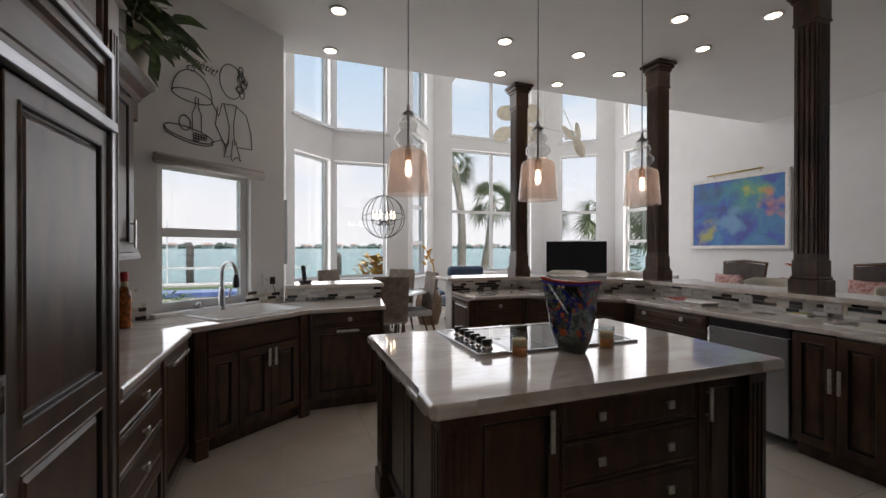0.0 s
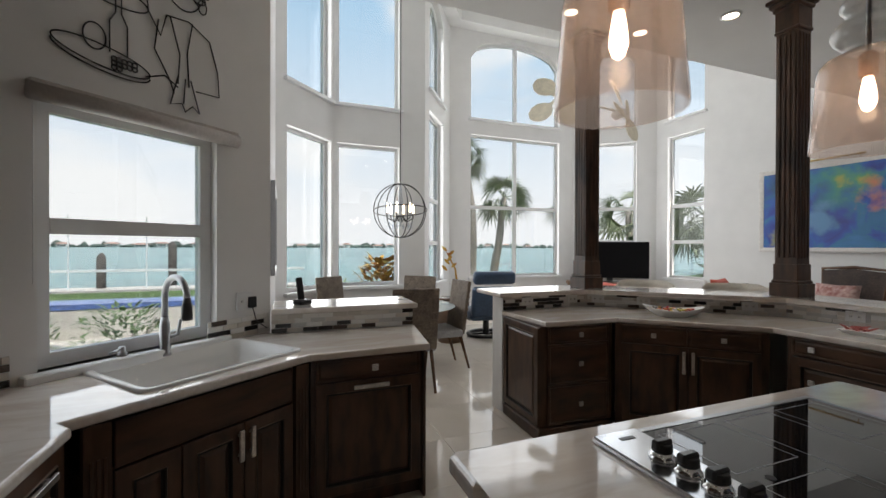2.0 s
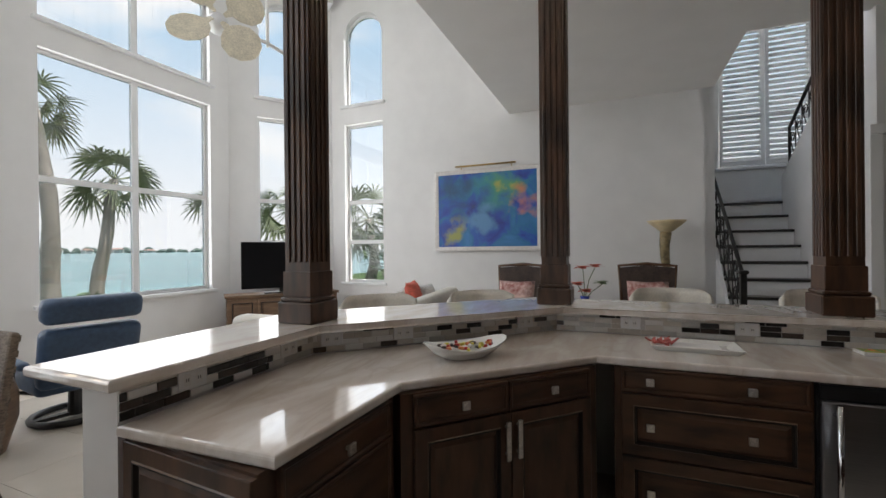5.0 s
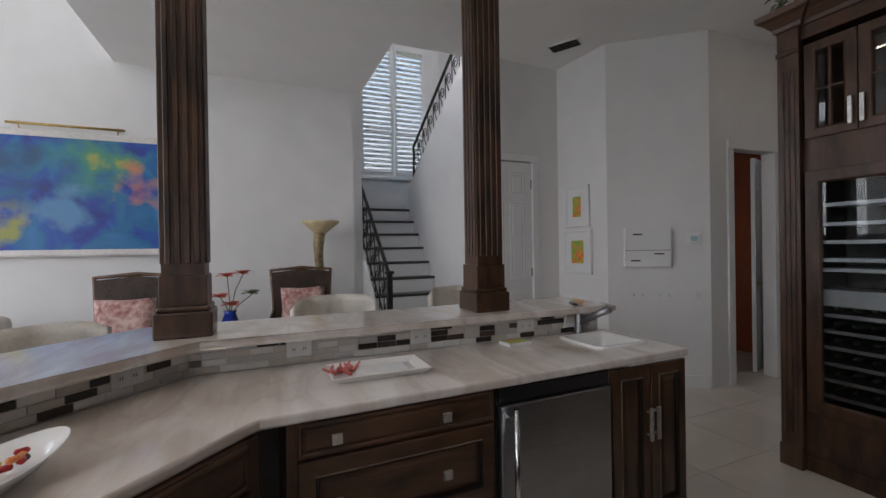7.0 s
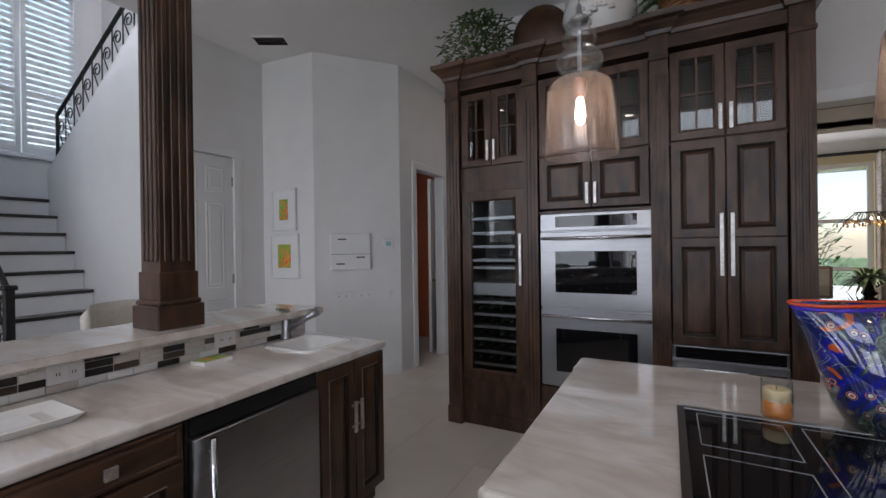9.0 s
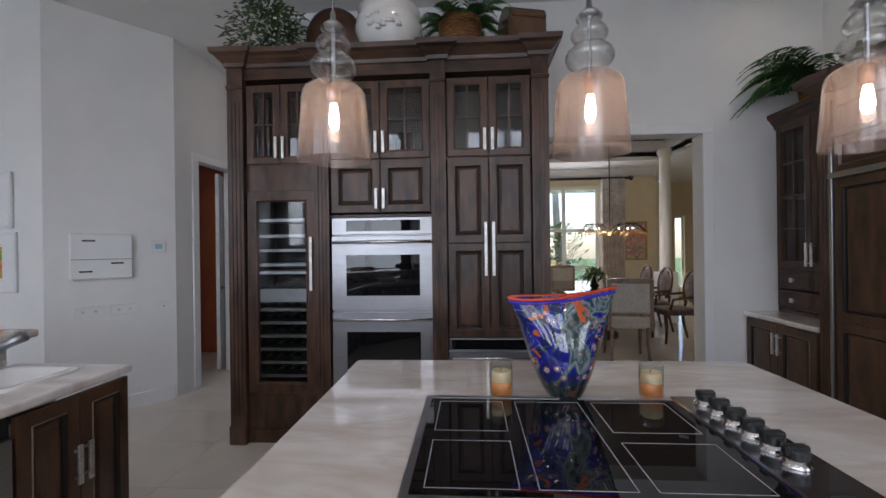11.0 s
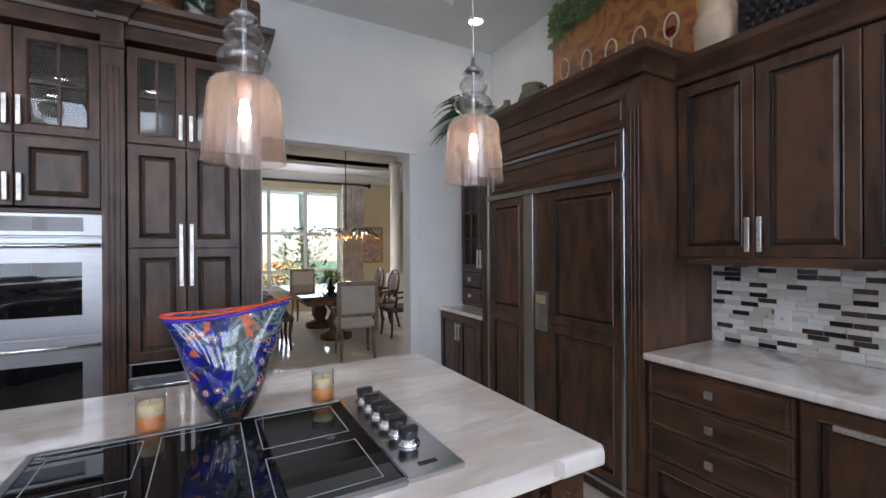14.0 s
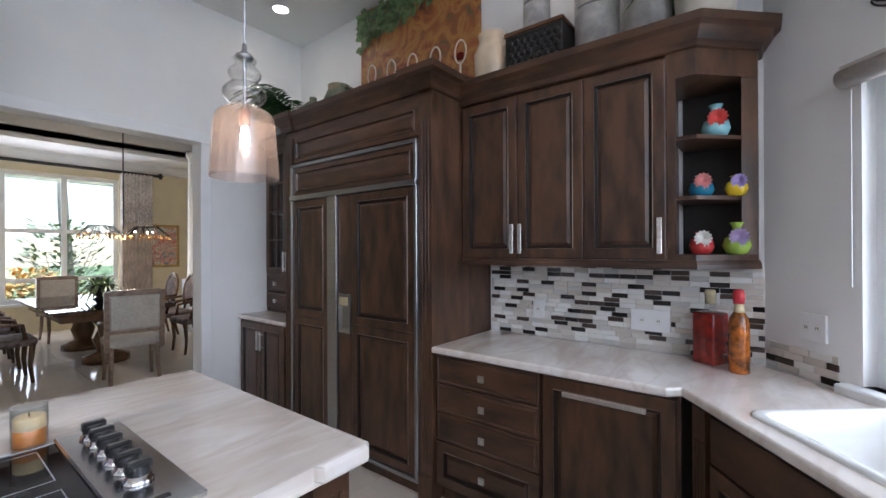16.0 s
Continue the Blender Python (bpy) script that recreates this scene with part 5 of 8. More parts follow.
def art_glass():
    """Cased art glass: deep blue and smoke patches, murrine discs with rings, pale threads, a dark green foot."""
    m = mat("art_glass", (0.02, 0.03, 0.2), 0.05, spec=0.7, coat=0.5)
    nt = m.node_tree
    b = nt.nodes["Principled BSDF"]
    b.inputs["Coat Roughness"].default_value = 0.03
    tc = nt.nodes.new("ShaderNodeTexCoord")

    def noise(scale, detail, distortion, shift):
        mp, n = nt.nodes.new("ShaderNodeMapping"), nt.nodes.new("ShaderNodeTexNoise")
        mp.inputs["Location"].default_value = (shift, shift * 0.7, 0)
        mp.inputs["Scale"].default_value = (1, 1, 0.8)
        n.inputs["Scale"].default_value, n.inputs["Detail"].default_value, n.inputs["Distortion"].default_value = scale, detail, distortion
        nt.links.new(tc.outputs["Object"], mp.inputs[0])
        nt.links.new(mp.outputs[0], n.inputs[0])
        return n.outputs[0]

    def ramp(src, stops, step=False):
        r = nt.nodes.new("ShaderNodeValToRGB")
        r.color_ramp.interpolation = "CONSTANT" if step else "LINEAR"
        e = r.color_ramp.elements
        e[0].position, e[0].color = stops[0][0], (*stops[0][1], 1)
        e[1].position, e[1].color = stops[-1][0], (*stops[-1][1], 1)
        for p, c in stops[1:-1]:
            e.new(p).color = (*c, 1)
        nt.links.new(src, r.inputs[0])
        return r.outputs[0]

    def mixed(fac, a, c):
        mx = nt.nodes.new("ShaderNodeMixRGB")
        nt.links.new(fac, mx.inputs[0])
        nt.links.new(a, mx.inputs[1])
        if isinstance(c, tuple):
            mx.inputs[2].default_value = (*c, 1)
        else:
            nt.links.new(c, mx.inputs[2])
        return mx.outputs[0]

    K, W = (0, 0, 0), (1, 1, 1)
    col = ramp(noise(6.5, 3, 1.0, 1.3), [(0.36, (0.008, 0.016, 0.012)), (0.43, (0.006, 0.010, 0.16)), (0.465, (0.008, 0.014, 0.30)), (0.49, (0.02, 0.035, 0.05)), (0.53, (0.20, 0.26, 0.28)), (0.56, (0.03, 0.05, 0.05)), (0.60, (0.15, 0.20, 0.21)), (0.66, (0.02, 0.035, 0.03))])
    col = mixed(ramp(noise(11, 2, 1.5, 4.1), [(0.60, K), (0.63, W)]), col, (0.50, 0.10, 0.025))
    col = mixed(ramp(noise(9, 2, 2.5, 7.7), [(0.485, K), (0.495, (0.6, 0.6, 0.6)), (0.505, K)]), col, (0.45, 0.60, 0.50))
    v = nt.nodes.new("ShaderNodeTexVoronoi")
    v.inputs["Scale"].default_value = 30
    nt.links.new(tc.outputs["Object"], v.inputs[0])
    disc = ramp(v.outputs["Distance"], [(0.0, (0.55, 0.09, 0.03)), (0.13, (0.70, 0.66, 0.60)), (0.24, (0.02, 0.02, 0.10)), (0.31, (0.60, 0.22, 0.12)), (0.36, (0.6, 0.22, 0.12))], True)
    inside = ramp(v.outputs["Distance"], [(0.0, W), (0.36, K), (0.5, K)], True)
    gate = ramp(noise(7, 2, 0.5, 2.2), [(0.52, K), (0.59, W)])
    sp, up = nt.nodes.new("ShaderNodeSeparateXYZ"), nt.nodes.new("ShaderNodeMapRange")
    up.inputs[1].default_value, up.inputs[2].default_value = 0.05, 0.17
    nt.links.new(tc.outputs["Object"], sp.inputs[0])
    nt.links.new(sp.outputs[2], up.inputs[0])
    col = mixed(mixed(gate, ramp(up.outputs[0], [(0.0, K), (1.0, K)]), inside), col, disc)
    foot = ramp(up.outputs[0], [(0.0, (0.9, 0.9, 0.9)), (0.6, K)])
    col = mixed(foot, col, (0.010, 0.018, 0.012))
    nt.links.new(col, b.inputs["Base Color"])
    return m


def vase_loop(u, inner=False):
    """One ring of the flared, flattened vase at height share u."""
    rx = 0.047 + 0.127 * u ** 0.62 + 0.018 * u ** 3
    ry = 0.05 + 0.062 * math.sin(math.pi * min(1, 0.15 + 0.75 * u)) - 0.036 * u
    d = 0.007 if inner else 0
    out = []
    for i in range(40):
        a = i * 2 * math.pi / 40
        z = 0.36 * u + (u ** 4) * (0.008 * math.cos(2 * a + 0.6) - 0.016 * math.cos(a))
        out.append(((rx - d) * math.cos(a), (ry - d) * math.sin(a), z + (0.02 if inner and u == 0 else 0)))
    return out


e = thing("art_glass_vase", pose(1.365, 1.80, Z0, 0, 0, 4), "flared blue art glass vase with orange and white murrine", "vase")
bm = bmesh.new()
us = [0, 0.03, 0.1, 0.2, 0.32, 0.45, 0.6, 0.75, 0.88, 0.96, 1.0]
rings = [[bm.verts.new(p) for p in vase_loop(u)] for u in us] + [[bm.verts.new(p) for p in vase_loop(u, True)] for u in us[::-1]]
for a, b in zip(rings, rings[1:]):
    for i in range(40):
        bm.faces.new((a[i], a[(i + 1) % 40], b[(i + 1) % 40], b[i]))
bm.faces.new(rings[0][::-1])
bm.faces.new(rings[-1])
part("bowl", bm, art_glass(), e, "", True)
for du, cc, nm in ((1.0, (0.65, 0.07, 0.03), "orange_lip"), (0.965, (0.06, 0.03, 0.45), "violet_band")):
    part(nm, tube(bmesh.new(), vase_loop(du), 0.0055, 6, True), mat(nm, cc, 0.1, var=0.2, scale=20), e, "", True)


M_WAXLO = mat("orange_wax", (0.88, 0.30, 0.06), 0.5, var=0.25, scale=14, stretch=(0.3, 0.3, 3))
# Upper wax coloured paler: the glow of the lit wax is painted in.
M_WAXHI = mat("glow_paled_wax", (0.95, 0.70, 0.40), 0.5, var=0.12, scale=14, stretch=(0.3, 0.3, 3))


def candle(x, y):
    e = thing("candle", pose(x, y, Z0), "orange candle in a clear glass, paler at the top", "candle", "candles on the island")
    part("wax", lathe(bmesh.new(), ((0.036, 0.006), (0.036, 0.052)), 20), M_WAXLO, e, "orange wax", True)
    part("top_wax", lathe(bmesh.new(), ((0.036, 0.0522), (0.036, 0.084), (0.032, 0.088), (0.02, 0.084)), 20), M_WAXHI, e, "pale apricot wax with its glow in the colour", True)
    part("wick", tube(bmesh.new(), [(0, 0, 0.08), (0.002, 0.001, 0.096)], 0.0015, 5), M_BLACK, e)
    bm = lathe(bmesh.new(), ((0.039, 0.0), (0.040, 0.004), (0.040, 0.115), (0.038, 0.115), (0.038, 0.006)), 24, cap=False)
    part("glass", bm, M_CLEAR, e, "", True).visible_shadow = False


candle(1.585, 1.80), candle(1.062, 1.805)


# ---- sinks and taps ----
def basin(name, m, w, d, label):
    e = thing(name, m, label, "sink")
    bm = bmesh.new()
    rim = ((0, 0.0), (0.0, 0.010), (0.008, 0.014), (0.028, 0.014), (0.035, 0.008), (0.05, -0.06), (0.07, -0.15), (0.10, -0.16))
    loops = []
    for k, z in rim:
        pts = []
        rr = max(0.01, 0.05 - k * 0.3)
        for cx, cy, a0 in ((w - k - rr, d - k - rr, 0), (k + rr, d - k - rr, 90), (k + rr, k + rr, 180), (w - k - rr, k + rr, 270)):
            for q in range(5):
                a = radians(a0 + 22.5 * q)
                pts.append(bm.verts.new((cx + rr * math.cos(a), cy + rr * math.sin(a), z)))
        loops.append(pts)
    n = len(loops[0])
    for a, b in zip(loops, loops[1:]):
        for i in range(n):
            bm.faces.new((a[i], a[(i + 1) % n], b[(i + 1) % n], b[i]))
    bm.faces.new(loops[-1])
    part("bowl", bm, M_PORC, e, "", True)
    part("drain", lathe(bmesh.new(), ((0.035, -0.158), (0.035, -0.152), (0.01, -0.154)), 16, w / 2, d / 2), M_CHROME, e, "", True)
    return e


basin("kitchen_sink", Matrix.Translation((0, 0, CT - 0.002)) @ SINK, 0.80, 0.56, "wide white porcelain sink set in the corner worktop")
basin("bar_sink", Matrix.Translation((0, 0, CT - 0.002)) @ BSINK, 0.355, 0.36, "small white porcelain bar sink")
e = thing("kitchen_tap", pose(-0.545, 4.05, CT, 0, 0, 40), "tall brushed steel pull-down kitchen tap", "tap")
part("body", lathe(bmesh.new(), ((0.032, 0.0), (0.032, 0.012), (0.026, 0.02), (0.024, 0.16), (0.016, 0.2)), 18), M_STEEL, e, "", True)
arc = [(0, 0, 0.19)] + [(0, -0.10 + 0.10 * math.cos(radians(a)), 0.31 + 0.10 * math.sin(radians(a))) for a in range(0, 181, 15)]
part("neck", tube(bmesh.new(), arc, 0.0155, 12), M_STEEL, e, "", True)
part("spray_head", lathe(bmesh.new(), ((0.016, 0.0), (0.024, -0.04), (0.027, -0.10), (0.022, -0.11)), 16, 0, -0.2, 0.31), M_BLACK, e, "black spray head", True)
part("lever", tube(bmesh.new(), [(0.02, 0, 0.09), (0.06, -0.01, 0.1), (0.07, -0.02, 0.18)], 0.009, 8), M_STEEL, e, "", True)
e = thing("soap_dispenser", pose(-0.70, 3.95, CT, 0, 0, 40), "steel soap dispenser beside the sink", "dispenser")
part("pump", lathe(bmesh.new(), ((0.022, 0), (0.022, 0.05), (0.014, 0.055), (0.014, 0.08)), 14), M_STEEL, e, "", True)
part("spout", tube(bmesh.new(), [(0, 0, 0.072), (-0.07, -0.05, 0.066)], 0.006, 8), M_STEEL, e, "", True)
e = thing("bar_tap", pose(3.885, 1.63, CT), "brushed nickel single-lever bar tap", "tap")
part("body", lathe(bmesh.new(), ((0.034, 0), (0.034, 0.012), (0.025, 0.022), (0.027, 0.15), (0.024, 0.165), (0.010, 0.178)), 18), M_STEEL, e, "", True)
part("spout", tube(bmesh.new(), [(-0.01, 0, 0.06), (-0.12, -0.05, 0.13), (-0.18, -0.075, 0.165)], [0.018, 0.019, 0.026], 12), M_STEEL, e, "", True)
part("lever", tube(bmesh.new(), [(0, 0, 0.17), (0.0, 0.07, 0.19)], 0.009, 8), M_STEEL, e, "", True)


# ---- stairs ----
M_RISER = mat("white_riser", (0.78, 0.78, 0.78), 0.45, var=0.02, scale=5)
M_TREAD = mat("black_tread", (0.02, 0.017, 0.015), 0.3, var=0.3, scale=12)
e = thing("staircase", pose(0, 0, 0), "white staircase with dark treads turning at a landing", "staircase")
for k in range(10):
    x = 8.5 - 0.215 * (9 - k)
    part("riser", B(x, x + 0.215 if k < 9 else 9.59, 1.16, 2.10, 0.0, 0.21 * (k + 1) - 0.035), M_RISER, e)
    part("tread", B(x - 0.03, x + 0.215 if k < 9 else 9.59, 1.16, 2.12, 0.21 * (k + 1) - 0.035, 0.21 * (k + 1), bev=0.004), M_TREAD, e)
bm = bmesh.new()
prism(bm, [(6.05, 0.0), (8.55, 0.0), (8.55, 2.45), (6.05, 3.98)], -0.05, 0.05)
bm.transform(Matrix.Translation((0, 1.10, 0)) @ Matrix.Rotation(radians(90), 4, "X"))
part("spandrel_wall", bm, M_WALL, e, "white wall under the upper flight")
bm = bmesh.new()
prism(bm, [(6.5, 0.0), (8.55, 0.0), (8.55, 2.15), (8.45, 2.15), (6.5, 0.22)], -0.02, 0.02)
bm.transform(Matrix.Translation((0, 2.125, 0)) @ Matrix.Rotation(radians(90), 4, "X"))
part("stringer", bm, M_RISER, e)
for k in range(9):
    x = 8.5 - 0.25 * k
    part("upper_step", B(x - 0.25, x, 0.13, 1.04, 2.1 + 0.19 * k, 2.1 + 0.19 * (k + 1)), M_RISER, e)


def scroll(bm, c, r, turn=1, n=14):
    """A flat iron curl in the x-z plane round c."""
    pts = [(c[0] + turn * r * (1 - 0.75 * i / n) * math.cos(i * 0.62), c[1], c[2] + r * (1 - 0.75 * i / n) * math.sin(i * 0.62)) for i in range(n)]
    tube(bm, pts, 0.007, 5)


def railing(name, p, q, label, n=9):
    e = thing(name, pose(0, 0, 0), label, "railing")
    p, q = Vector(p), Vector(q)
    part("handrail", tube(bmesh.new(), [p + Vector((0, 0, 0.82)), q + Vector((0, 0, 0.82))], 0.022, 8), M_IRON, e)
    part("bottom_rail", tube(bmesh.new(), [p + Vector((0, 0, 0.1)), q + Vector((0, 0, 0.1))], 0.01, 6), M_IRON, e)
    for i in range(n + 1):
        b = p.lerp(q, i / n)
        part("baluster", tube(bmesh.new(), [b, b + Vector((0, 0, 0.82))], 0.008 if 0 < i < n else 0.02, 6), M_IRON, e)
        if i < n:
            c = p.lerp(q, (i + 0.5) / n)
            bm = bmesh.new()
            scroll(bm, (c.x, c.y, c.z + 0.60), 0.085, 1)
            scroll(bm, (c.x, c.y, c.z + 0.30), 0.085, -1)
            tube(bm, [(c.x + 0.085, c.y, c.z + 0.6), (c.x, c.y, c.z + 0.45), (c.x - 0.085, c.y, c.z + 0.3)], 0.007, 5)
            part("scroll", bm, M_IRON, e, "curled wrought iron scroll")
    return e


railing("stair_railing", (6.45, 2.11, 0.35), (8.35, 2.11, 2.0), "black wrought iron stair railing with scrolls", 9)
railing("upper_railing", (8.4, 1.10, 2.30), (6.4, 1.10, 3.42), "black wrought iron railing of the upper flight", 9)
e = thing("newel_post", pose(6.42, 2.11, 0.0), "black iron newel post at the stair foot", "post")
part("shaft", B(-0.03, 0.03, -0.03, 0.03, 0.0, 1.16, bev=0.005), M_IRON, e)
part("cap", B(-0.045, 0.045, -0.045, 0.045, 1.16, 1.2, bev=0.008), M_IRON, e)

# shuttered stair window
window("window_8", (9.6, 2.15), (9.6, 0.1), [(0.42, 1.72, 2.80, 5.3, 0, (1.07,), ())], "white framed stair window behind plantation shutters")
for k in range(2):
    s0 = 0.43 + k * 0.65
    e = thing("shutter", pose(9.56, 2.15 - s0, 2.82, 0, 0, -90), "closed white plantation shutter with tilted slats", "shutter", "shutters of the stair window")
    bm = B(0, 0.05, -0.02, 0.02, 0, 2.46)
    box(bm, 0.58, 0.63, -0.02, 0.02, 0, 2.46)
    for z in (0, 0.78, 2.40):
        box(bm, 0.05, 0.58, -0.02, 0.02, z, z + 0.07)
    part("frame", bm, M_TRIM, e)
    for i in range(26):
        z = 0.10 + i * 0.089
        if 0.74 < z < 0.86 or z > 2.36:
            continue
        bm = B(0.05, 0.58, -0.042, 0.042, -0.005, 0.005, bev=0.002)
        bm.transform(Matrix.Translation((0, 0, z)) @ Matrix.Rotation(radians(60), 4, "X"))
        part("slat", bm, M_TRIM, e)

# ---- dining room beyond the opening ----
M_YEL = mat("pale_yellow_paint", (0.72, 0.63, 0.43), 0.7, var=0.04, scale=4)
wall("wall_dining_south", (1.6, -7.0), (-2.75, -7.0), 0, 3.4, [(0.55, 3.02, 0.55, 2.92)], material=M_YEL, label="pale yellow dining room wall")
wall("wall_dining_east", (1.6, -0.55), (1.6, -7.0), 0, 3.4, material=M_YEL, label="pale yellow dining room wall", th=0.15)
wall("wall_foyer_south", (-2.5, -9.2), (-5.5, -9.2), 0, 3.4, [(0.5, 0.78, 0.3, 2.3), (1.7, 1.98, 0.3, 2.3)], material=M_YEL, label="pale yellow foyer wall")
wall("wall_foyer_west", (-5.4, -9.2), (-5.4, -0.55), 0, 3.4, material=M_YEL, label="pale yellow foyer wall")
wall("wall_foyer_side", (-2.75, -7.2), (-2.75, -9.2), 0, 3.4, material=M_YEL, label="pale yellow foyer wall", th=0.1)
wall("wall_dining_north", (-1.5, -0.54), (-5.5, -0.54), 0, 3.4, material=M_YEL, label="pale yellow dining room wall", th=0.05)
bm = bmesh.new()
for a in ((-5.6, 1.8, -2.2, -0.53), (-5.6, 1.8, -9.4, -5.6), (-5.6, -2.3, -5.6, -2.2), (0.9, 1.8, -5.6, -2.2)):
    box(bm, a[0], a[1], a[2], a[3], 3.3, 3.4)
solo("ceiling_dining", bm, M_CEIL, "white dining room ceiling with a dark tray", "ceiling", kind="structure")
solo("ceiling_tray", B(-2.4, 1.0, -5.7, -2.1, 3.62, 3.7), mat("tray_wood", (0.09, 0.05, 0.03), 0.4, var=0.4, scale=10), "dark wooden tray ceiling panel", "ceiling", kind="structure")
solo("tray_moulding", sweep(bmesh.new(), [(-2.3, -5.6), (-2.3, -2.2), (0.9, -2.2), (0.9, -5.6)], ((0, 3.22), (0.0, 3.62), (-0.12, 3.62), (-0.14, 3.26)), True), M_TRIM, "white crown moulding round the tray", "trim", kind="structure")
solo("cornice_dining", sweep(bmesh.new(), [(1.6, -7.0), (-2.75, -7.0)], ((0, 3.3), (0, 3.12), (0.03, 3.14), (0.10, 3.24), (0.12, 3.3))), M_TRIM, "white cornice over the dining window", "trim", kind="structure")
window("window_9", (1.6, -7.0), (-2.75, -7.0), [(0.55, 3.02, 0.55, 2.92, 0, (1.37, 2.19), (0.95, 1.85))], "white gridded dining room window onto the porch", depth=0.08, fw=0.07)
window("window_10", (-2.5, -9.2), (-5.5, -9.2), [(0.5, 0.78, 0.3, 2.3, 0, (), ()), (1.7, 1.98, 0.3, 2.3, 0, (), ())], "narrow glass sidelights of the entry")
for i, x in enumerate((-2.6, 0.6, 3.2)):
    e = thing("porch_column", pose(x, -9.6 if x > -2.7 else -9.6, -0.3), "white round porch column outside the dining room", "column", "porch columns")
    part("shaft", lathe(bmesh.new(), ((0.2, 0.1), (0.17, 3.2)), 16), M_TRIM, e, "", True)
    part("base", B(-0.26, 0.26, -0.26, 0.26, 0, 0.12), M_TRIM, e)
    part("capital", B(-0.26, 0.26, -0.26, 0.26, 3.2, 3.4), M_TRIM, e)
solo("porch_roof", B(-2.6, 4.0, -9.9, -9.2, 3.12, 3.3), M_TRIM, "white porch roof outside the dining window", "roof", kind="structure")
solo("porch_floor", B(-2.6, 4.0, -10.4, -7.21, -0.3, -0.05), M_PAVE, "pale porch floor", "floor", kind="structure")
# foyer column
e = thing("foyer_column", pose(-2.05, -5.0, 0), "white round column on a panelled pedestal", "column")
part("pedestal", B(-0.16, 0.16, -0.16, 0.16, 0, 0.95, bev=0.01), M_TRIM, e)
part("shaft", lathe(bmesh.new(), ((0.13, 0.95), (0.11, 1.02), (0.095, 3.15), (0.13, 3.22), (0.13, 3.3)), 18), M_TRIM, e, "", True)
# curtains and rod
M_CURT = mat("taupe_curtain", (0.56, 0.47, 0.39), 0.8, var=0.2, scale=25, stretch=(1, 1, 0.3))
M_VAL = mat("patterned_valance", (0.58, 0.54, 0.51), 0.8, var=0.35, scale=30)
e = thing("curtain_rod", pose(0, 0, 3.06), "dark bronze curtain rod with ball finials", "curtain rod")
part("rod", tube(bmesh.new(), [(-2.1, -6.82, 0), (1.3, -6.82, 0)], 0.03, 10), M_IRON, e, "", True)
for x in (-2.1, 1.3):
    part("finial", lathe(bmesh.new(), ((0.02, -0.06), (0.06, 0), (0.02, 0.06)), 10, x, -6.82), M_IRON, e, "", True)
for x0, x1 in ((-1.95, -1.40), (0.95, 1.5)):
    e = thing("curtain", pose(0, 0, 0), "taupe pleated curtain with a patterned valance", "curtain", "dining room curtains")
    for nm, zt, zb, mm, dy in (("drape", 3.04, 0.02, M_CURT, 0.0), ("valance", 3.05, 1.95, M_VAL, 0.05)):
        bm = bmesh.new()
        n = 44
        vs = []
        for i in range(n + 1):
            x, w = x0 + (x1 - x0) * i / n, 0.035 * math.sin(i * 1.25)
            zb2 = zb + (0.10 * abs(math.sin(i * 0.16)) if nm == "valance" else 0)
            vs.append([bm.verts.new((x, -6.84 + dy + w + o, z)) for o in (0, 0.006) for z in (zb2, zt)])
        for a, b in zip(vs, vs[1:]):
            bm.faces.new((a[0], b[0], b[1], a[1]))
            bm.faces.new((a[2], a[3], b[3], b[2]))
            bm.faces.new((a[0], a[2], b[2], b[0]))
        part(nm, bm, mm, e, "", True)


def picture(name, m, w, h, art, frame_mat, label, mount=0.0, fw=0.04, depth=0.03):
    """A framed picture that faces -y, its lower left corner at the pose."""
    e = thing(name, m, label, "picture")
    bm = bmesh.new()
    rings_panel(bm, 0, w, 0, h, ((0, 0), (0, -depth), (fw * 0.3, -depth - 0.006), (fw, -depth), (fw, -depth + 0.015)), fill=False)
    part("frame", bm, frame_mat, e)
    if mount:
        part("mount", B(fw, w - fw, -depth + 0.010, -0.001, fw, h - fw), M_TRIM, e, "white mount")
    q = fw + mount
    part("picture_sheet", B(q, w - q, -depth + 0.006, -0.0005 if not mount else -depth + 0.012, q, h - q), art, e)
    return e


def art_mat(name, stops, scale=2.5, dist=2.0, detail=6, stretch=(1, 1, 1)):
    m = mat(name, (0.5, 0.5, 0.5), 0.4)
    nt = m.node_tree
    tc, mp, nz, rp = nt.nodes.new("ShaderNodeTexCoord"), nt.nodes.new("ShaderNodeMapping"), nt.nodes.new("ShaderNodeTexNoise"), nt.nodes.new("ShaderNodeValToRGB")
    mp.inputs["Scale"].default_value = stretch
    nz.inputs["Scale"].default_value, nz.inputs["Distortion"].default_value, nz.inputs["Detail"].default_value = scale, dist, detail
    e = rp.color_ramp.elements
    e[0].position, e[0].color = stops[0][0], (*stops[0][1], 1)
    e[1].position, e[1].color = stops[-1][0], (*stops[-1][1], 1)
    for p, c in stops[1:-1]:
        e.new(p).color = (*c, 1)
    nt.links.new(tc.outputs["Object"], mp.inputs[0])
    nt.links.new(mp.outputs[0], nz.inputs[0])
    nt.links.new(nz.outputs[0], rp.inputs[0])
    nt.links.new(rp.outputs[0], nt.nodes["Principled BSDF"].inputs["Base Color"])
    return m


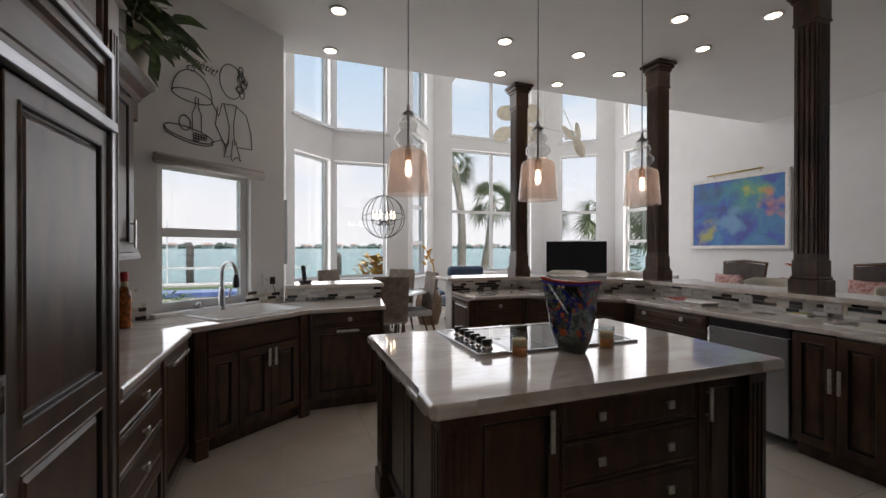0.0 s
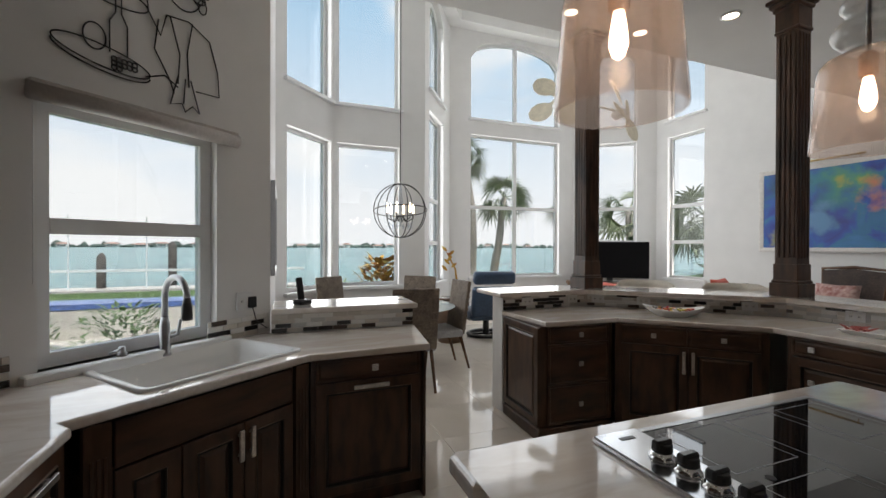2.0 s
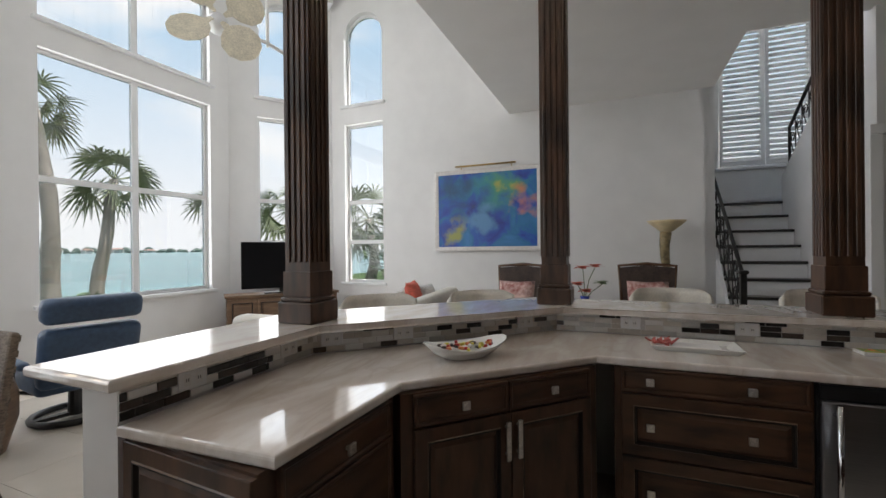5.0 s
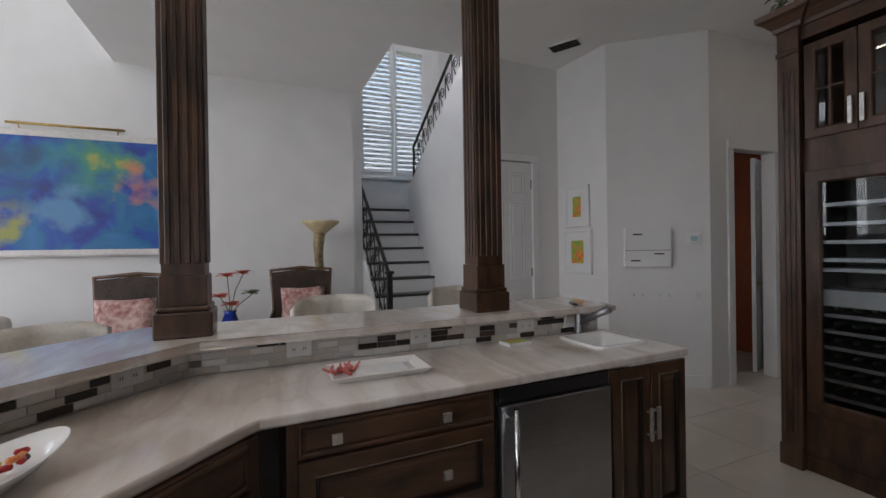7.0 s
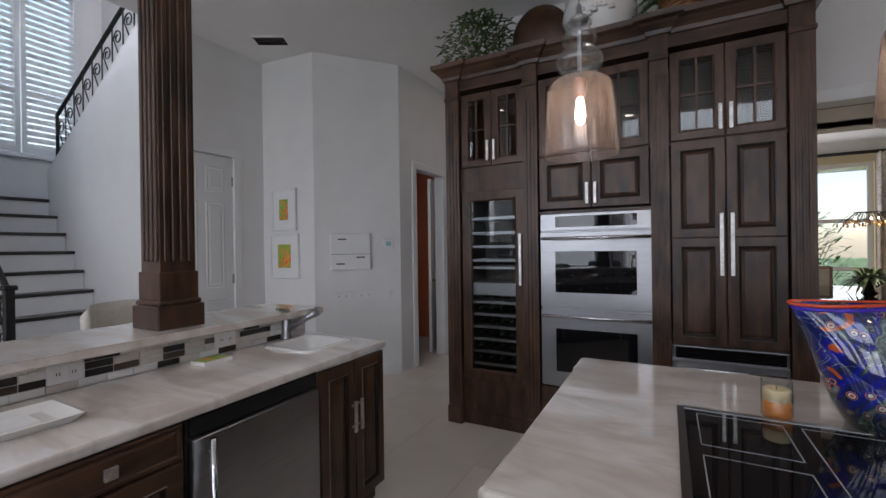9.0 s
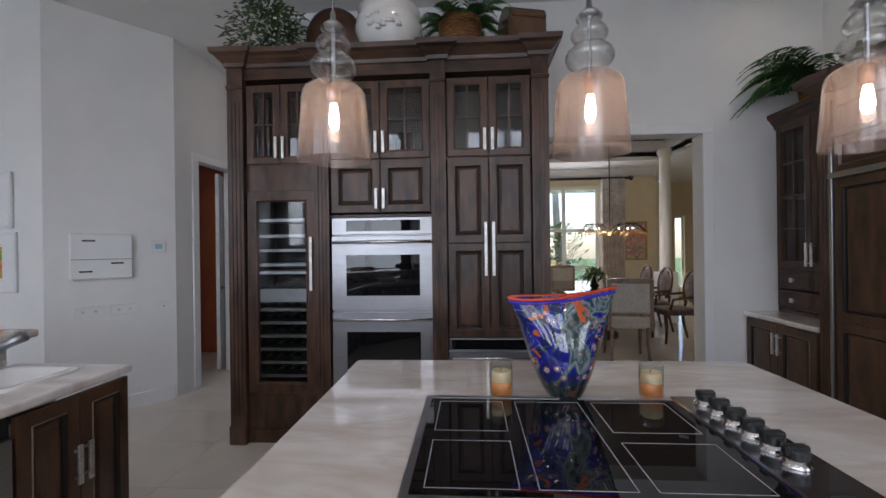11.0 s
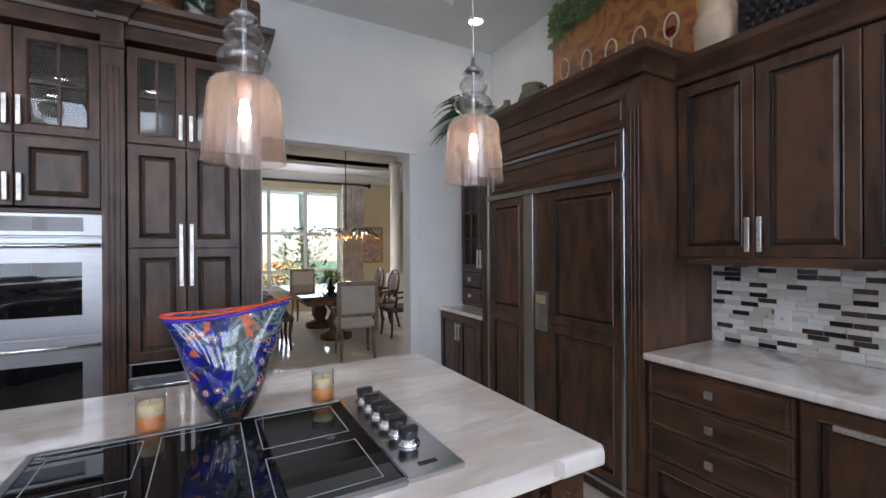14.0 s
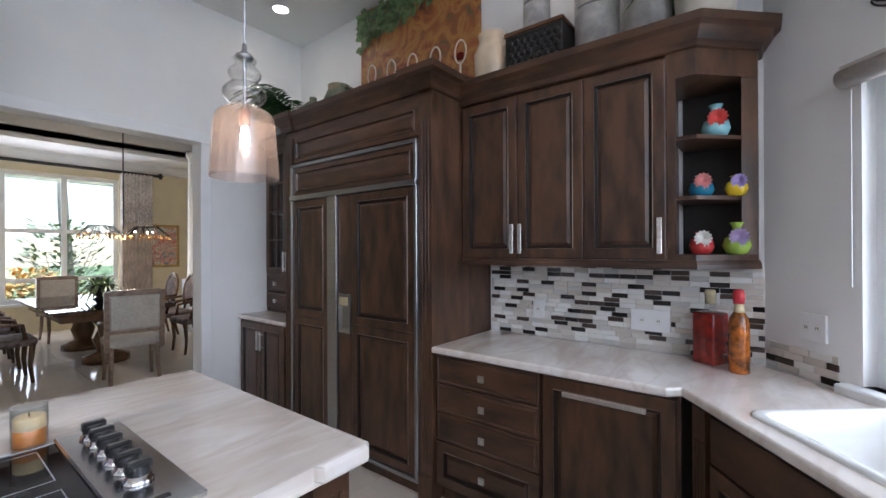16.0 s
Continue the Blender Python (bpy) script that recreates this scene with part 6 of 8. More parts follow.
M_GOLD = mat("gilt_frame", (0.45, 0.30, 0.10), 0.35, 0.8, var=0.3, scale=40)
picture("gilt_picture", pose(-1.93, -6.99, 1.12, 0, 0, 180), 0.58, 0.92, art_mat("street_scene", [(0.3, (0.05, 0.1, 0.25)), (0.42, (0.5, 0.45, 0.35)), (0.5, (0.6, 0.08, 0.06)), (0.56, (0.7, 0.65, 0.5)), (0.7, (0.1, 0.2, 0.1))], 7), M_GOLD, "small bright street scene in a gilt frame", 0, 0.05)
# dining table and chairs
M_MAH = mat("carved_mahogany", (0.10, 0.05, 0.025), 0.25, var=0.4, scale=10, stretch=(1, 1, 0.4), bump=0.1)
M_UPH = mat("taupe_upholstery", (0.38, 0.35, 0.31), 0.85, var=0.12, scale=50, bump=0.2)
M_FLORAL = mat("floral_upholstery", (0.12, 0.09, 0.08), 0.85, var=0.6, scale=18)
e = thing("dining_table", pose(-0.40, -4.2, 0), "dark wooden dining table with a glass top", "table")
part("tabletop", B(-0.62, 0.62, -1.15, 1.15, 0.70, 0.75, bev=0.01), M_MAH, e)
part("glass_top", B(-0.66, 0.66, -1.2, 1.2, 0.752, 0.764), M_BLKGLASS, e)
part("apron", B(-0.54, 0.54, -1.05, 1.05, 0.61, 0.70), M_MAH, e)
for y in (-0.6, 0.6):
    part("pedestal", lathe(bmesh.new(), ((0.26, 0.0), (0.26, 0.08), (0.10, 0.14), (0.15, 0.3), (0.08, 0.45), (0.2, 0.61)), 14, 0, y), M_MAH, e, "", True)


def dining_chair(x, y, rz, arm=True, square=True):
    e = thing("dining_chair", pose(x, y, 0, 0, 0, rz), "carved wooden dining chair with taupe upholstered back" if square else "carved wooden dining chair with a round floral back", "chair", "chairs round the dining table")
    mw = M_GLAZE if square else M_MAH
    for sx in (-1, 1):
        part("leg", tube(bmesh.new(), [(sx * 0.23, 0.23, 0), (sx * 0.22, 0.21, 0.2), (sx * 0.23, 0.23, 0.45)], [0.018, 0.022, 0.03], 8), mw, e, "", True)
        part("leg", tube(bmesh.new(), [(sx * 0.22, -0.30, 0), (sx * 0.21, -0.24, 0.25), (sx * 0.21, -0.22, 0.45)], [0.018, 0.024, 0.026], 8), mw, e, "", True)
    part("seat", B(-0.26, 0.26, -0.25, 0.27, 0.42, 0.51, bev=0.03, seg=2), M_UPH if square else M_FLORAL, e, "", True)
    if square:
        bm = B(-0.27, -0.225, -0.29, -0.245, 0.40, 1.04)
        box(bm, 0.225, 0.27, -0.29, -0.245, 0.40, 1.04)
        box(bm, -0.225, 0.225, -0.29, -0.245, 0.99, 1.05)
        box(bm, -0.225, 0.225, -0.29, -0.245, 0.58, 0.62)
        part("back_frame", bm, mw, e)
        part("back_cushion", B(-0.225, 0.225, -0.295, -0.235, 0.62, 0.99, bev=0.015), M_UPH, e)
    else:
        pts = [(0.24 * math.cos(radians(a)), -0.27 - 0.04 * math.sin(radians(a)), 0.80 + 0.27 * math.sin(radians(a))) for a in range(-60, 241, 20)]
        part("back_frame", tube(bmesh.new(), pts, 0.024, 8), mw, e, "", True)
        bm = lathe(bmesh.new(), ((0.2, -0.02), (0.22, 0), (0.2, 0.02)), 20)
        bm.transform(Matrix.Translation((0, -0.28, 0.80)) @ Matrix.Rotation(radians(95), 4, "X"))
        part("back_cushion", bm, M_FLORAL, e, "", True)
        for sx in (-1, 1):
            part("back_post", tube(bmesh.new(), [(sx * 0.2, -0.24, 0.45), (sx * 0.17, -0.27, 0.6)], 0.02, 8), mw, e)
    if arm:
        for sx in (-1, 1):
            part("arm", tube(bmesh.new(), [(sx * 0.26, -0.26, 0.70), (sx * 0.29, 0.0, 0.68), (sx * 0.28, 0.14, 0.66), (sx * 0.25, 0.17, 0.5)], 0.02, 8), mw, e, "", True)
    return e


dining_chair(-0.32, -2.3, 172), dining_chair(-0.35, -5.85, 4)
for y in (-3.3, -4.2, -5.0):
    dining_chair(0.62, y, 90, True, False)
    dining_chair(-1.40, y, -90, True, False)
e = thing("centerpiece", pose(-0.50, -4.3, 0.764), "dark footed bowl of trailing greenery on the table", "plant")
part("bowl", lathe(bmesh.new(), ((0.09, 0), (0.05, 0.05), (0.15, 0.14), (0.17, 0.22), (0.15, 0.22), (0.1, 0.15)), 16), M_IRON, e, "", True)
bm = bmesh.new()
r = random.Random(3)
for i in range(110):
    a, el = r.uniform(0, 6.28), r.uniform(-0.1, 1.4)
    leaf_blade(bm, Vector((0.08 * math.cos(a), 0.08 * math.sin(a), 0.2)), Vector((math.cos(a) * math.cos(el), math.sin(a) * math.cos(el), math.sin(el))), Vector((0, 0, 1)), r.uniform(0.15, 0.4), 0.035, 0.5)
part("leaves", bm, M_LEAF, e)
dl = new("chandelier_lamp", bpy.data.lights.new("chandelier_lamp", "POINT"))
dl.data.energy, dl.data.color, dl.data.shadow_soft_size = 9.0, (1, 0.85, 0.66), 0.15
dl.location = (-0.75, -4.2, 1.62)
e = thing("dining_chandelier", pose(-0.75, -4.2, 1.75), "amber crystal branch chandelier over the dining table", "chandelier")
part("rod", tube(bmesh.new(), [(0, 0, 0.05), (0, 0, 1.87)], 0.008, 6), M_IRON, e)
M_AMBER = mat("amber_crystal", (0.55, 0.30, 0.10), 0.1, spec=0.8)
for cx in (-0.28, 0.28):
    bm = bmesh.new()
    b2 = bmesh.new()
    for i in range(46):
        a, q = r.uniform(0, 6.28), r.uniform(0.15, 0.38)
        p = Vector((cx + q * math.cos(a), q * math.sin(a), 0.06 - q * 0.35))
        tube(bm, [(cx * 0.6, 0, 0.08), (cx + q * 0.5 * math.cos(a), q * 0.5 * math.sin(a), 0.10), p], 0.004, 4)
        lathe(b2, ((0.001, -0.05), (0.013, -0.03), (0.001, 0.0)), 5, p.x, p.y, p.z)
    part("branch_cluster", bm, M_IRON, e)
    part("crystal_cluster", b2, M_AMBER, e, "amber crystal drops")
    for k in range(3):
        part("bulb", lathe(bmesh.new(), ((0.004, 0), (0.014, 0.015), (0.004, 0.035)), 8, cx + 0.13 * math.cos(k * 2.1), 0.13 * math.sin(k * 2.1), 0.0), M_BULB, e, "glowing bulb")

# ---- living room ----
M_BLUE = mat("blue_leather", (0.035, 0.07, 0.13), 0.45, var=0.2, scale=30, bump=0.1)
M_WICK = mat("woven_wicker", (0.16, 0.12, 0.09), 0.7, var=0.5, scale=55, stretch=(1, 1, 2), bump=0.8)
M_DWICK = mat("dark_wicker", (0.05, 0.03, 0.022), 0.6, var=0.5, scale=60, bump=0.8)
M_CORAL = mat("coral_fabric", (0.62, 0.13, 0.09), 0.85, var=0.2, scale=30)
M_PINK = mat("coral_pattern_fabric", (0.50, 0.17, 0.15), 0.85, var=0.3, scale=22, col2=(0.75, 0.55, 0.5))
M_NAVY = mat("navy_fabric", (0.015, 0.02, 0.07), 0.85, var=0.2, scale=30)
M_CONS = mat("walnut_console", (0.17, 0.10, 0.06), 0.45, var=0.3, scale=10, stretch=(0.4, 0.4, 3))


def cushion(bm, w, d, h, m, n=8):
    """A soft pillow: a grid swollen in the middle."""
    g = [[None] * (n + 1) for _ in range(n + 1)], [[None] * (n + 1) for _ in range(n + 1)]
    for s in (0, 1):
        for i in range(n + 1):
            for j in range(n + 1):
                u, v = 2 * i / n - 1, 2 * j / n - 1
                t = ((1 - u ** 4) * (1 - v ** 4)) ** 0.5
                edge = s and (i in (0, n) or j in (0, n))
                g[s][i][j] = g[0][i][j] if edge else bm.verts.new(m @ Vector((u * w / 2 * (1 - 0.06 * (1 - abs(v))), v * d / 2 * (1 - 0.06 * (1 - abs(u))), (1 if s else -1) * t * h / 2)))
        for i in range(n):
            for j in range(n):
                q = (g[s][i][j], g[s][i + 1][j], g[s][i + 1][j + 1], g[s][i][j + 1])
                if len(set(q)) == 4:
                    bm.faces.new(q)
    return bm


def pillow(x, y, z, rz, tilt, w, material, label):
    m = pose(x, y, z, 0, 0, rz) @ Matrix.Rotation(radians(tilt), 4, "X")
    solo("pillow", cushion(bmesh.new(), w, w, 0.16, Matrix()), material, label, "pillow", m, "throw pillows", smooth=True)


def bar_stool(x, y, rz):
    e = thing("bar_stool", pose(x, y, 0, 0, 0, rz), "cream tufted bar stool with dark legs", "stool", "stools at the bar")
    for sx in (-1, 1):
        for sy in (-1, 1):
            part("leg", tube(bmesh.new(), [(sx * 0.21, sy * 0.20, 0), (sx * 0.17, sy * 0.16, 0.66)], [0.015, 0.02], 8), M_MAH, e)
    for sy in (-1, 1):
        part("footrest", tube(bmesh.new(), [(-0.19, sy * 0.19, 0.25), (0.19, sy * 0.19, 0.25)], 0.011, 6), M_STEEL, e)
    part("seat", B(-0.24, 0.24, -0.22, 0.22, 0.65, 0.75, bev=0.04, seg=3), M_CREAM, e, "", True)
    bm = bmesh.new()
    cols, rows = 25, 8
    for side in (0, 1):
        grid = []
        for i in range(cols):
            a = radians(-72 + 144 * i / (cols - 1))
            col = []
            for j in range(rows):
                v = j / (rows - 1)
                rad = 0.265 + 0.02 * v + (0.045 if side == 0 else 0)
                puff = 0.014 * math.sin(i * math.pi / 4) * math.sin(v * math.pi * 2) if side else 0
                edge = 1 - 0.10 * max(0, abs(i / (cols - 1) - 0.5) * 2 - 0.7) / 0.3
                if j in (0, rows - 1) or i in (0, cols - 1):
                    rad = 0.29
                col.append(bm.verts.new(((rad - puff) * math.sin(a), -(rad - puff) * math.cos(a) + 0.04, 0.76 + v * 0.365 * edge)))
            grid.append(col)
        for i in range(cols - 1):
            for j in range(rows - 1):
                bm.faces.new((grid[i][j], grid[i + 1][j], grid[i + 1][j + 1], grid[i][j + 1]))
    bmesh.ops.remove_doubles(bm, verts=bm.verts, dist=0.002)
    part("backrest", bm, M_CREAM, e, "cream button-tufted backrest", True)


bar_stool(3.62, 4.88, 136), bar_stool(4.12, 4.26, 136), bar_stool(4.70, 2.96, 92), bar_stool(4.87, 1.92, 92)


def wicker_chair(x, y, rz):
    e = thing("wicker_armchair", pose(x, y, 0, 0, 0, rz), "dark woven wicker armchair with a rolled back", "chair", "wicker armchairs")
    for sx in (-1, 1):
        for sy in (-1, 1):
            part("leg", tube(bmesh.new(), [(sx * 0.28, sy * 0.27, 0), (sx * 0.27, sy * 0.26, 0.38)], 0.024, 8), M_MAH, e)
    part("seat", B(-0.30, 0.30, -0.28, 0.30, 0.34, 0.42, bev=0.02), M_DWICK, e)
    part("seat_cushion", B(-0.28, 0.28, -0.24, 0.29, 0.42, 0.52, bev=0.03, seg=2), M_NAVY, e, "navy seat cushion", True)
    bm = bmesh.new()
    prism(bm, [(-0.29, 0.0), (0.29, 0.0), (0.32, 0.78), (0.0, 0.81), (-0.32, 0.78)], -0.02, 0.02)
    bm.transform(Matrix.Translation((0, -0.30, 0.42)) @ Matrix.Rotation(radians(96), 4, "X"))
    part("backrest", bm, M_DWICK, e)
    part("back_frame", tube(bmesh.new(), [(-0.29, -0.29, 0.40), (-0.30, -0.34, 0.85), (-0.33, -0.39, 1.22), (0, -0.40, 1.245), (0.33, -0.39, 1.22), (0.30, -0.34, 0.85), (0.29, -0.29, 0.40)], 0.022, 8), M_MAH, e, "", True)
    for sx in (-1, 1):
        part("arm", tube(bmesh.new(), [(sx * 0.31, -0.33, 0.75), (sx * 0.34, 0.0, 0.70), (sx * 0.33, 0.26, 0.62), (sx * 0.29, 0.28, 0.4)], 0.024, 8), M_MAH, e, "", True)
    return e


wicker_chair(6.25, 4.53, 88), wicker_chair(6.6, 3.02, 88)
pillow(6.28, 4.53, 0.82, 88, 100, 0.46, M_PINK, "coral and white patterned throw pillow")
pillow(6.63, 3.02, 0.82, 88, 100, 0.46, M_PINK, "coral and white patterned throw pillow")
e = thing("side_table", pose(6.45, 3.70, 0), "round dark wooden side table", "table")
part("tabletop", lathe(bmesh.new(), ((0.26, 0.66), (0.28, 0.67), (0.28, 0.69), (0.26, 0.70)), 24), M_MAH, e, "", True)
part("pedestal", lathe(bmesh.new(), ((0.18, 0), (0.17, 0.03), (0.04, 0.1), (0.035, 0.5), (0.08, 0.66)), 14), M_MAH, e, "", True)
M_VBLUE = mat("cobalt_glaze", (0.02, 0.05, 0.35), 0.1, var=0.2, scale=10)
e = thing("flower_vase", pose(6.42, 3.72, 0.70), "small blue vase of coral lilies", "vase")
part("vase", lathe(bmesh.new(), ((0.05, 0), (0.08, 0.06), (0.05, 0.14), (0.06, 0.17), (0.05, 0.17)), 16), M_VBLUE, e, "", True)
for k, (dx, dy, dz) in enumerate(((0.0, 0.08, 0.30), (0.02, -0.12, 0.52), (0.0, 0.02, 0.50), (-0.03, -0.02, 0.22), (0.0, -0.2, 0.32))):
    st = part("stem", tube(bmesh.new(), [(0, 0, 0.12), (dx * 0.5, dy * 0.4, dz * 0.7), (dx, dy, dz)], 0.005, 5), M_LEAF, e)
    bm = bmesh.new()
    for q in range(9):
        a = q * 0.7
        leaf_blade(bm, Vector((dx, dy, dz)), Vector((math.cos(a), math.sin(a), 0.5 if q % 2 else 0.9)), Vector((0, 0, 1)), 0.13, 0.075, 0.4)
    part("flower" if k != 4 else "leaf", bm, M_CORAL if k != 4 else M_LEAF, e, "coral lily flower" if k != 4 else "")
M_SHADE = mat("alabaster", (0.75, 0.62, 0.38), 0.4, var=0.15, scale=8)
e = thing("floor_lamp", pose(7.2, 2.76, 0), "sculpted twisted floor lamp with a flared alabaster bowl", "lamp")
part("base", lathe(bmesh.new(), ((0.16, 0), (0.15, 0.03), (0.05, 0.06)), 18), M_CONS, e, "", True)
pts = [(0.025 * math.cos(k * 0.9), 0.025 * math.sin(k * 0.9), 0.05 + k * 0.16) for k in range(11)]
part("stem", tube(bmesh.new(), pts, [0.05, 0.045, 0.05, 0.04, 0.05, 0.04, 0.05, 0.05, 0.055, 0.06, 0.07], 10), mat("bronze_gilt", (0.32, 0.25, 0.14), 0.4, 0.5, var=0.4, scale=20, bump=0.4), e, "", True)
part("shade", lathe(bmesh.new(), ((0.04, 1.64), (0.10, 1.68), (0.21, 1.77), (0.235, 1.80), (0.225, 1.80), (0.10, 1.70)), 24), M_SHADE, e, "flared alabaster bowl", True)


def sofa(m, w, label):
    e = thing("sofa", m, label, "sofa", "cream sofas")
    part("base", B(-w / 2, w / 2, -0.42, 0.42, 0.08, 0.30, bev=0.02), M_CREAM, e)
    n = 2
    for k in range(n):
        x0 = -w / 2 + 0.18 + k * (w - 0.36) / n
        part("seat_cushion", B(x0, x0 + (w - 0.36) / n - 0.01, -0.22, 0.43, 0.30, 0.47, bev=0.05, seg=3), M_CREAM, e, "", True)
    part("backrest", B(-w / 2, w / 2, -0.46, -0.22, 0.25, 0.86, bev=0.08, seg=3), M_CREAM, e, "", True)
    for sx in (-1, 1):
        part("arm", B(min(sx * w / 2, sx * (w / 2 - 0.18)), max(sx * w / 2, sx * (w / 2 - 0.18)), -0.42, 0.42, 0.25, 0.62, bev=0.07, seg=3), M_CREAM, e, "", True)
    for sx in (-1, 1):
        for sy in (-1, 1):
            part("leg", B(sx * (w / 2 - 0.08) - 0.03, sx * (w / 2 - 0.08) + 0.03, sy * 0.36 - 0.03, sy * 0.36 + 0.03, 0.0, 0.08), M_MAH, e)


sofa(pose(6.05, 5.98, 0, 0, 0, 7), 2.4, "long cream upholstered sofa with its back to the bar")
sofa(pose(4.36, 6.20, 0, 0, 0, -86), 1.05, "short cream upholstered sofa beside the bar stools")
pillow(6.42, 6.02, 0.76, 12, 72, 0.50, M_CORAL, "plain coral throw pillow on the sofa")
pillow(6.30, 6.12, 0.70, 20, 66, 0.42, mat("white_linen", (0.75, 0.74, 0.70), 0.85, var=0.1, scale=40), "white linen throw pillow on the sofa")
pillow(6.85, 6.02, 0.72, -8, 70, 0.42, mat("silver_linen", (0.55, 0.54, 0.52), 0.8, var=0.2, scale=40), "silver grey throw pillow on the sofa")
pillow(4.22, 6.06, 0.76, -86, 72, 0.50, M_CORAL, "fringed coral throw pillow on the sofa")
pillow(4.34, 5.98, 0.68, -76, 66, 0.42, M_NAVY, "navy throw pillow on the sofa")
ang = math.degrees(math.atan2(PG[1] - PF[1], PG[0] - PF[0]))
e = thing("tv_console", pose(6.52, 8.55, 0, 0, 0, ang), "low walnut television console with doors", "cabinet")
part("body", B(-0.85, 0.85, -0.22, 0.22, 0.05, 0.72), M_CONS, e)
part("top", B(-0.88, 0.88, -0.25, 0.24, 0.72, 0.76, bev=0.008), M_CONS, e)
for k in range(4):
    part("door", rings_panel(bmesh.new(), -0.84 + k * 0.42, -0.43 + k * 0.42, 0.08, 0.70, tuple((d, y - 0.22) for d, y in RAISED)), M_CONS, e)
for sx in (-1, 1):
    part("foot", B(sx * 0.78 - 0.04, sx * 0.78 + 0.04, -0.2, 0.2, 0.0, 0.05), M_CONS, e)
e = thing("television", pose(6.50, 8.52, 0.76, 0, 0, ang), "black flat television on the console", "television")
part("screen", B(-0.64, 0.76, -0.02, 0.02, 0.08, 0.84, bev=0.006), mat("matte_screen", (0.004, 0.004, 0.005), 0.4, spec=0.15), e)
part("stand", B(-0.06, 0.06, -0.015, 0.03, 0.02, 0.1), M_BLACK, e)
part("foot", B(-0.3, 0.3, -0.12, 0.12, 0.0, 0.02, bev=0.005), M_BLACK, e)
# painting on the east wall
def sea_art():
    """Blues rising to green, with a yellow-green and an orange cloud of colour."""
    m = mat("abstract_seascape", (0.05, 0.1, 0.4), 0.35)
    nt = m.node_tree
    tc, nz, n2, sp = nt.nodes.new("ShaderNodeTexCoord"), nt.nodes.new("ShaderNodeTexNoise"), nt.nodes.new("ShaderNodeTexNoise"), nt.nodes.new("ShaderNodeSeparateXYZ")
    nz.inputs["Scale"].default_value, nz.inputs["Detail"].default_value, nz.inputs["Distortion"].default_value = 2.6, 7, 1.0
    n2.inputs["Scale"].default_value, n2.inputs["Detail"].default_value = 3.0, 6
    for q in (nz, n2, sp):
        nt.links.new(tc.outputs["Object"], q.inputs[0])
    rp = nt.nodes.new("ShaderNodeValToRGB")
    e = rp.color_ramp.elements
    e[0].position, e[0].color, e[1].position, e[1].color = 0.28, (0.008, 0.015, 0.11, 1), 0.72, (0.03, 0.20, 0.48, 1)
    for p, c in ((0.42, (0.012, 0.05, 0.34, 1)), (0.50, (0.012, 0.10, 0.44, 1)), (0.58, (0.01, 0.16, 0.36, 1))):
        e.new(p).color = c
    nt.links.new(nz.outputs[0], rp.inputs[0])
    last = rp.outputs[0]
    for (cx, cz), rad, col in (((1.05, 0.95), 0.55, (0.03, 0.26, 0.24)), ((1.25, 1.02), 0.34, (0.10, 0.34, 0.13)), ((1.22, 0.98), 0.16, (0.42, 0.40, 0.10)), ((1.48, 0.78), 0.26, (0.62, 0.22, 0.13)), ((0.32, 0.26), 0.24, (0.36, 0.36, 0.06)), ((0.85, 0.52), 0.30, (0.10, 0.28, 0.52)), ((0.35, 0.95), 0.40, (0.01, 0.07, 0.16))):
        vd = nt.nodes.new("ShaderNodeVectorMath")
        vd.operation = "DISTANCE"
        vd.inputs[1].default_value = (cx, -0.03, cz)
        nt.links.new(tc.outputs["Object"], vd.inputs[0])
        ad = nt.nodes.new("ShaderNodeMath")
        ad.operation, ad.inputs[1].default_value = "MULTIPLY_ADD", 1.3
        nt.links.new(n2.outputs[0], ad.inputs[0])
        sb = nt.nodes.new("ShaderNodeMath")
        sb.operation, sb.inputs[1].default_value = "SUBTRACT", 0.65
        nt.links.new(vd.outputs["Value"], ad.inputs[2])
        nt.links.new(ad.outputs[0], sb.inputs[0])
        mr = nt.nodes.new("ShaderNodeMapRange")
        mr.inputs[1].default_value, mr.inputs[2].default_value, mr.inputs[3].default_value, mr.inputs[4].default_value = rad, rad * 0.2, 0, 0.9
        nt.links.new(sb.outputs[0], mr.inputs[0])
        mx = nt.nodes.new("ShaderNodeMixRGB")
        mx.inputs[2].default_value = (*col, 1)
        nt.links.new(mr.outputs[0], mx.inputs[0])
        nt.links.new(last, mx.inputs[1])
        last = mx.outputs[0]
    nt.links.new(last, nt.nodes["Principled BSDF"].inputs["Base Color"])
    return m


paint = sea_art()
picture("seascape_painting", pose(7.57, 6.19, 1.42, 0, 0, -90), 1.78, 1.33, paint, mat("white_wood_frame", (0.72, 0.69, 0.66), 0.4, var=0.1, scale=20), "large blue and green abstract painting in a white frame", 0, 0.07, 0.045)
e = thing("picture_light", pose(7.50, 5.3, 2.80), "slim brass picture light over the painting", "lamp")
part("bar", tube(bmesh.new(), [(0, -0.5, 0), (0, 0.5, 0)], 0.014, 8), M_GOLD, e, "", True)
for y in (-0.42, 0.42):
    part("bracket", tube(bmesh.new(), [(0.07, y, -0.05), (0.04, y, 0.03), (0, y, 0)], 0.006, 6), M_GOLD, e)
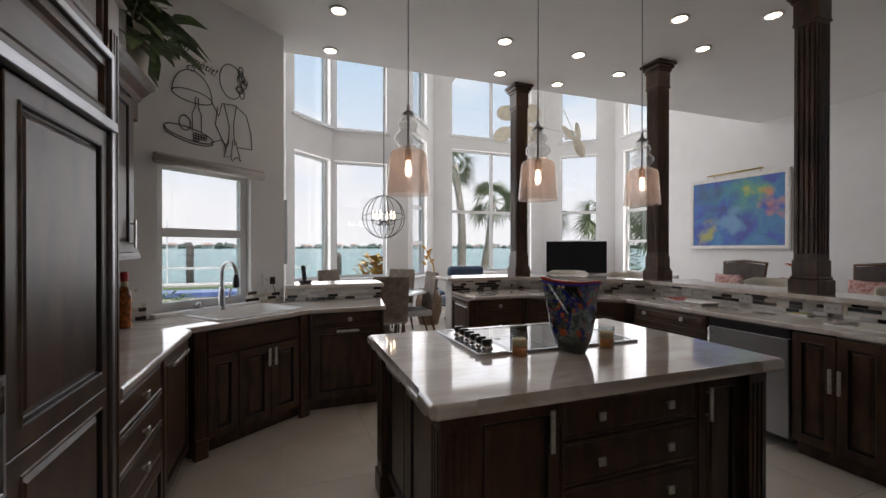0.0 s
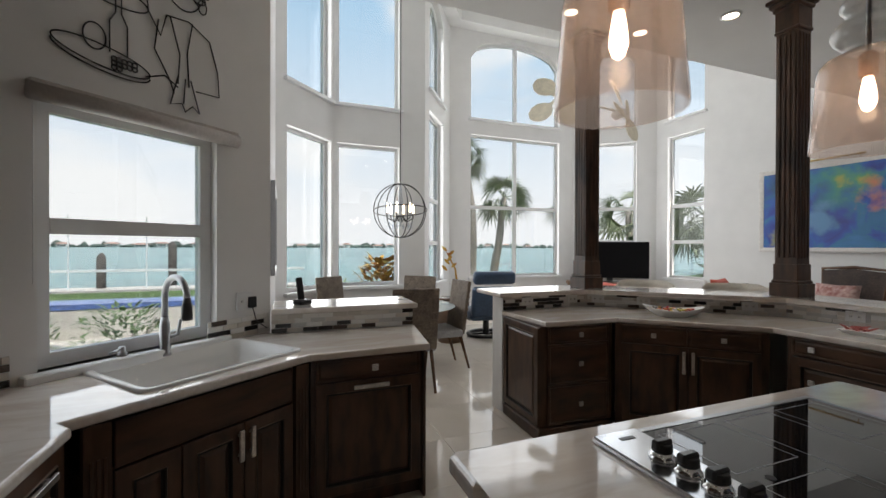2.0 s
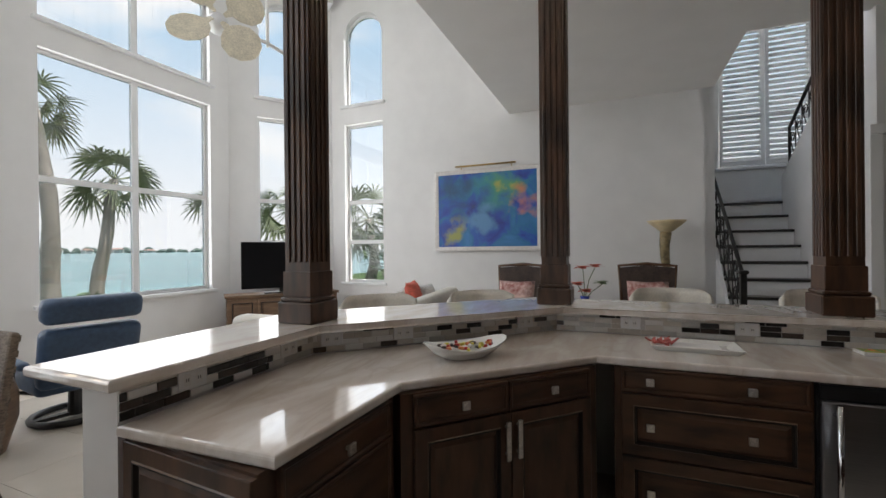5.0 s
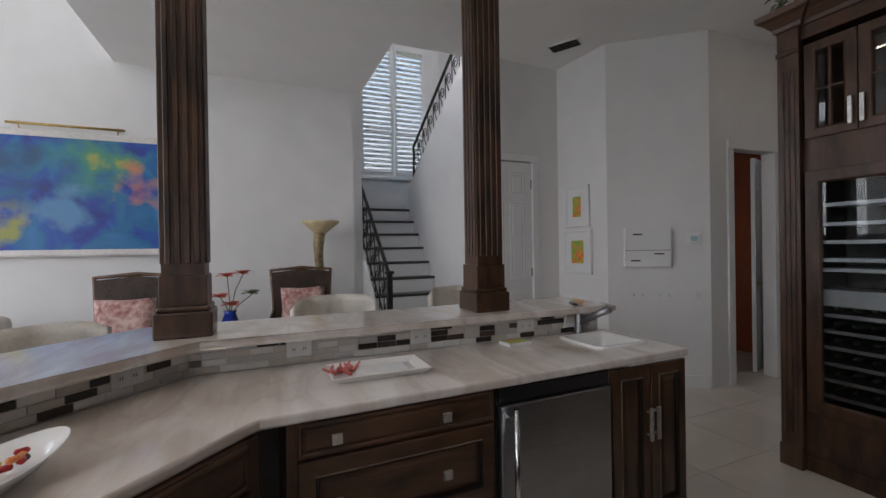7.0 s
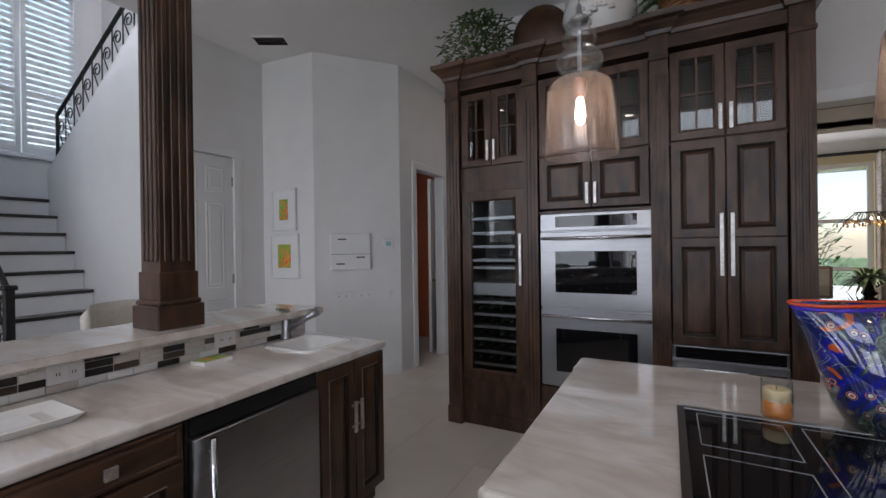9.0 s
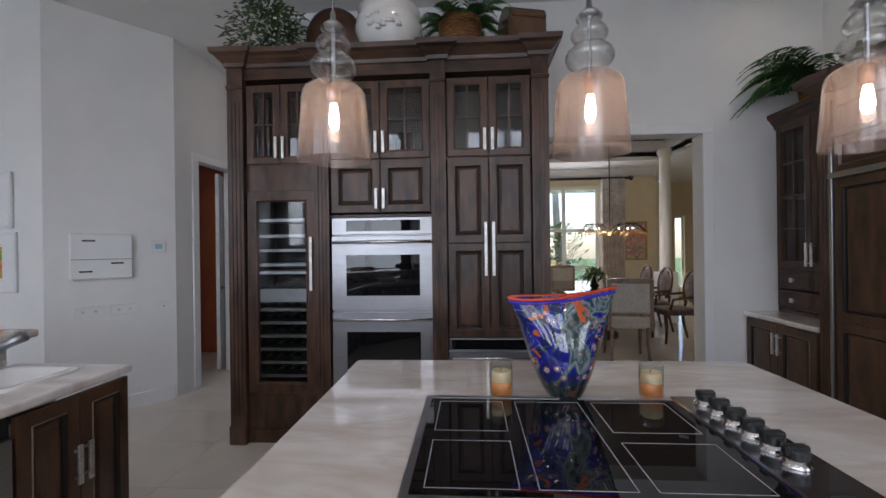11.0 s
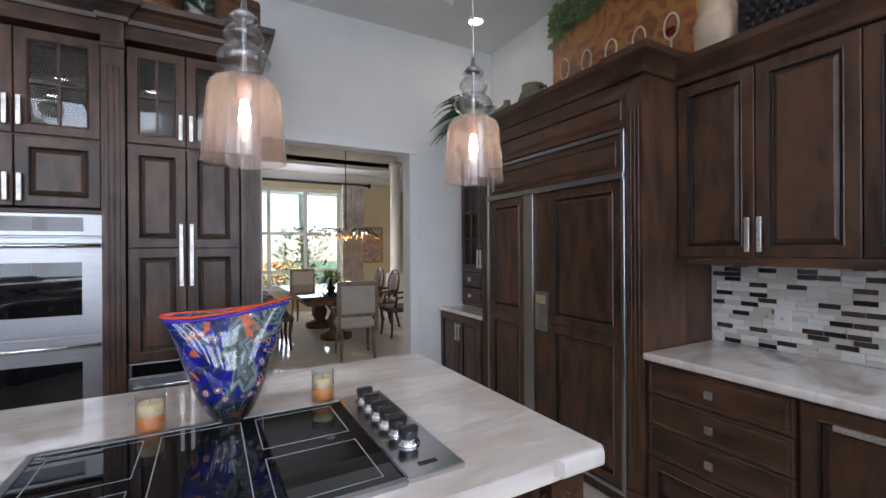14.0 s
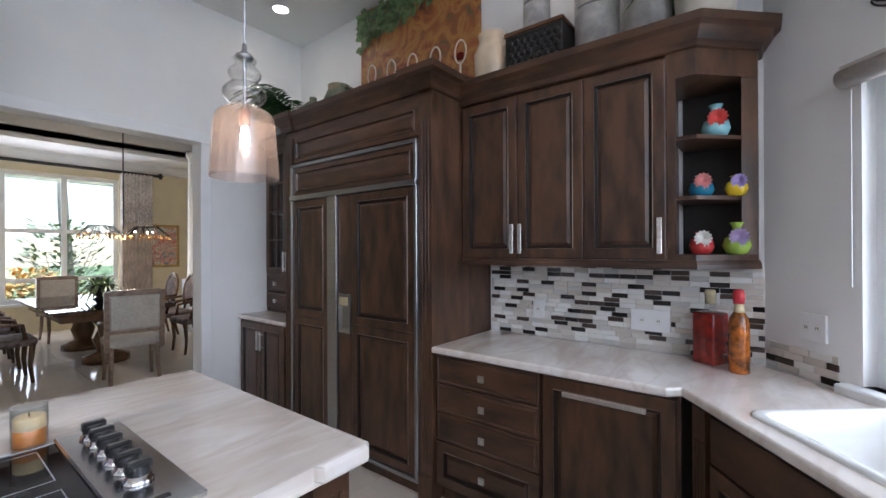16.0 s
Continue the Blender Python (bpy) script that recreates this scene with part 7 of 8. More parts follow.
# breakfast nook
e = thing("breakfast_table", pose(1.40, 6.62, 0), "round glass breakfast table on a wooden pedestal", "table")
part("tabletop", lathe(bmesh.new(), ((0.70, 0.735), (0.715, 0.742), (0.70, 0.75)), 40), mat("frosted_glass_top", (0.62, 0.72, 0.74), 0.05, spec=0.7), e, "", True)
part("pedestal", lathe(bmesh.new(), ((0.30, 0), (0.28, 0.05), (0.12, 0.12), (0.10, 0.5), (0.25, 0.735)), 20), M_WICK, e, "", True)


def nook_chair(x, y, rz):
    e = thing("woven_chair", pose(x, y, 0, 0, 0, rz), "grey-brown woven dining chair with tapered legs", "chair", "chairs round the breakfast table")
    for sx in (-1, 1):
        part("leg", tube(bmesh.new(), [(sx * 0.2, 0.24, 0), (sx * 0.19, 0.2, 0.42)], [0.014, 0.022], 8), M_MAH, e)
        part("leg", tube(bmesh.new(), [(sx * 0.2, -0.34, 0), (sx * 0.19, -0.22, 0.42)], [0.014, 0.022], 8), M_MAH, e)
    part("seat", B(-0.25, 0.25, -0.24, 0.26, 0.40, 0.49, bev=0.025, seg=2), mat("grey_seat", (0.36, 0.35, 0.35), 0.85, var=0.15, scale=40), e, "", True)
    bm = B(-0.245, 0.245, -0.02, 0.02, 0.0, 0.64, bev=0.015, seg=2)
    for i in range(16):
        for j in range(9):
            x0, z0 = -0.23 + j * 0.051, 0.02 + i * 0.038
            box(bm, x0, x0 + 0.046, -0.028 if (i + j) % 2 else -0.022, -0.018, z0, z0 + 0.033)
    bm.transform(Matrix.Translation((0, -0.24, 0.43)) @ Matrix.Rotation(radians(8), 4, "X"))
    part("backrest", bm, M_WICK, e, "woven backrest")


nook_chair(1.28, 5.82, 0), nook_chair(1.82, 6.36, 92), nook_chair(0.85, 7.28, -140), nook_chair(1.68, 7.02, 140)
e = thing("recliner", pose(3.24, 7.84, 0, 0, 0, -8), "blue leather recliner on a black ring base", "chair")
part("base_ring", tube(bmesh.new(), [(0.30 * math.cos(a * 0.3142), 0.30 * math.sin(a * 0.3142), 0.03) for a in range(20)], 0.028, 8, True), M_BLACK, e, "", True)
part("post", lathe(bmesh.new(), ((0.06, 0.02), (0.05, 0.3)), 12), M_BLACK, e)
part("spoke", B(-0.29, 0.29, -0.03, 0.03, 0.02, 0.05), M_BLACK, e)
part("seat", B(-0.34, 0.34, -0.26, 0.34, 0.28, 0.46, bev=0.06, seg=3), M_BLUE, e, "", True)
for z0, z1, y in ((0.36, 0.86, -0.28), (0.89, 1.10, -0.38)):
    bm = B(-0.35, 0.35, -0.08, 0.08, 0, z1 - z0, bev=0.06, seg=3)
    bm.transform(Matrix.Translation((0, y, z0)) @ Matrix.Rotation(radians(12), 4, "X"))
    part("backrest" if z0 < 0.5 else "headrest", bm, M_BLUE, e, "", True)
for sx in (-1, 1):
    part("armrest", B(min(sx * 0.35, sx * 0.43), max(sx * 0.35, sx * 0.43), -0.22, 0.26, 0.52, 0.59, bev=0.03, seg=2), M_BLUE, e, "", True)
    part("arm_support", tube(bmesh.new(), [(sx * 0.38, 0.1, 0.53), (sx * 0.38, 0.12, 0.30), (sx * 0.25, 0.05, 0.26)], 0.018, 8), M_BLACK, e, "", True)
e = thing("basket_table", pose(2.50, 7.62, 0), "tall brown woven barrel basket with a dark top", "basket")
part("barrel", lathe(bmesh.new(), ((0.18, 0), (0.25, 0.25), (0.25, 0.42), (0.18, 0.66)), 22), M_CONS, e, "", True)
part("top", lathe(bmesh.new(), ((0.19, 0.66), (0.20, 0.68), (0.18, 0.69)), 22), M_MAH, e, "", True)
e = thing("orange_glass_flower", pose(2.58, 7.66, 0.69), "tall orange glass flower stalk", "ornament")
part("stalk", tube(bmesh.new(), [(0.03, 0, 0), (0.06, 0, 0.2), (0.02, 0, 0.45), (-0.10, 0, 0.66)], [0.03, 0.018, 0.014, 0.01], 8), M_CROTON, e, "", True)
bm = bmesh.new()
for k in range(7):
    leaf_blade(bm, Vector((-0.12 + 0.04 * (k % 3), 0, 0.72 - 0.05 * k)), Vector((1 if k % 2 else -0.6, 0.3, 0.8)), Vector((0, 1, 0)), 0.13, 0.05, 0.1)
part("petals", bm, M_CROTON, e)


# ---- mosaic splashbacks ----
def tile_mat():
    m = mat("mosaic_tile", (0.5, 0.5, 0.5), 0.12)
    nt = m.node_tree
    oi, rp = nt.nodes.new("ShaderNodeObjectInfo"), nt.nodes.new("ShaderNodeValToRGB")
    rp.color_ramp.interpolation = "CONSTANT"
    e = rp.color_ramp.elements
    e[0].position, e[0].color = 0.0, (0.80, 0.78, 0.74, 1)
    e[1].position, e[1].color = 0.76, (0.022, 0.018, 0.016, 1)
    for p, c in ((0.16, (0.68, 0.63, 0.57, 1)), (0.34, (0.58, 0.57, 0.55, 1)), (0.50, (0.82, 0.81, 0.79, 1)), (0.64, (0.60, 0.55, 0.49, 1)), (0.90, (0.07, 0.05, 0.04, 1))):
        e.new(p).color = c
    nt.links.new(oi.outputs["Random"], rp.inputs[0])
    nt.links.new(rp.outputs[0], nt.nodes["Principled BSDF"].inputs["Base Color"])
    return m


M_TILE = tile_mat()
M_TGROUT = mat("mosaic_grout", (0.74, 0.72, 0.69), 0.8, var=0.08, scale=40)
TILE = {}


def tile_mesh(w, h):
    k = (round(w, 3), round(h, 4))
    if k not in TILE:
        bm = bmesh.new()
        rings_panel(bm, 0, w, 0, h, ((0, 0), (0, -0.005), (0.0015, -0.0065)))
        me = bpy.data.meshes.new("tile")
        bmesh.ops.recalc_face_normals(bm, faces=bm.faces)
        bm.to_mesh(me)
        bm.free()
        me.materials.append(M_TILE)
        TILE[k] = me
    return TILE[k]


def mosaic(name, p, q, z0, z1, rows, label, skip=(), seed=1, tw=0.098):
    """Running-bond strips of glass and stone tile on the wall from p to q, facing the right of the way."""
    d = Vector((q[0] - p[0], q[1] - p[1]))
    L = d.length
    e = thing(name, pose(p[0], p[1], z0, 0, 0, math.degrees(math.atan2(d.y, d.x))), label, "splashback", kind="structure")
    part("grout_bed", B(0, L, -0.004, -0.0005, 0, z1 - z0), M_TGROUT, e)
    r = random.Random(seed)
    h = (z1 - z0) / rows
    for i in range(rows):
        x = -r.choice((0.0, 0.25, 0.5, 0.75)) * tw
        while x < L - 0.004:
            a, b = max(x, 0.001), min(x + tw - 0.003, L - 0.001)
            x += tw
            if b - a < 0.012 or any(s0 - 0.02 < (a + b) / 2 < s1 + 0.02 and zz0 < (i + 0.5) * h < zz1 for s0, s1, zz0, zz1 in skip):
                continue
            t = new("tile", tile_mesh(b - a, h - 0.003))
            t.parent = e
            t.location = (a, -0.003, i * h + 0.0015)
    return e


def outlet(m, w=0.115, h=0.072, n=2, label="white double wall outlet plate"):
    e = thing("wall_outlet", m, label, "outlet", "wall outlets")
    part("plate", B(-w / 2, w / 2, -0.016, 0.0, -h / 2, h / 2, bev=0.002), M_TRIM, e)
    for k in range(n):
        cx = (k - (n - 1) / 2) * w * 0.42
        part("socket", B(cx - 0.014, cx + 0.014, -0.0175, -0.0159, -0.022, 0.022), M_PORC, e)
        bm = B(cx - 0.006, cx - 0.003, -0.0182, -0.0174, -0.006, 0.006)
        box(bm, cx + 0.003, cx + 0.006, -0.0182, -0.0174, -0.006, 0.006)
        part("slots", bm, M_BLACK, e)
    return e


mosaic("splashback_west", (-1.259, 1.93), (-1.259, 3.452), CT, 1.385, 17, "beige, white and black mosaic strip tile", seed=3, tw=0.088)
mosaic("splashback_sink_left", (-1.255, 3.46), (-1.0, 3.691), CT, 1.04, 4, "beige and black mosaic strip tile", seed=4)
mosaic("splashback_sink_right", (-0.38, 4.25), (-0.06, 4.54), CT, 1.04, 4, "beige and black mosaic strip tile", seed=5)
mosaic("splashback_ledge", (-0.04, 4.452), (0.92, 4.452), CT, 1.034, 4, "beige and black mosaic strip tile", seed=6)
mosaic("splashback_bar_end", (1.88, 4.825), (2.824, 4.840), CT, 1.039, 4, "beige and black mosaic strip tile", seed=7)
mosaic("splashback_bar_middle", (2.827, 4.839), (3.94, 3.727), CT, 1.039, 4, "beige and black mosaic strip tile", seed=8)
mosaic("splashback_bar", (3.941, 3.723), (3.926, 1.45), CT, 1.039, 4, "beige and black mosaic strip tile", seed=9)
for y in (3.27, 2.66, 2.0):
    outlet(pose(3.926 + (y - 1.45) * 0.0066, y, 0.985, 0, 0, -90.4))
u = Vector((3.94 - 2.827, 3.727 - 4.839)).normalized()
for s in (0.10, 0.50, 1.32):
    outlet(pose(2.827 + u.x * s, 4.839 + u.y * s, 0.985, 0, 0, -45))
outlet(pose(2.13, 4.829, 0.985, 0, 0, 1)), outlet(pose(2.64, 4.837, 0.985, 0, 0, 1))
outlet(pose(-1.25, 2.29, 1.09, 0, 0, 90), 0.075, 0.12, 1, "white single wall outlet plate")
outlet(pose(-1.25, 2.95, 1.08, 0, 0, 90), 0.20, 0.12, 2, "wide white wall outlet plate")
outlet(pose(-0.20, 4.405, 1.14, 0, 0, 42.3), 0.115, 0.115, 2)
outlet(pose(-1.07, 3.62, 1.14, 0, 0, 42.3), 0.115, 0.115, 2)
# pier fittings
pier = lambda s, z: Matrix.Translation((E2[0] + (E3[0] - E2[0]) * s / 0.959, E2[1] + (E3[1] - E2[1]) * s / 0.959, z)) @ pose(0, 0, 0, 0, 0, math.degrees(math.atan2(E3[1] - E2[1], E3[0] - E2[0])))
outlet(pier(0.29, 0.93), 0.2, 0.09, 2, "white wall switch plate"), outlet(pier(0.54, 0.93), 0.2, 0.09, 2, "white wall switch plate"), outlet(pier(0.85, 0.93), 0.07, 0.09, 1, "white wall switch plate")
e = thing("alarm_panel", pier(0.16, 1.22), "white wall-mounted alarm panel box", "panel")
part("box", B(0, 0.44, -0.05, 0, 0, 0.40, bev=0.008), M_TRIM, e)
part("drawer_line", B(0.005, 0.435, -0.053, -0.049, 0.17, 0.176), mat("shadow_gap", (0.25, 0.25, 0.25), 0.6), e)
for a, z in ((0.08, 0.33), (0.06, 0.06), (0.28, 0.13)):
    part("label_mark", B(a, a + 0.09, -0.0515, -0.0499, z, z + 0.014), M_BLACK, e)
e = thing("thermostat", pier(0.75, 1.45), "small white thermostat with a pale screen", "thermostat")
part("case", B(0, 0.12, -0.025, 0, 0, 0.11, bev=0.006), M_TRIM, e)
part("screen", B(0.03, 0.09, -0.027, -0.0249, 0.03, 0.08), mat("pale_screen", (0.35, 0.55, 0.6), 0.2), e)
art1 = art_mat("bright_print", [(0.35, (0.75, 0.12, 0.05)), (0.45, (0.8, 0.4, 0.05)), (0.52, (0.15, 0.4, 0.06)), (0.6, (0.3, 0.5, 0.1)), (0.68, (0.7, 0.15, 0.1))], 9)
for z0, h, w in ((1.13, 0.50, 0.42), (1.66, 0.47, 0.36)):
    picture("flower_print", pose(5.85 if w > 0.4 else 5.82, 0.115, z0, 0, 0, 180 + 4.8), w, h, art1, M_TRIM, "small bright flower print in a white frame", 0.09, 0.03, 0.02)
# ceiling vent and detector
e = thing("ceiling_vent", pose(5.40, 0.45, CEIL, 0, 0, 30), "dark slatted ceiling air vent", "vent")
part("frame", B(-0.17, 0.17, -0.09, 0.09, -0.012, -0.001), M_CEIL, e)
for k in range(6):
    part("slat", B(-0.15, 0.15, -0.075 + k * 0.026, -0.062 + k * 0.026, -0.018, -0.012), M_IRON, e)
solo("smoke_detector", lathe(bmesh.new(), ((0.06, 0), (0.06, -0.02), (0.045, -0.035)), 20), M_TRIM, "round white smoke detector on the ceiling", "detector", pose(-0.35, 0.25, CEIL - 0.001), smooth=True)
# bathroom beyond the hall door
solo("ceiling_bath", B(4.80, 6.0, -2.5, -0.75, 2.7, 2.75), M_CEIL, "white bathroom ceiling", "ceiling", kind="structure")
e = thing("bath_vanity", pose(5.7, -1.6, 0, 0, 0, -90), "cream bathroom vanity with a pale top", "cabinet")
part("body", B(-0.6, 0.6, 0, 0.25, 0, 0.82), M_CREAM, e)
part("top", B(-0.62, 0.62, -0.02, 0.26, 0.82, 0.86), M_STONE, e)
solo("wall_bath_back", B(6.0, 6.1, -2.6, 0.1, 0, 2.7), bath, "terracotta painted bathroom wall", "wall", kind="structure")

# ---- sink wall: roller shade, wire drawing, words ----
SW = pose(SK[0], SK[1], 0, 0, 0, math.degrees(math.atan2(PA[1] - SK[1], PA[0] - SK[0])))
e = thing("roller_shade", SW @ pose(0.40, 0, 2.075), "rolled-up pale grey roller shade over the sink window", "shade")
M_SHD = mat("grey_shade_cloth", (0.50, 0.46, 0.43), 0.7, var=0.08, scale=60)
bm = tube(bmesh.new(), [(0, -0.035, 0.045), (0.96, -0.035, 0.045)], 0.038, 14)
part("roll", bm, M_SHD, e, "", True)
part("cassette", B(0, 0.96, -0.05, -0.002, 0.07, 0.095, bev=0.004), M_SHD, e)
part("cord", tube(bmesh.new(), [(0.02, -0.02, 0), (0.02, -0.02, -0.75)], 0.0025, 5), M_TRIM, e)
# a line drawing in wire: dome, bottle, tray and a jacket, as plain shapes
e = thing("wire_wall_drawing", SW @ pose(0, -0.006, 0), "black wire line drawing of a served tray", "wall art")


def wire(pts, nm="line", closed=False):
    part(nm, tube(bmesh.new(), [(x, 0, z) for x, z in pts], 0.0036, 5, closed), M_IRON, e)


def oval(cx, cz, rx, rz, a0=0, a1=360, n=28, tilt=0.0):
    out = []
    for i in range(n + 1):
        a = radians(a0 + (a1 - a0) * i / n)
        x, z = rx * math.cos(a), rz * math.sin(a)
        out.append((cx + x * math.cos(tilt) - z * math.sin(tilt), cz + x * math.sin(tilt) + z * math.cos(tilt)))
    return out


wire(oval(0.705, 2.68, 0.165, 0.21, 0, 180), "dome")
wire(oval(0.705, 2.68, 0.165, 0.05), "dome_rim", False)
wire(oval(0.69, 2.905, 0.03, 0.02), "dome_knob")
wire(oval(0.68, 2.37, 0.20, 0.05, tilt=-0.12), "tray")
wire(oval(0.68, 2.355, 0.20, 0.055, 180, 360, tilt=-0.12), "tray_edge")
wire([(0.70, 2.40), (0.70, 2.55), (0.725, 2.60), (0.725, 2.68), (0.75, 2.68), (0.75, 2.60), (0.775, 2.55), (0.775, 2.40)], "bottle")
wire(oval(0.64, 2.45, 0.045, 0.06), "fruit")
for k in range(12):
    wire(oval(0.72 + 0.022 * (k % 5), 2.375 - 0.02 * (k // 5), 0.012, 0.012, n=10), "grape")
wire([(0.92, 2.66), (0.90, 2.50), (0.98, 2.36), (1.0, 2.30)], "jacket_edge")
wire([(0.96, 2.70), (1.08, 2.72), (1.20, 2.66), (1.25, 2.50), (1.26, 2.36), (1.12, 2.35)], "jacket_side")
wire([(0.98, 2.70), (1.03, 2.52), (1.02, 2.36)], "lapel")
wire([(1.10, 2.72), (1.07, 2.54), (1.08, 2.36)], "lapel")
wire([(1.02, 2.40), (0.98, 2.24), (1.04, 2.26), (1.06, 2.22), (1.10, 2.26), (1.14, 2.23), (1.09, 2.40)], "napkin")
wire([(1.05, 2.26), (1.06, 2.40)], "napkin_fold")
wire([(0.86, 2.70), (0.93, 2.58), (0.96, 2.70)], "sleeve")
wire([(0.86, 2.34), (0.95, 2.38), (1.02, 2.34)], "cuff")
wire(oval(1.05, 2.92, 0.11, 0.15, 40, 330), "round_outline")
rr = random.Random(8)
for k in range(9):
    wire(oval(1.16 + rr.uniform(-0.03, 0.04), 2.93 + rr.uniform(-0.12, 0.13), rr.uniform(0.02, 0.04), rr.uniform(0.02, 0.04), n=12), "curl")
for txt, s, z, rz in (("Bon", 0.52, 3.06, 0.0), ("appétit!", 0.62, 2.97, 0.0)):
    cu = bpy.data.curves.new("lettering", "FONT")
    cu.body, cu.size, cu.extrude, cu.shear = txt, 0.095, 0.001, 0.3
    ob = new("lettering", cu)
    bpy.context.view_layer.update()
    me = bpy.data.meshes.new_from_object(ob)
    bpy.data.objects.remove(ob)
    me.materials.append(M_IRON)
    me.transform(Matrix.Translation((s, 0.002, z)) @ Matrix.Rotation(radians(90), 4, "X") @ Matrix.Rotation(radians(-11), 4, "Z"))
    t = new("lettering", me)
    t.parent = e
# framed mirror in the nook
e = thing("wall_mirror", pose(-0.048, 4.62, 1.28, 0, 0, 90), "narrow silver-framed wall mirror", "mirror")
part("frame", rings_panel(bmesh.new(), 0, 0.86, 0, 0.66, ((0, 0), (0, -0.03), (0.04, -0.03), (0.045, -0.015)), fill=False), M_STEEL, e)
part("mirror_glass", B(0.04, 0.82, -0.016, -0.001, 0.04, 0.62), M_CHROME, e)
# ledge: cordless phone and plug
e = thing("cordless_phone", pose(0.16, 4.62, 1.075, 0, 0, 30), "black cordless phone standing in its cradle", "phone")
part("cradle", B(-0.05, 0.05, -0.05, 0.05, 0, 0.035, bev=0.01), M_BLACK, e)
bm = B(-0.022, 0.022, -0.014, 0.014, 0, 0.17, bev=0.006)
bm.transform(Matrix.Translation((0, 0.01, 0.02)) @ Matrix.Rotation(radians(-12), 4, "X"))
part("handset", bm, M_BLACK, e)
e = thing("plug_adapter", SW @ pose(1.47, -0.015, 1.13), "black plug-in adapter on the wall outlet", "adapter")
part("case", B(-0.025, 0.025, -0.03, 0, -0.035, 0.035, bev=0.004), M_BLACK, e)
part("cable", tube(bmesh.new(), [(0, -0.02, -0.035), (0.02, -0.03, -0.12), (0.1, -0.03, -0.18)], 0.003, 5), M_BLACK, e)

# ---- worktop things ----
M_RED = mat("red_preserve", (0.20, 0.012, 0.008), 0.06, var=0.5, scale=30, spec=0.7)
M_AMB = mat("amber_preserve", (0.32, 0.09, 0.010), 0.06, var=0.8, scale=30, spec=0.7)
M_WAX = mat("red_wax", (0.45, 0.03, 0.04), 0.4)
M_CORK = mat("pale_stopper", (0.6, 0.5, 0.3), 0.6, var=0.2, scale=30)
e = thing("red_bottle", pose(-1.14, 3.24, CT, 0, 0, 60), "square glass bottle filled with red preserve", "bottle")
part("glass", B(-0.056, 0.056, -0.056, 0.056, 0, 0.25, bev=0.012, seg=2), M_RED, e, "", True)
part("neck", lathe(bmesh.new(), ((0.034, 0.248), (0.024, 0.268), (0.024, 0.33), (0.028, 0.335)), 14), M_CLEAR, e, "", True)
part("stopper", lathe(bmesh.new(), ((0.023, 0.29), (0.023, 0.352), (0.02, 0.358)), 12), M_CORK, e, "", True)
e = thing("amber_bottle", pose(-1.03, 3.36, CT, 0, 0, 40), "tall glass bottle of amber preserve with red wax", "bottle")
part("glass", lathe(bmesh.new(), ((0.036, 0), (0.041, 0.006), (0.041, 0.22), (0.034, 0.25), (0.022, 0.272)), 20), M_AMB, e, "", True)
part("neck", lathe(bmesh.new(), ((0.022, 0.270), (0.019, 0.29), (0.019, 0.33)), 14), M_CORK, e, "", True)
part("wax_cap", lathe(bmesh.new(), ((0.022, 0.31), (0.024, 0.35), (0.02, 0.37), (0.008, 0.375)), 14), M_WAX, e, "red wax cap", True)
# candy bowl
e = thing("candy_bowl", pose(3.04, 4.05, CT, 0, 0, -44), "white oval porcelain bowl of wrapped candy", "bowl")
bm = bmesh.new()
rings = []
for r0, z in ((0.09, 0.0), (0.10, 0.004), (0.15, 0.035), (0.20, 0.075), (0.195, 0.076), (0.14, 0.04), (0.05, 0.02)):
    rings.append([bm.verts.new((r0 * 1.15 * math.cos(a * 0.1963), r0 * 0.62 * math.sin(a * 0.1963), z + (0.018 * math.cos(a * 0.3927) if z > 0.07 else 0))) for a in range(32)])
for a, b in zip(rings, rings[1:]):
    for i in range(32):
        bm.faces.new((a[i], a[(i + 1) % 32], b[(i + 1) % 32], b[i]))
bm.faces.new(rings[0][::-1])
bm.faces.new(rings[-1])
part("bowl", bm, M_PORC, e, "", True)
cand = [mat("candy_wrap", c, 0.3) for c in ((0.5, 0.03, 0.03), (0.7, 0.6, 0.1), (0.75, 0.72, 0.7), (0.05, 0.03, 0.03), (0.75, 0.25, 0.08))]
for k in range(44):
    a, q = rr.uniform(0, 6.28), rr.random() ** 0.5 * 0.13
    bm = B(-0.014, 0.014, -0.008, 0.008, -0.007, 0.007, bev=0.004)
    bm.transform(Matrix.Translation((q * 1.15 * math.cos(a), q * 0.55 * math.sin(a), 0.058 + rr.uniform(-0.012, 0.014))) @ Matrix.Rotation(rr.uniform(0, 3), 4, "Z") @ Matrix.Rotation(rr.uniform(-0.6, 0.6), 4, "X"))
    part("candy", bm, cand[k % 5], e)
# serving tray with coral tongs
e = thing("serving_tray", pose(3.62, 2.97, CT, 0, 0, -91), "white rectangular porcelain tray with coral ornaments", "tray")
part("tray", rings_panel(bmesh.new(), -0.21, 0.21, -0.12, 0.12, ((0.03, 0.0), (0.0, -0.028), (0.006, -0.03), (0.05, -0.012), (0.06, -0.012))), M_PORC, e).rotation_euler = (radians(-90), 0, 0)
part("card", B(-0.10, 0.12, -0.06, 0.06, 0.0125, 0.02), M_TRIM, e, "white card")
bm = bmesh.new()
for k in range(16):
    p = Vector((-0.15 + rr.uniform(-0.05, 0.05), rr.uniform(-0.05, 0.05), 0.02))
    tube(bm, [p, p + Vector((rr.uniform(-0.05, 0.05), rr.uniform(-0.05, 0.05), rr.uniform(0.01, 0.03)))], [0.008, 0.004], 5)
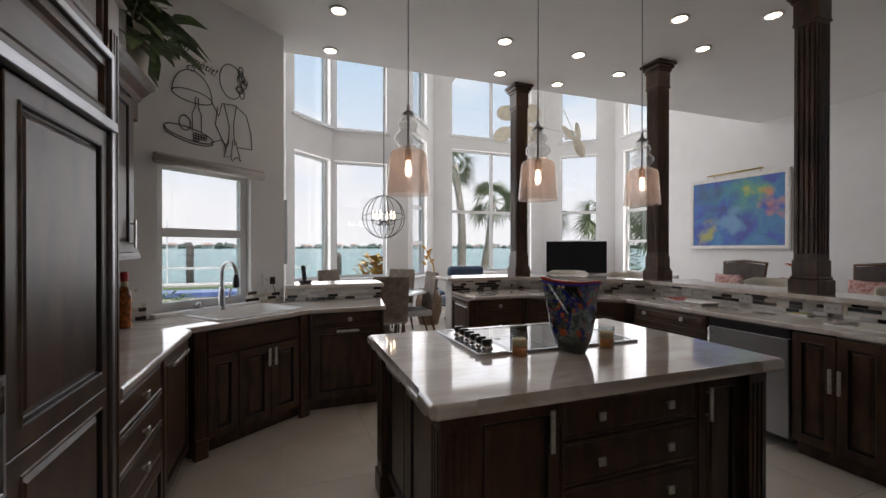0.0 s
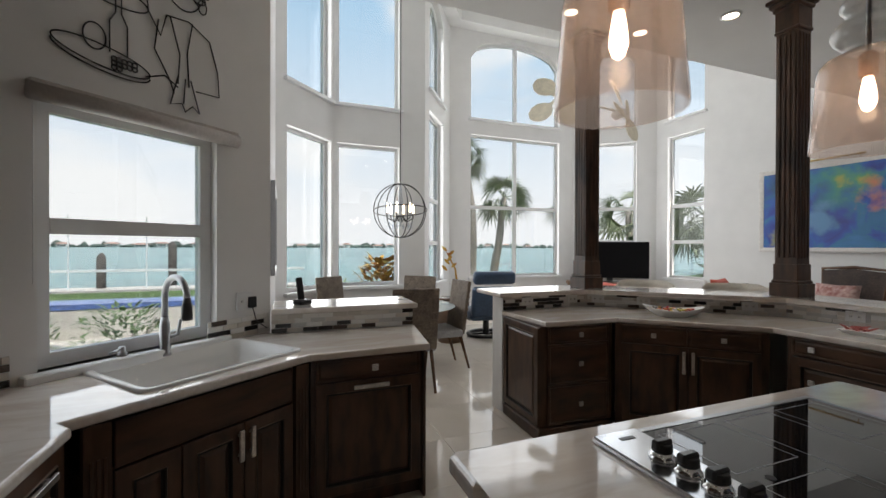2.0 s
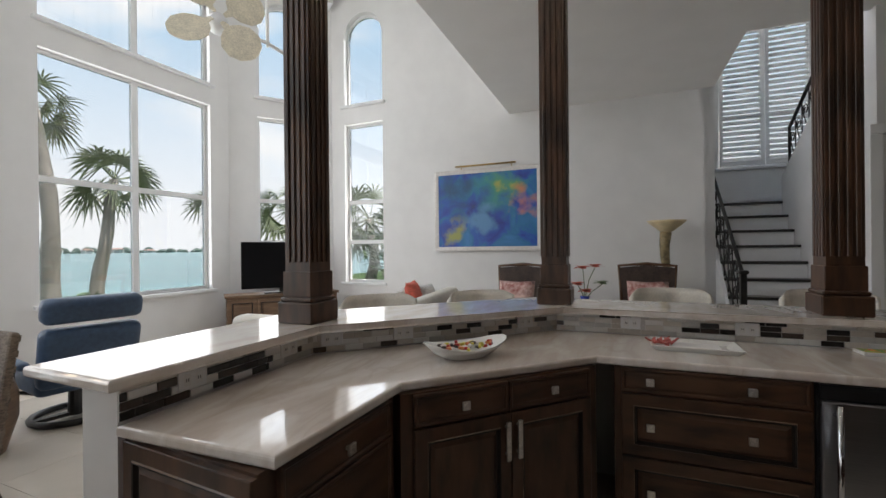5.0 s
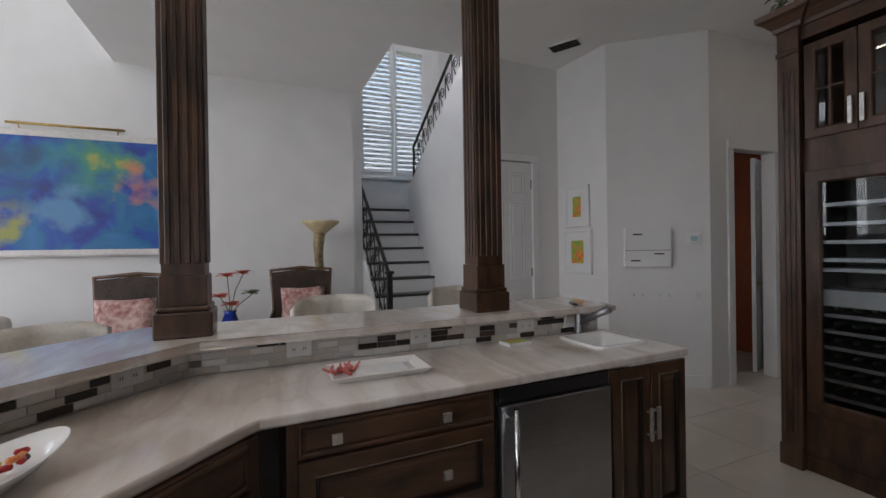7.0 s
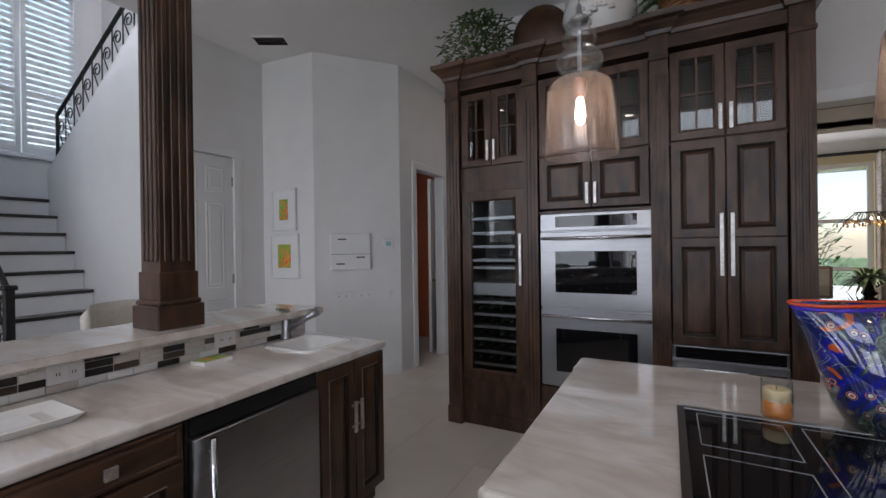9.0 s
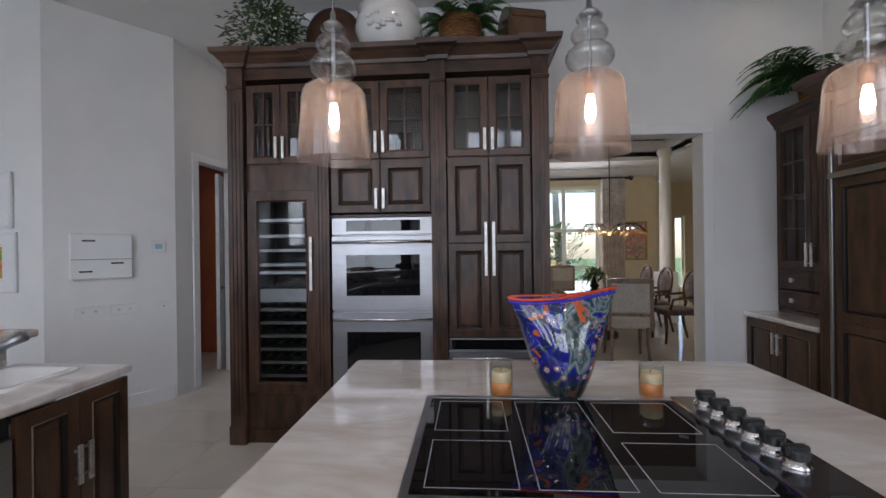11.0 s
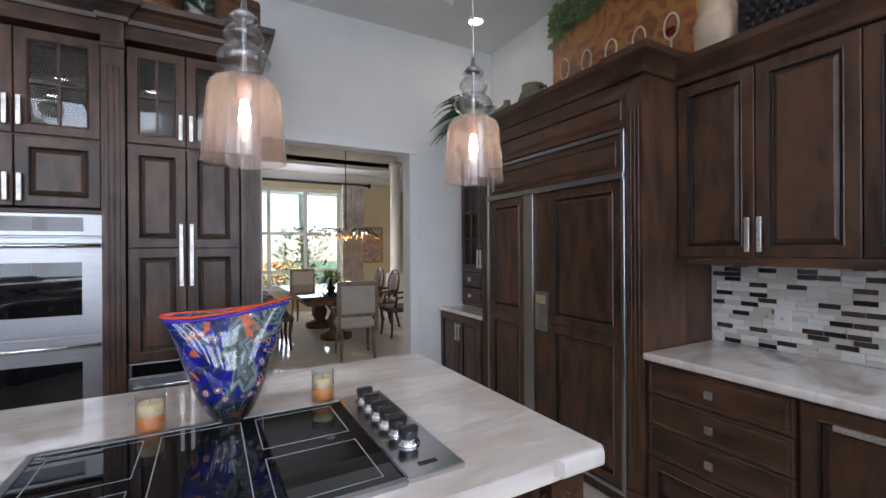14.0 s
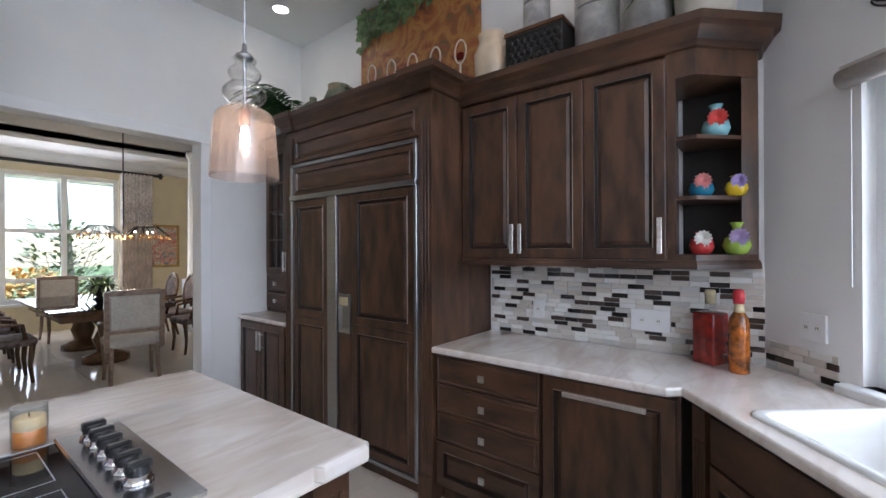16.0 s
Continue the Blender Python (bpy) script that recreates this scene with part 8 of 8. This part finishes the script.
part("coral", bm, mat("coral_ornament", (0.60, 0.15, 0.13), 0.6, var=0.2, scale=40), e, "pink coral ornament")
e = thing("coaster_stack", pose(3.80, 2.15, CT, 0, 0, -86), "small stack of picture coasters", "coaster")
part("stack", B(-0.075, 0.075, -0.05, 0.05, 0, 0.018, bev=0.002), M_PORC, e)
part("top_print", B(-0.065, 0.065, -0.042, 0.042, 0.0182, 0.019), art1, e)

# ---- corner shelf vases ----
def bud_vase(x, y, z, s, body, flower, tall, label):
    e = thing("bud_vase", pose(x, y, z), label, "vase", "small vases on the corner shelf")
    prof = [(0.03, 0), (0.045, 0.01), (0.058, 0.04), (0.05, 0.075), (0.02, 0.095)]
    prof += [(0.018, 0.125), (0.03, 0.15)] if tall else [(0.024, 0.105), (0.034, 0.115)]
    part("vase", lathe(bmesh.new(), [(a * s, b * s) for a, b in prof], 22), mat("glazed_vase", body, 0.12, var=0.15, scale=10), e, "", True)
    bm = bmesh.new()
    c = Vector((0.045 * s, 0.012, 0.085 * s))
    for ring in range(3):
        for k in range(13):
            a = k * 0.4833 + ring * 0.24
            d = Vector((0.25 + 0.3 * ring, math.cos(a), math.sin(a)))
            leaf_blade(bm, c, d, Vector((1, 0, 0)), (0.043 - 0.012 * ring) * s, 0.030 * s, 0.1)
    part("flower", bm, mat("petal", flower, 0.6, var=0.25, scale=30), e, "ceramic flower")


SHX = -1.10
bud_vase(SHX, 3.27, 1.998, 1.05, (0.25, 0.50, 0.55), (0.62, 0.06, 0.05), True, "pale blue bud vase with a red flower")
bud_vase(SHX, 3.21, 1.718, 0.95, (0.03, 0.22, 0.36), (0.70, 0.25, 0.24), False, "teal bud vase with a pink flower")
bud_vase(SHX, 3.35, 1.718, 0.80, (0.65, 0.45, 0.02), (0.30, 0.22, 0.45), False, "yellow bud vase with a violet flower")
bud_vase(SHX, 3.21, 1.445, 0.95, (0.55, 0.05, 0.05), (0.80, 0.78, 0.72), False, "red bud vase with a white daisy")
bud_vase(SHX, 3.35, 1.445, 1.0, (0.25, 0.36, 0.05), (0.30, 0.22, 0.38), True, "green bud vase with a violet flower")


# ---- things on top of the cabinets ----
def foliage(name, m, n, w, h, label, material, pot=None, size=0.09, seed=1, droop=0.4, potr=0.16, poth=0.2):
    e = thing(name, m, label, "plant")
    if pot:
        part("pot", lathe(bmesh.new(), ((potr * 0.7, 0), (potr * 0.85, poth * 0.1), (potr, poth), (potr * 0.9, poth), (potr * 0.8, poth * 0.8)), 20), pot, e, "", True)
    r = random.Random(seed)
    bm = bmesh.new()
    for k in range(10):
        a = r.uniform(0, 6.28)
        tube(bm, [(0, 0, poth * 0.6), (w * 0.2 * math.cos(a), w * 0.2 * math.sin(a), poth + h * 0.5), (w * 0.42 * math.cos(a), w * 0.42 * math.sin(a), poth + h * r.uniform(0.2, 0.8))], 0.004, 4)
    part("stems", bm, M_BARK, e)
    bm = bmesh.new()
    for k in range(n):
        a, q, z = r.uniform(0, 6.28), r.random() ** 0.6, r.uniform(0, 1)
        rad = w * 0.5 * q * math.sin(math.pi * min(0.95, 0.2 + 0.7 * z))
        d = Vector((math.cos(a) + r.uniform(-0.7, 0.7), math.sin(a) + r.uniform(-0.7, 0.7), r.uniform(-0.4, 0.9)))
        leaf_blade(bm, Vector((rad * math.cos(a), rad * math.sin(a), poth * 0.7 + z * h)), d, Vector((0.2, 0.1, 1)), size * r.uniform(0.6, 1.3), size * 0.45, droop)
    part("leaves", bm, material, e)
    return e


TT = 2.944
M_IVY = mat("ivy_leaf", (0.10, 0.17, 0.045), 0.5, var=0.6, scale=20)
M_FERN = mat("fern_leaf", (0.05, 0.15, 0.03), 0.5, var=0.4, scale=25)
M_BASK = mat("honey_wicker", (0.22, 0.10, 0.035), 0.6, var=0.5, scale=60, bump=0.8)
foliage("ivy_plant", pose(3.30, 0.0, TT), 950, 0.72, 0.44, "variegated ivy plant on top of the cabinet", M_IVY, M_BASK, 0.055, 2, potr=0.12, poth=0.10)


def fern(name, m, label, fronds, reach, potr, poth, seed, lift=0.9, toward=None):
    """Arching fronds, each a thin rib with paired leaflets, out of a woven basket."""
    e = thing(name, m, label, "plant")
    r = random.Random(seed)
    bm = lathe(bmesh.new(), ((potr * 0.75, 0), (potr * 0.82, 0.004), (potr, poth), (potr * 0.93, poth), (potr * 0.86, poth - 0.05)), 24)
    pot = part("basket", bm, M_BASK, e, "honey brown woven basket", True)
    for k in range(int(poth / 0.022)):
        z = 0.012 + k * 0.022
        rad = potr * (0.82 + 0.18 * z / poth) + 0.002
        part("weave", tube(bmesh.new(), [((rad + 0.003 * (i % 2)) * math.cos(i * math.pi / 16), (rad + 0.003 * (i % 2)) * math.sin(i * math.pi / 16), z) for i in range(32)], 0.008, 5, True), M_BASK, pot)
    ribs, leaves = bmesh.new(), bmesh.new()
    for k in range(fronds):
        a = r.uniform(0, 6.283) if toward is None or k % 2 else toward + r.uniform(-0.9, 0.9)
        L, up = reach * r.uniform(0.65, 1.1), lift * r.uniform(0.35, 1.25)
        out = Vector((math.cos(a), math.sin(a), 0))
        side = Vector((-out.y, out.x, 0))
        pts = [Vector((0, 0, poth * 0.85)) + out * (potr * 0.4 + L * u) + Vector((0, 0, L * (up * u - (0.75 + 0.35 * up) * u * u))) for u in (q / 9 for q in range(10))]
        tube(ribs, pts, 0.003, 3)
        for q in range(1, 10):
            d = (pts[q] - pts[q - 1]).normalized()
            w = reach * 0.20 * math.sin(math.pi * min(0.96, 0.22 + 0.078 * q))
            for sg in (-1, 1):
                for half in (0.0, 0.5):
                    leaf_blade(leaves, pts[q - 1].lerp(pts[q], half), side * sg + d * 0.45 + Vector((0, 0, 0.15)), Vector((0, 0, 1)), w * r.uniform(0.8, 1.15), w * 0.30, 0.25, 2)
    part("ribs", ribs, M_FERN, e)
    part("fronds", leaves, M_FERN, e, "green fern fronds")
    return e


fern("fern_plant", pose(1.75, 0.0, TT), "green fern in a honey wicker basket", 34, 0.36, 0.165, 0.30, 4, 1.1)
bm = lathe(bmesh.new(), ((0.02, 0.0), (0.2, 0.012), (0.235, 0.03), (0.228, 0.034), (0.19, 0.02), (0.0, 0.015)), 36)
bm.transform(Matrix.Translation((0, 0, 0.235)) @ Matrix.Rotation(radians(82), 4, "X"))
solo("bronze_platter", bm, mat("bronze_platter", (0.07, 0.03, 0.015), 0.35, 0.3, var=0.4, scale=8), "round dark bronze platter leaning on the cabinet top", "platter", pose(2.78, -0.02, TT), smooth=True)
e = thing("white_urn", pose(2.32, -0.02, TT), "large white urn with raised flower relief", "urn")
part("body", lathe(bmesh.new(), ((0.13, 0), (0.2, 0.08), (0.27, 0.24), (0.26, 0.32), (0.22, 0.37), (0.25, 0.40), (0.23, 0.40)), 30), M_PORC, e, "", True)
bm = bmesh.new()
for k in range(14):
    a = rr.uniform(-0.5, 0.5)
    lathe(bm, ((0.025, -0.012), (0.015, 0.012), (0.002, 0.016)), 8, 0.262 * math.sin(a), 0.262 * math.cos(a), rr.uniform(0.16, 0.30))
part("relief", bm, M_PORC, e, "", True)
e = thing("wooden_chest", pose(1.27, 0.0, TT, 0, 0, 14), "small dark wooden chest with a domed lid", "box")
part("body", B(-0.15, 0.15, -0.13, 0.13, 0, 0.25, bev=0.006), M_MAH, e)
bm = bmesh.new()
prism(bm, [(0.13 * math.cos(radians(a)), 0.11 * math.sin(radians(a))) for a in range(0, 181, 15)], -0.15, 0.15)
bm.transform(Matrix.Translation((0, 0, 0.25)) @ Matrix.Rotation(radians(90), 4, "Z") @ Matrix.Rotation(radians(90), 4, "X"))
part("lid", bm, M_MAH, e)
FT = 2.531
fern("hutch_fern", pose(-1.0, -0.08, 2.529), "trailing green fern on the hutch", 46, 0.52, 0.13, 0.20, 6, 1.25, -0.3)
M_POT = mat("green_glazed_pot", (0.14, 0.22, 0.16), 0.25, var=0.4, scale=12, col2=(0.28, 0.20, 0.12))
e = thing("stoneware_jug", pose(-0.86, 0.76, FT), "green glazed stoneware jug on the fridge cabinet", "jug")
part("body", lathe(bmesh.new(), ((0.07, 0), (0.11, 0.06), (0.12, 0.14), (0.085, 0.22), (0.09, 0.25), (0.075, 0.25)), 22), M_POT, e, "", True)
part("handle", tube(bmesh.new(), [(0.0, 0.08, 0.22), (0.0, 0.15, 0.2), (0.0, 0.15, 0.14), (0.0, 0.11, 0.12)], 0.011, 8), M_POT, e, "", True)
e = thing("stoneware_bottle", pose(-0.80, 0.50, FT), "pale stoneware bottle with a green neck", "bottle")
part("body", lathe(bmesh.new(), ((0.08, 0), (0.10, 0.05), (0.09, 0.12), (0.03, 0.17), (0.03, 0.2)), 20), M_POT, e, "", True)
# painted wooden panel with wine glasses
wine = art_mat("rust_panel", [(0.32, (0.10, 0.04, 0.02)), (0.42, (0.32, 0.10, 0.03)), (0.5, (0.40, 0.20, 0.05)), (0.57, (0.30, 0.09, 0.03)), (0.68, (0.12, 0.10, 0.04))], 5, 1, 8)
e = thing("wine_painting", pose(-1.245, 0.62, 2.445, 0, 0, 90), "rust painted wooden panel with grape leaves and glasses", "picture")
part("panel", B(0, 1.24, -0.03, 0, 0, 1.12), wine, e)
bm = bmesh.new()
for k in range(230):
    x = rr.random() ** 1.5 * 1.0
    leaf_blade(bm, Vector((x + 0.02, -0.032, 1.10 - rr.random() * (0.30 - 0.2 * x))), Vector((rr.uniform(-1, 1), -0.2, rr.uniform(-1, 0.6))), Vector((0, -1, 0)), 0.075, 0.06, 0.1)
part("grape_leaves", bm, M_LEAF, e, "green grape leaves")
M_PALE = mat("pale_glass_paint", (0.62, 0.55, 0.45), 0.5, var=0.2, scale=20)
for k in range(5):
    x = 0.14 + k * 0.235
    z = 0.54 - 0.018 * k
    g = part("painted_glass", tube(bmesh.new(), [(x + 0.05 * math.cos(a * 0.3142), -0.034, z + 0.085 * math.sin(a * 0.3142)) for a in range(20)], 0.007, 5, True), M_PALE, e)
    part("glass_stem", B(x - 0.006, x + 0.006, -0.038, -0.03, z - 0.22, z - 0.085), M_PALE, g)
bm = B(1.05, 1.11, -0.036, -0.031, 0.41, 0.46, bev=0.01)
part("wine_fill", bm, M_RED, e)
UT = 2.501
e = thing("stoneware_crock", pose(-1.0, 2.10, UT), "cream and grey dipped stoneware pitcher", "jug")
part("body", lathe(bmesh.new(), ((0.09, 0), (0.112, 0.04), (0.118, 0.19), (0.082, 0.275), (0.092, 0.315), (0.078, 0.315)), 22), mat("cream_stoneware", (0.60, 0.47, 0.33), 0.3, var=0.2, scale=6), e, "", True)
part("handle", tube(bmesh.new(), [(0, 0.085, 0.28), (0, 0.145, 0.25), (0, 0.115, 0.15)], 0.012, 8), M_CORK, e, "", True)
e = thing("metal_box", pose(-1.0, 2.42, UT, 0, 0, 90), "dark embossed metal storage box", "box")
part("body", B(-0.175, 0.175, -0.10, 0.10, 0, 0.215, bev=0.005), M_IRON, e)
part("lid", B(-0.18, 0.18, -0.105, 0.105, 0.216, 0.24, bev=0.004), M_MAH, e)
bm = bmesh.new()
for i in range(5):
    for j in range(8):
        lathe(bm, ((0.02, 0), (0.014, 0.006), (0.002, 0.008)), 8, -0.14 + j * 0.04 + (i % 2) * 0.02, 0.03 + i * 0.035, 0)
bm.transform(Matrix.Translation((0, -0.10, 0)) @ Matrix.Rotation(radians(90), 4, "X"))
tagged(part("scale_relief", bm, M_IRON, e), kind="stuff")
M_TIN = mat("weathered_tin", (0.48, 0.46, 0.43), 0.5, 0.3, var=0.3, scale=14)
for k, (y, rad, h, z) in enumerate(((2.74, 0.115, 0.42, 0), (2.99, 0.11, 0.36, 0), (2.39, 0.078, 0.28, 0.241))):
    e = thing("tin_canister", pose(-1.02, y, UT + z), "weathered grey tin canister with faded lettering", "canister", "canisters on the wall cabinet")
    part("body", lathe(bmesh.new(), ((rad, 0), (rad, h), (rad * 0.96, h + 0.01), (rad * 0.96, h + 0.03)), 26), M_TIN, e, "", True)
    part("label_bar", tube(bmesh.new(), [((rad + 0.001) * math.cos(radians(a)), (rad + 0.001) * math.sin(radians(a)), h * 0.6) for a in range(-35, 36, 10)], 0.005, 5), mat("faded_ink", (0.2, 0.2, 0.2), 0.6), e)
foliage("hanging_plant", pose(-0.99, 3.24, UT), 120, 0.56, 0.34, "broad-leaved plant in a cream pot on the cabinet", M_LEAF, mat("cream_pot", (0.55, 0.50, 0.42), 0.4, var=0.1, scale=8), 0.24, 9, 0.5, potr=0.14, poth=0.36)

# ---- baseboards ----
for nm, p, q in (("baseboard_east", PG, (7.58, 2.15)), ("baseboard_bay", PE, PF), ("baseboard_bay_east", PF, PG), ("baseboard_nook", PC, PD), ("baseboard_pier", E2, E3), ("baseboard_nook_west", (-0.05, 4.9), PB)):
    d = Vector((q[0] - p[0], q[1] - p[1]))
    solo(nm, B(0.02, d.length - 0.02, -0.016, -0.001, 0.0, 0.13, bev=0.004), M_TRIM, "white painted baseboard", "baseboard", pose(p[0], p[1], 0, 0, 0, math.degrees(math.atan2(d.y, d.x))), kind="structure")

# ---- floor tiles, laid last ----
P = 0.61
fl = bpy.data.objects["floor"]
tbm = B(0.0015, P - 0.0015, 0.0015, P - 0.0015, -0.01, 0.0)
tme = bpy.data.meshes.new("floor_tile")
tbm.to_mesh(tme)
tbm.free()
tme.materials.append(M_FLOOR)
for i in range(14):
    for j in range(15):
        x, y = -1.25 + i * P, -0.36 + j * P
        if (x < -0.7 and y > 3.3) or (y > 7.5 and x < 2.0):
            continue
        t = new("floor_tile", tme)
        t.parent = fl
        t.location = (x, y, 0)
rest = bmesh.new()
for i in range(-7, 19):
    for j in range(-15, 15):
        x, y = -1.25 + i * P, -0.36 + j * P
        if (0 <= i < 14 and j >= 0) or x > 9 or (i < 0 and j >= 0):
            continue
        box(rest, x + 0.0015, x + P - 0.0015, y + 0.0015, y + P - 0.0015, -0.01, 0.0)
tagged(link("floor_tiles", rest, M_FLOOR), "polished cream floor tiles of the far rooms", kind="stuff").parent = fl
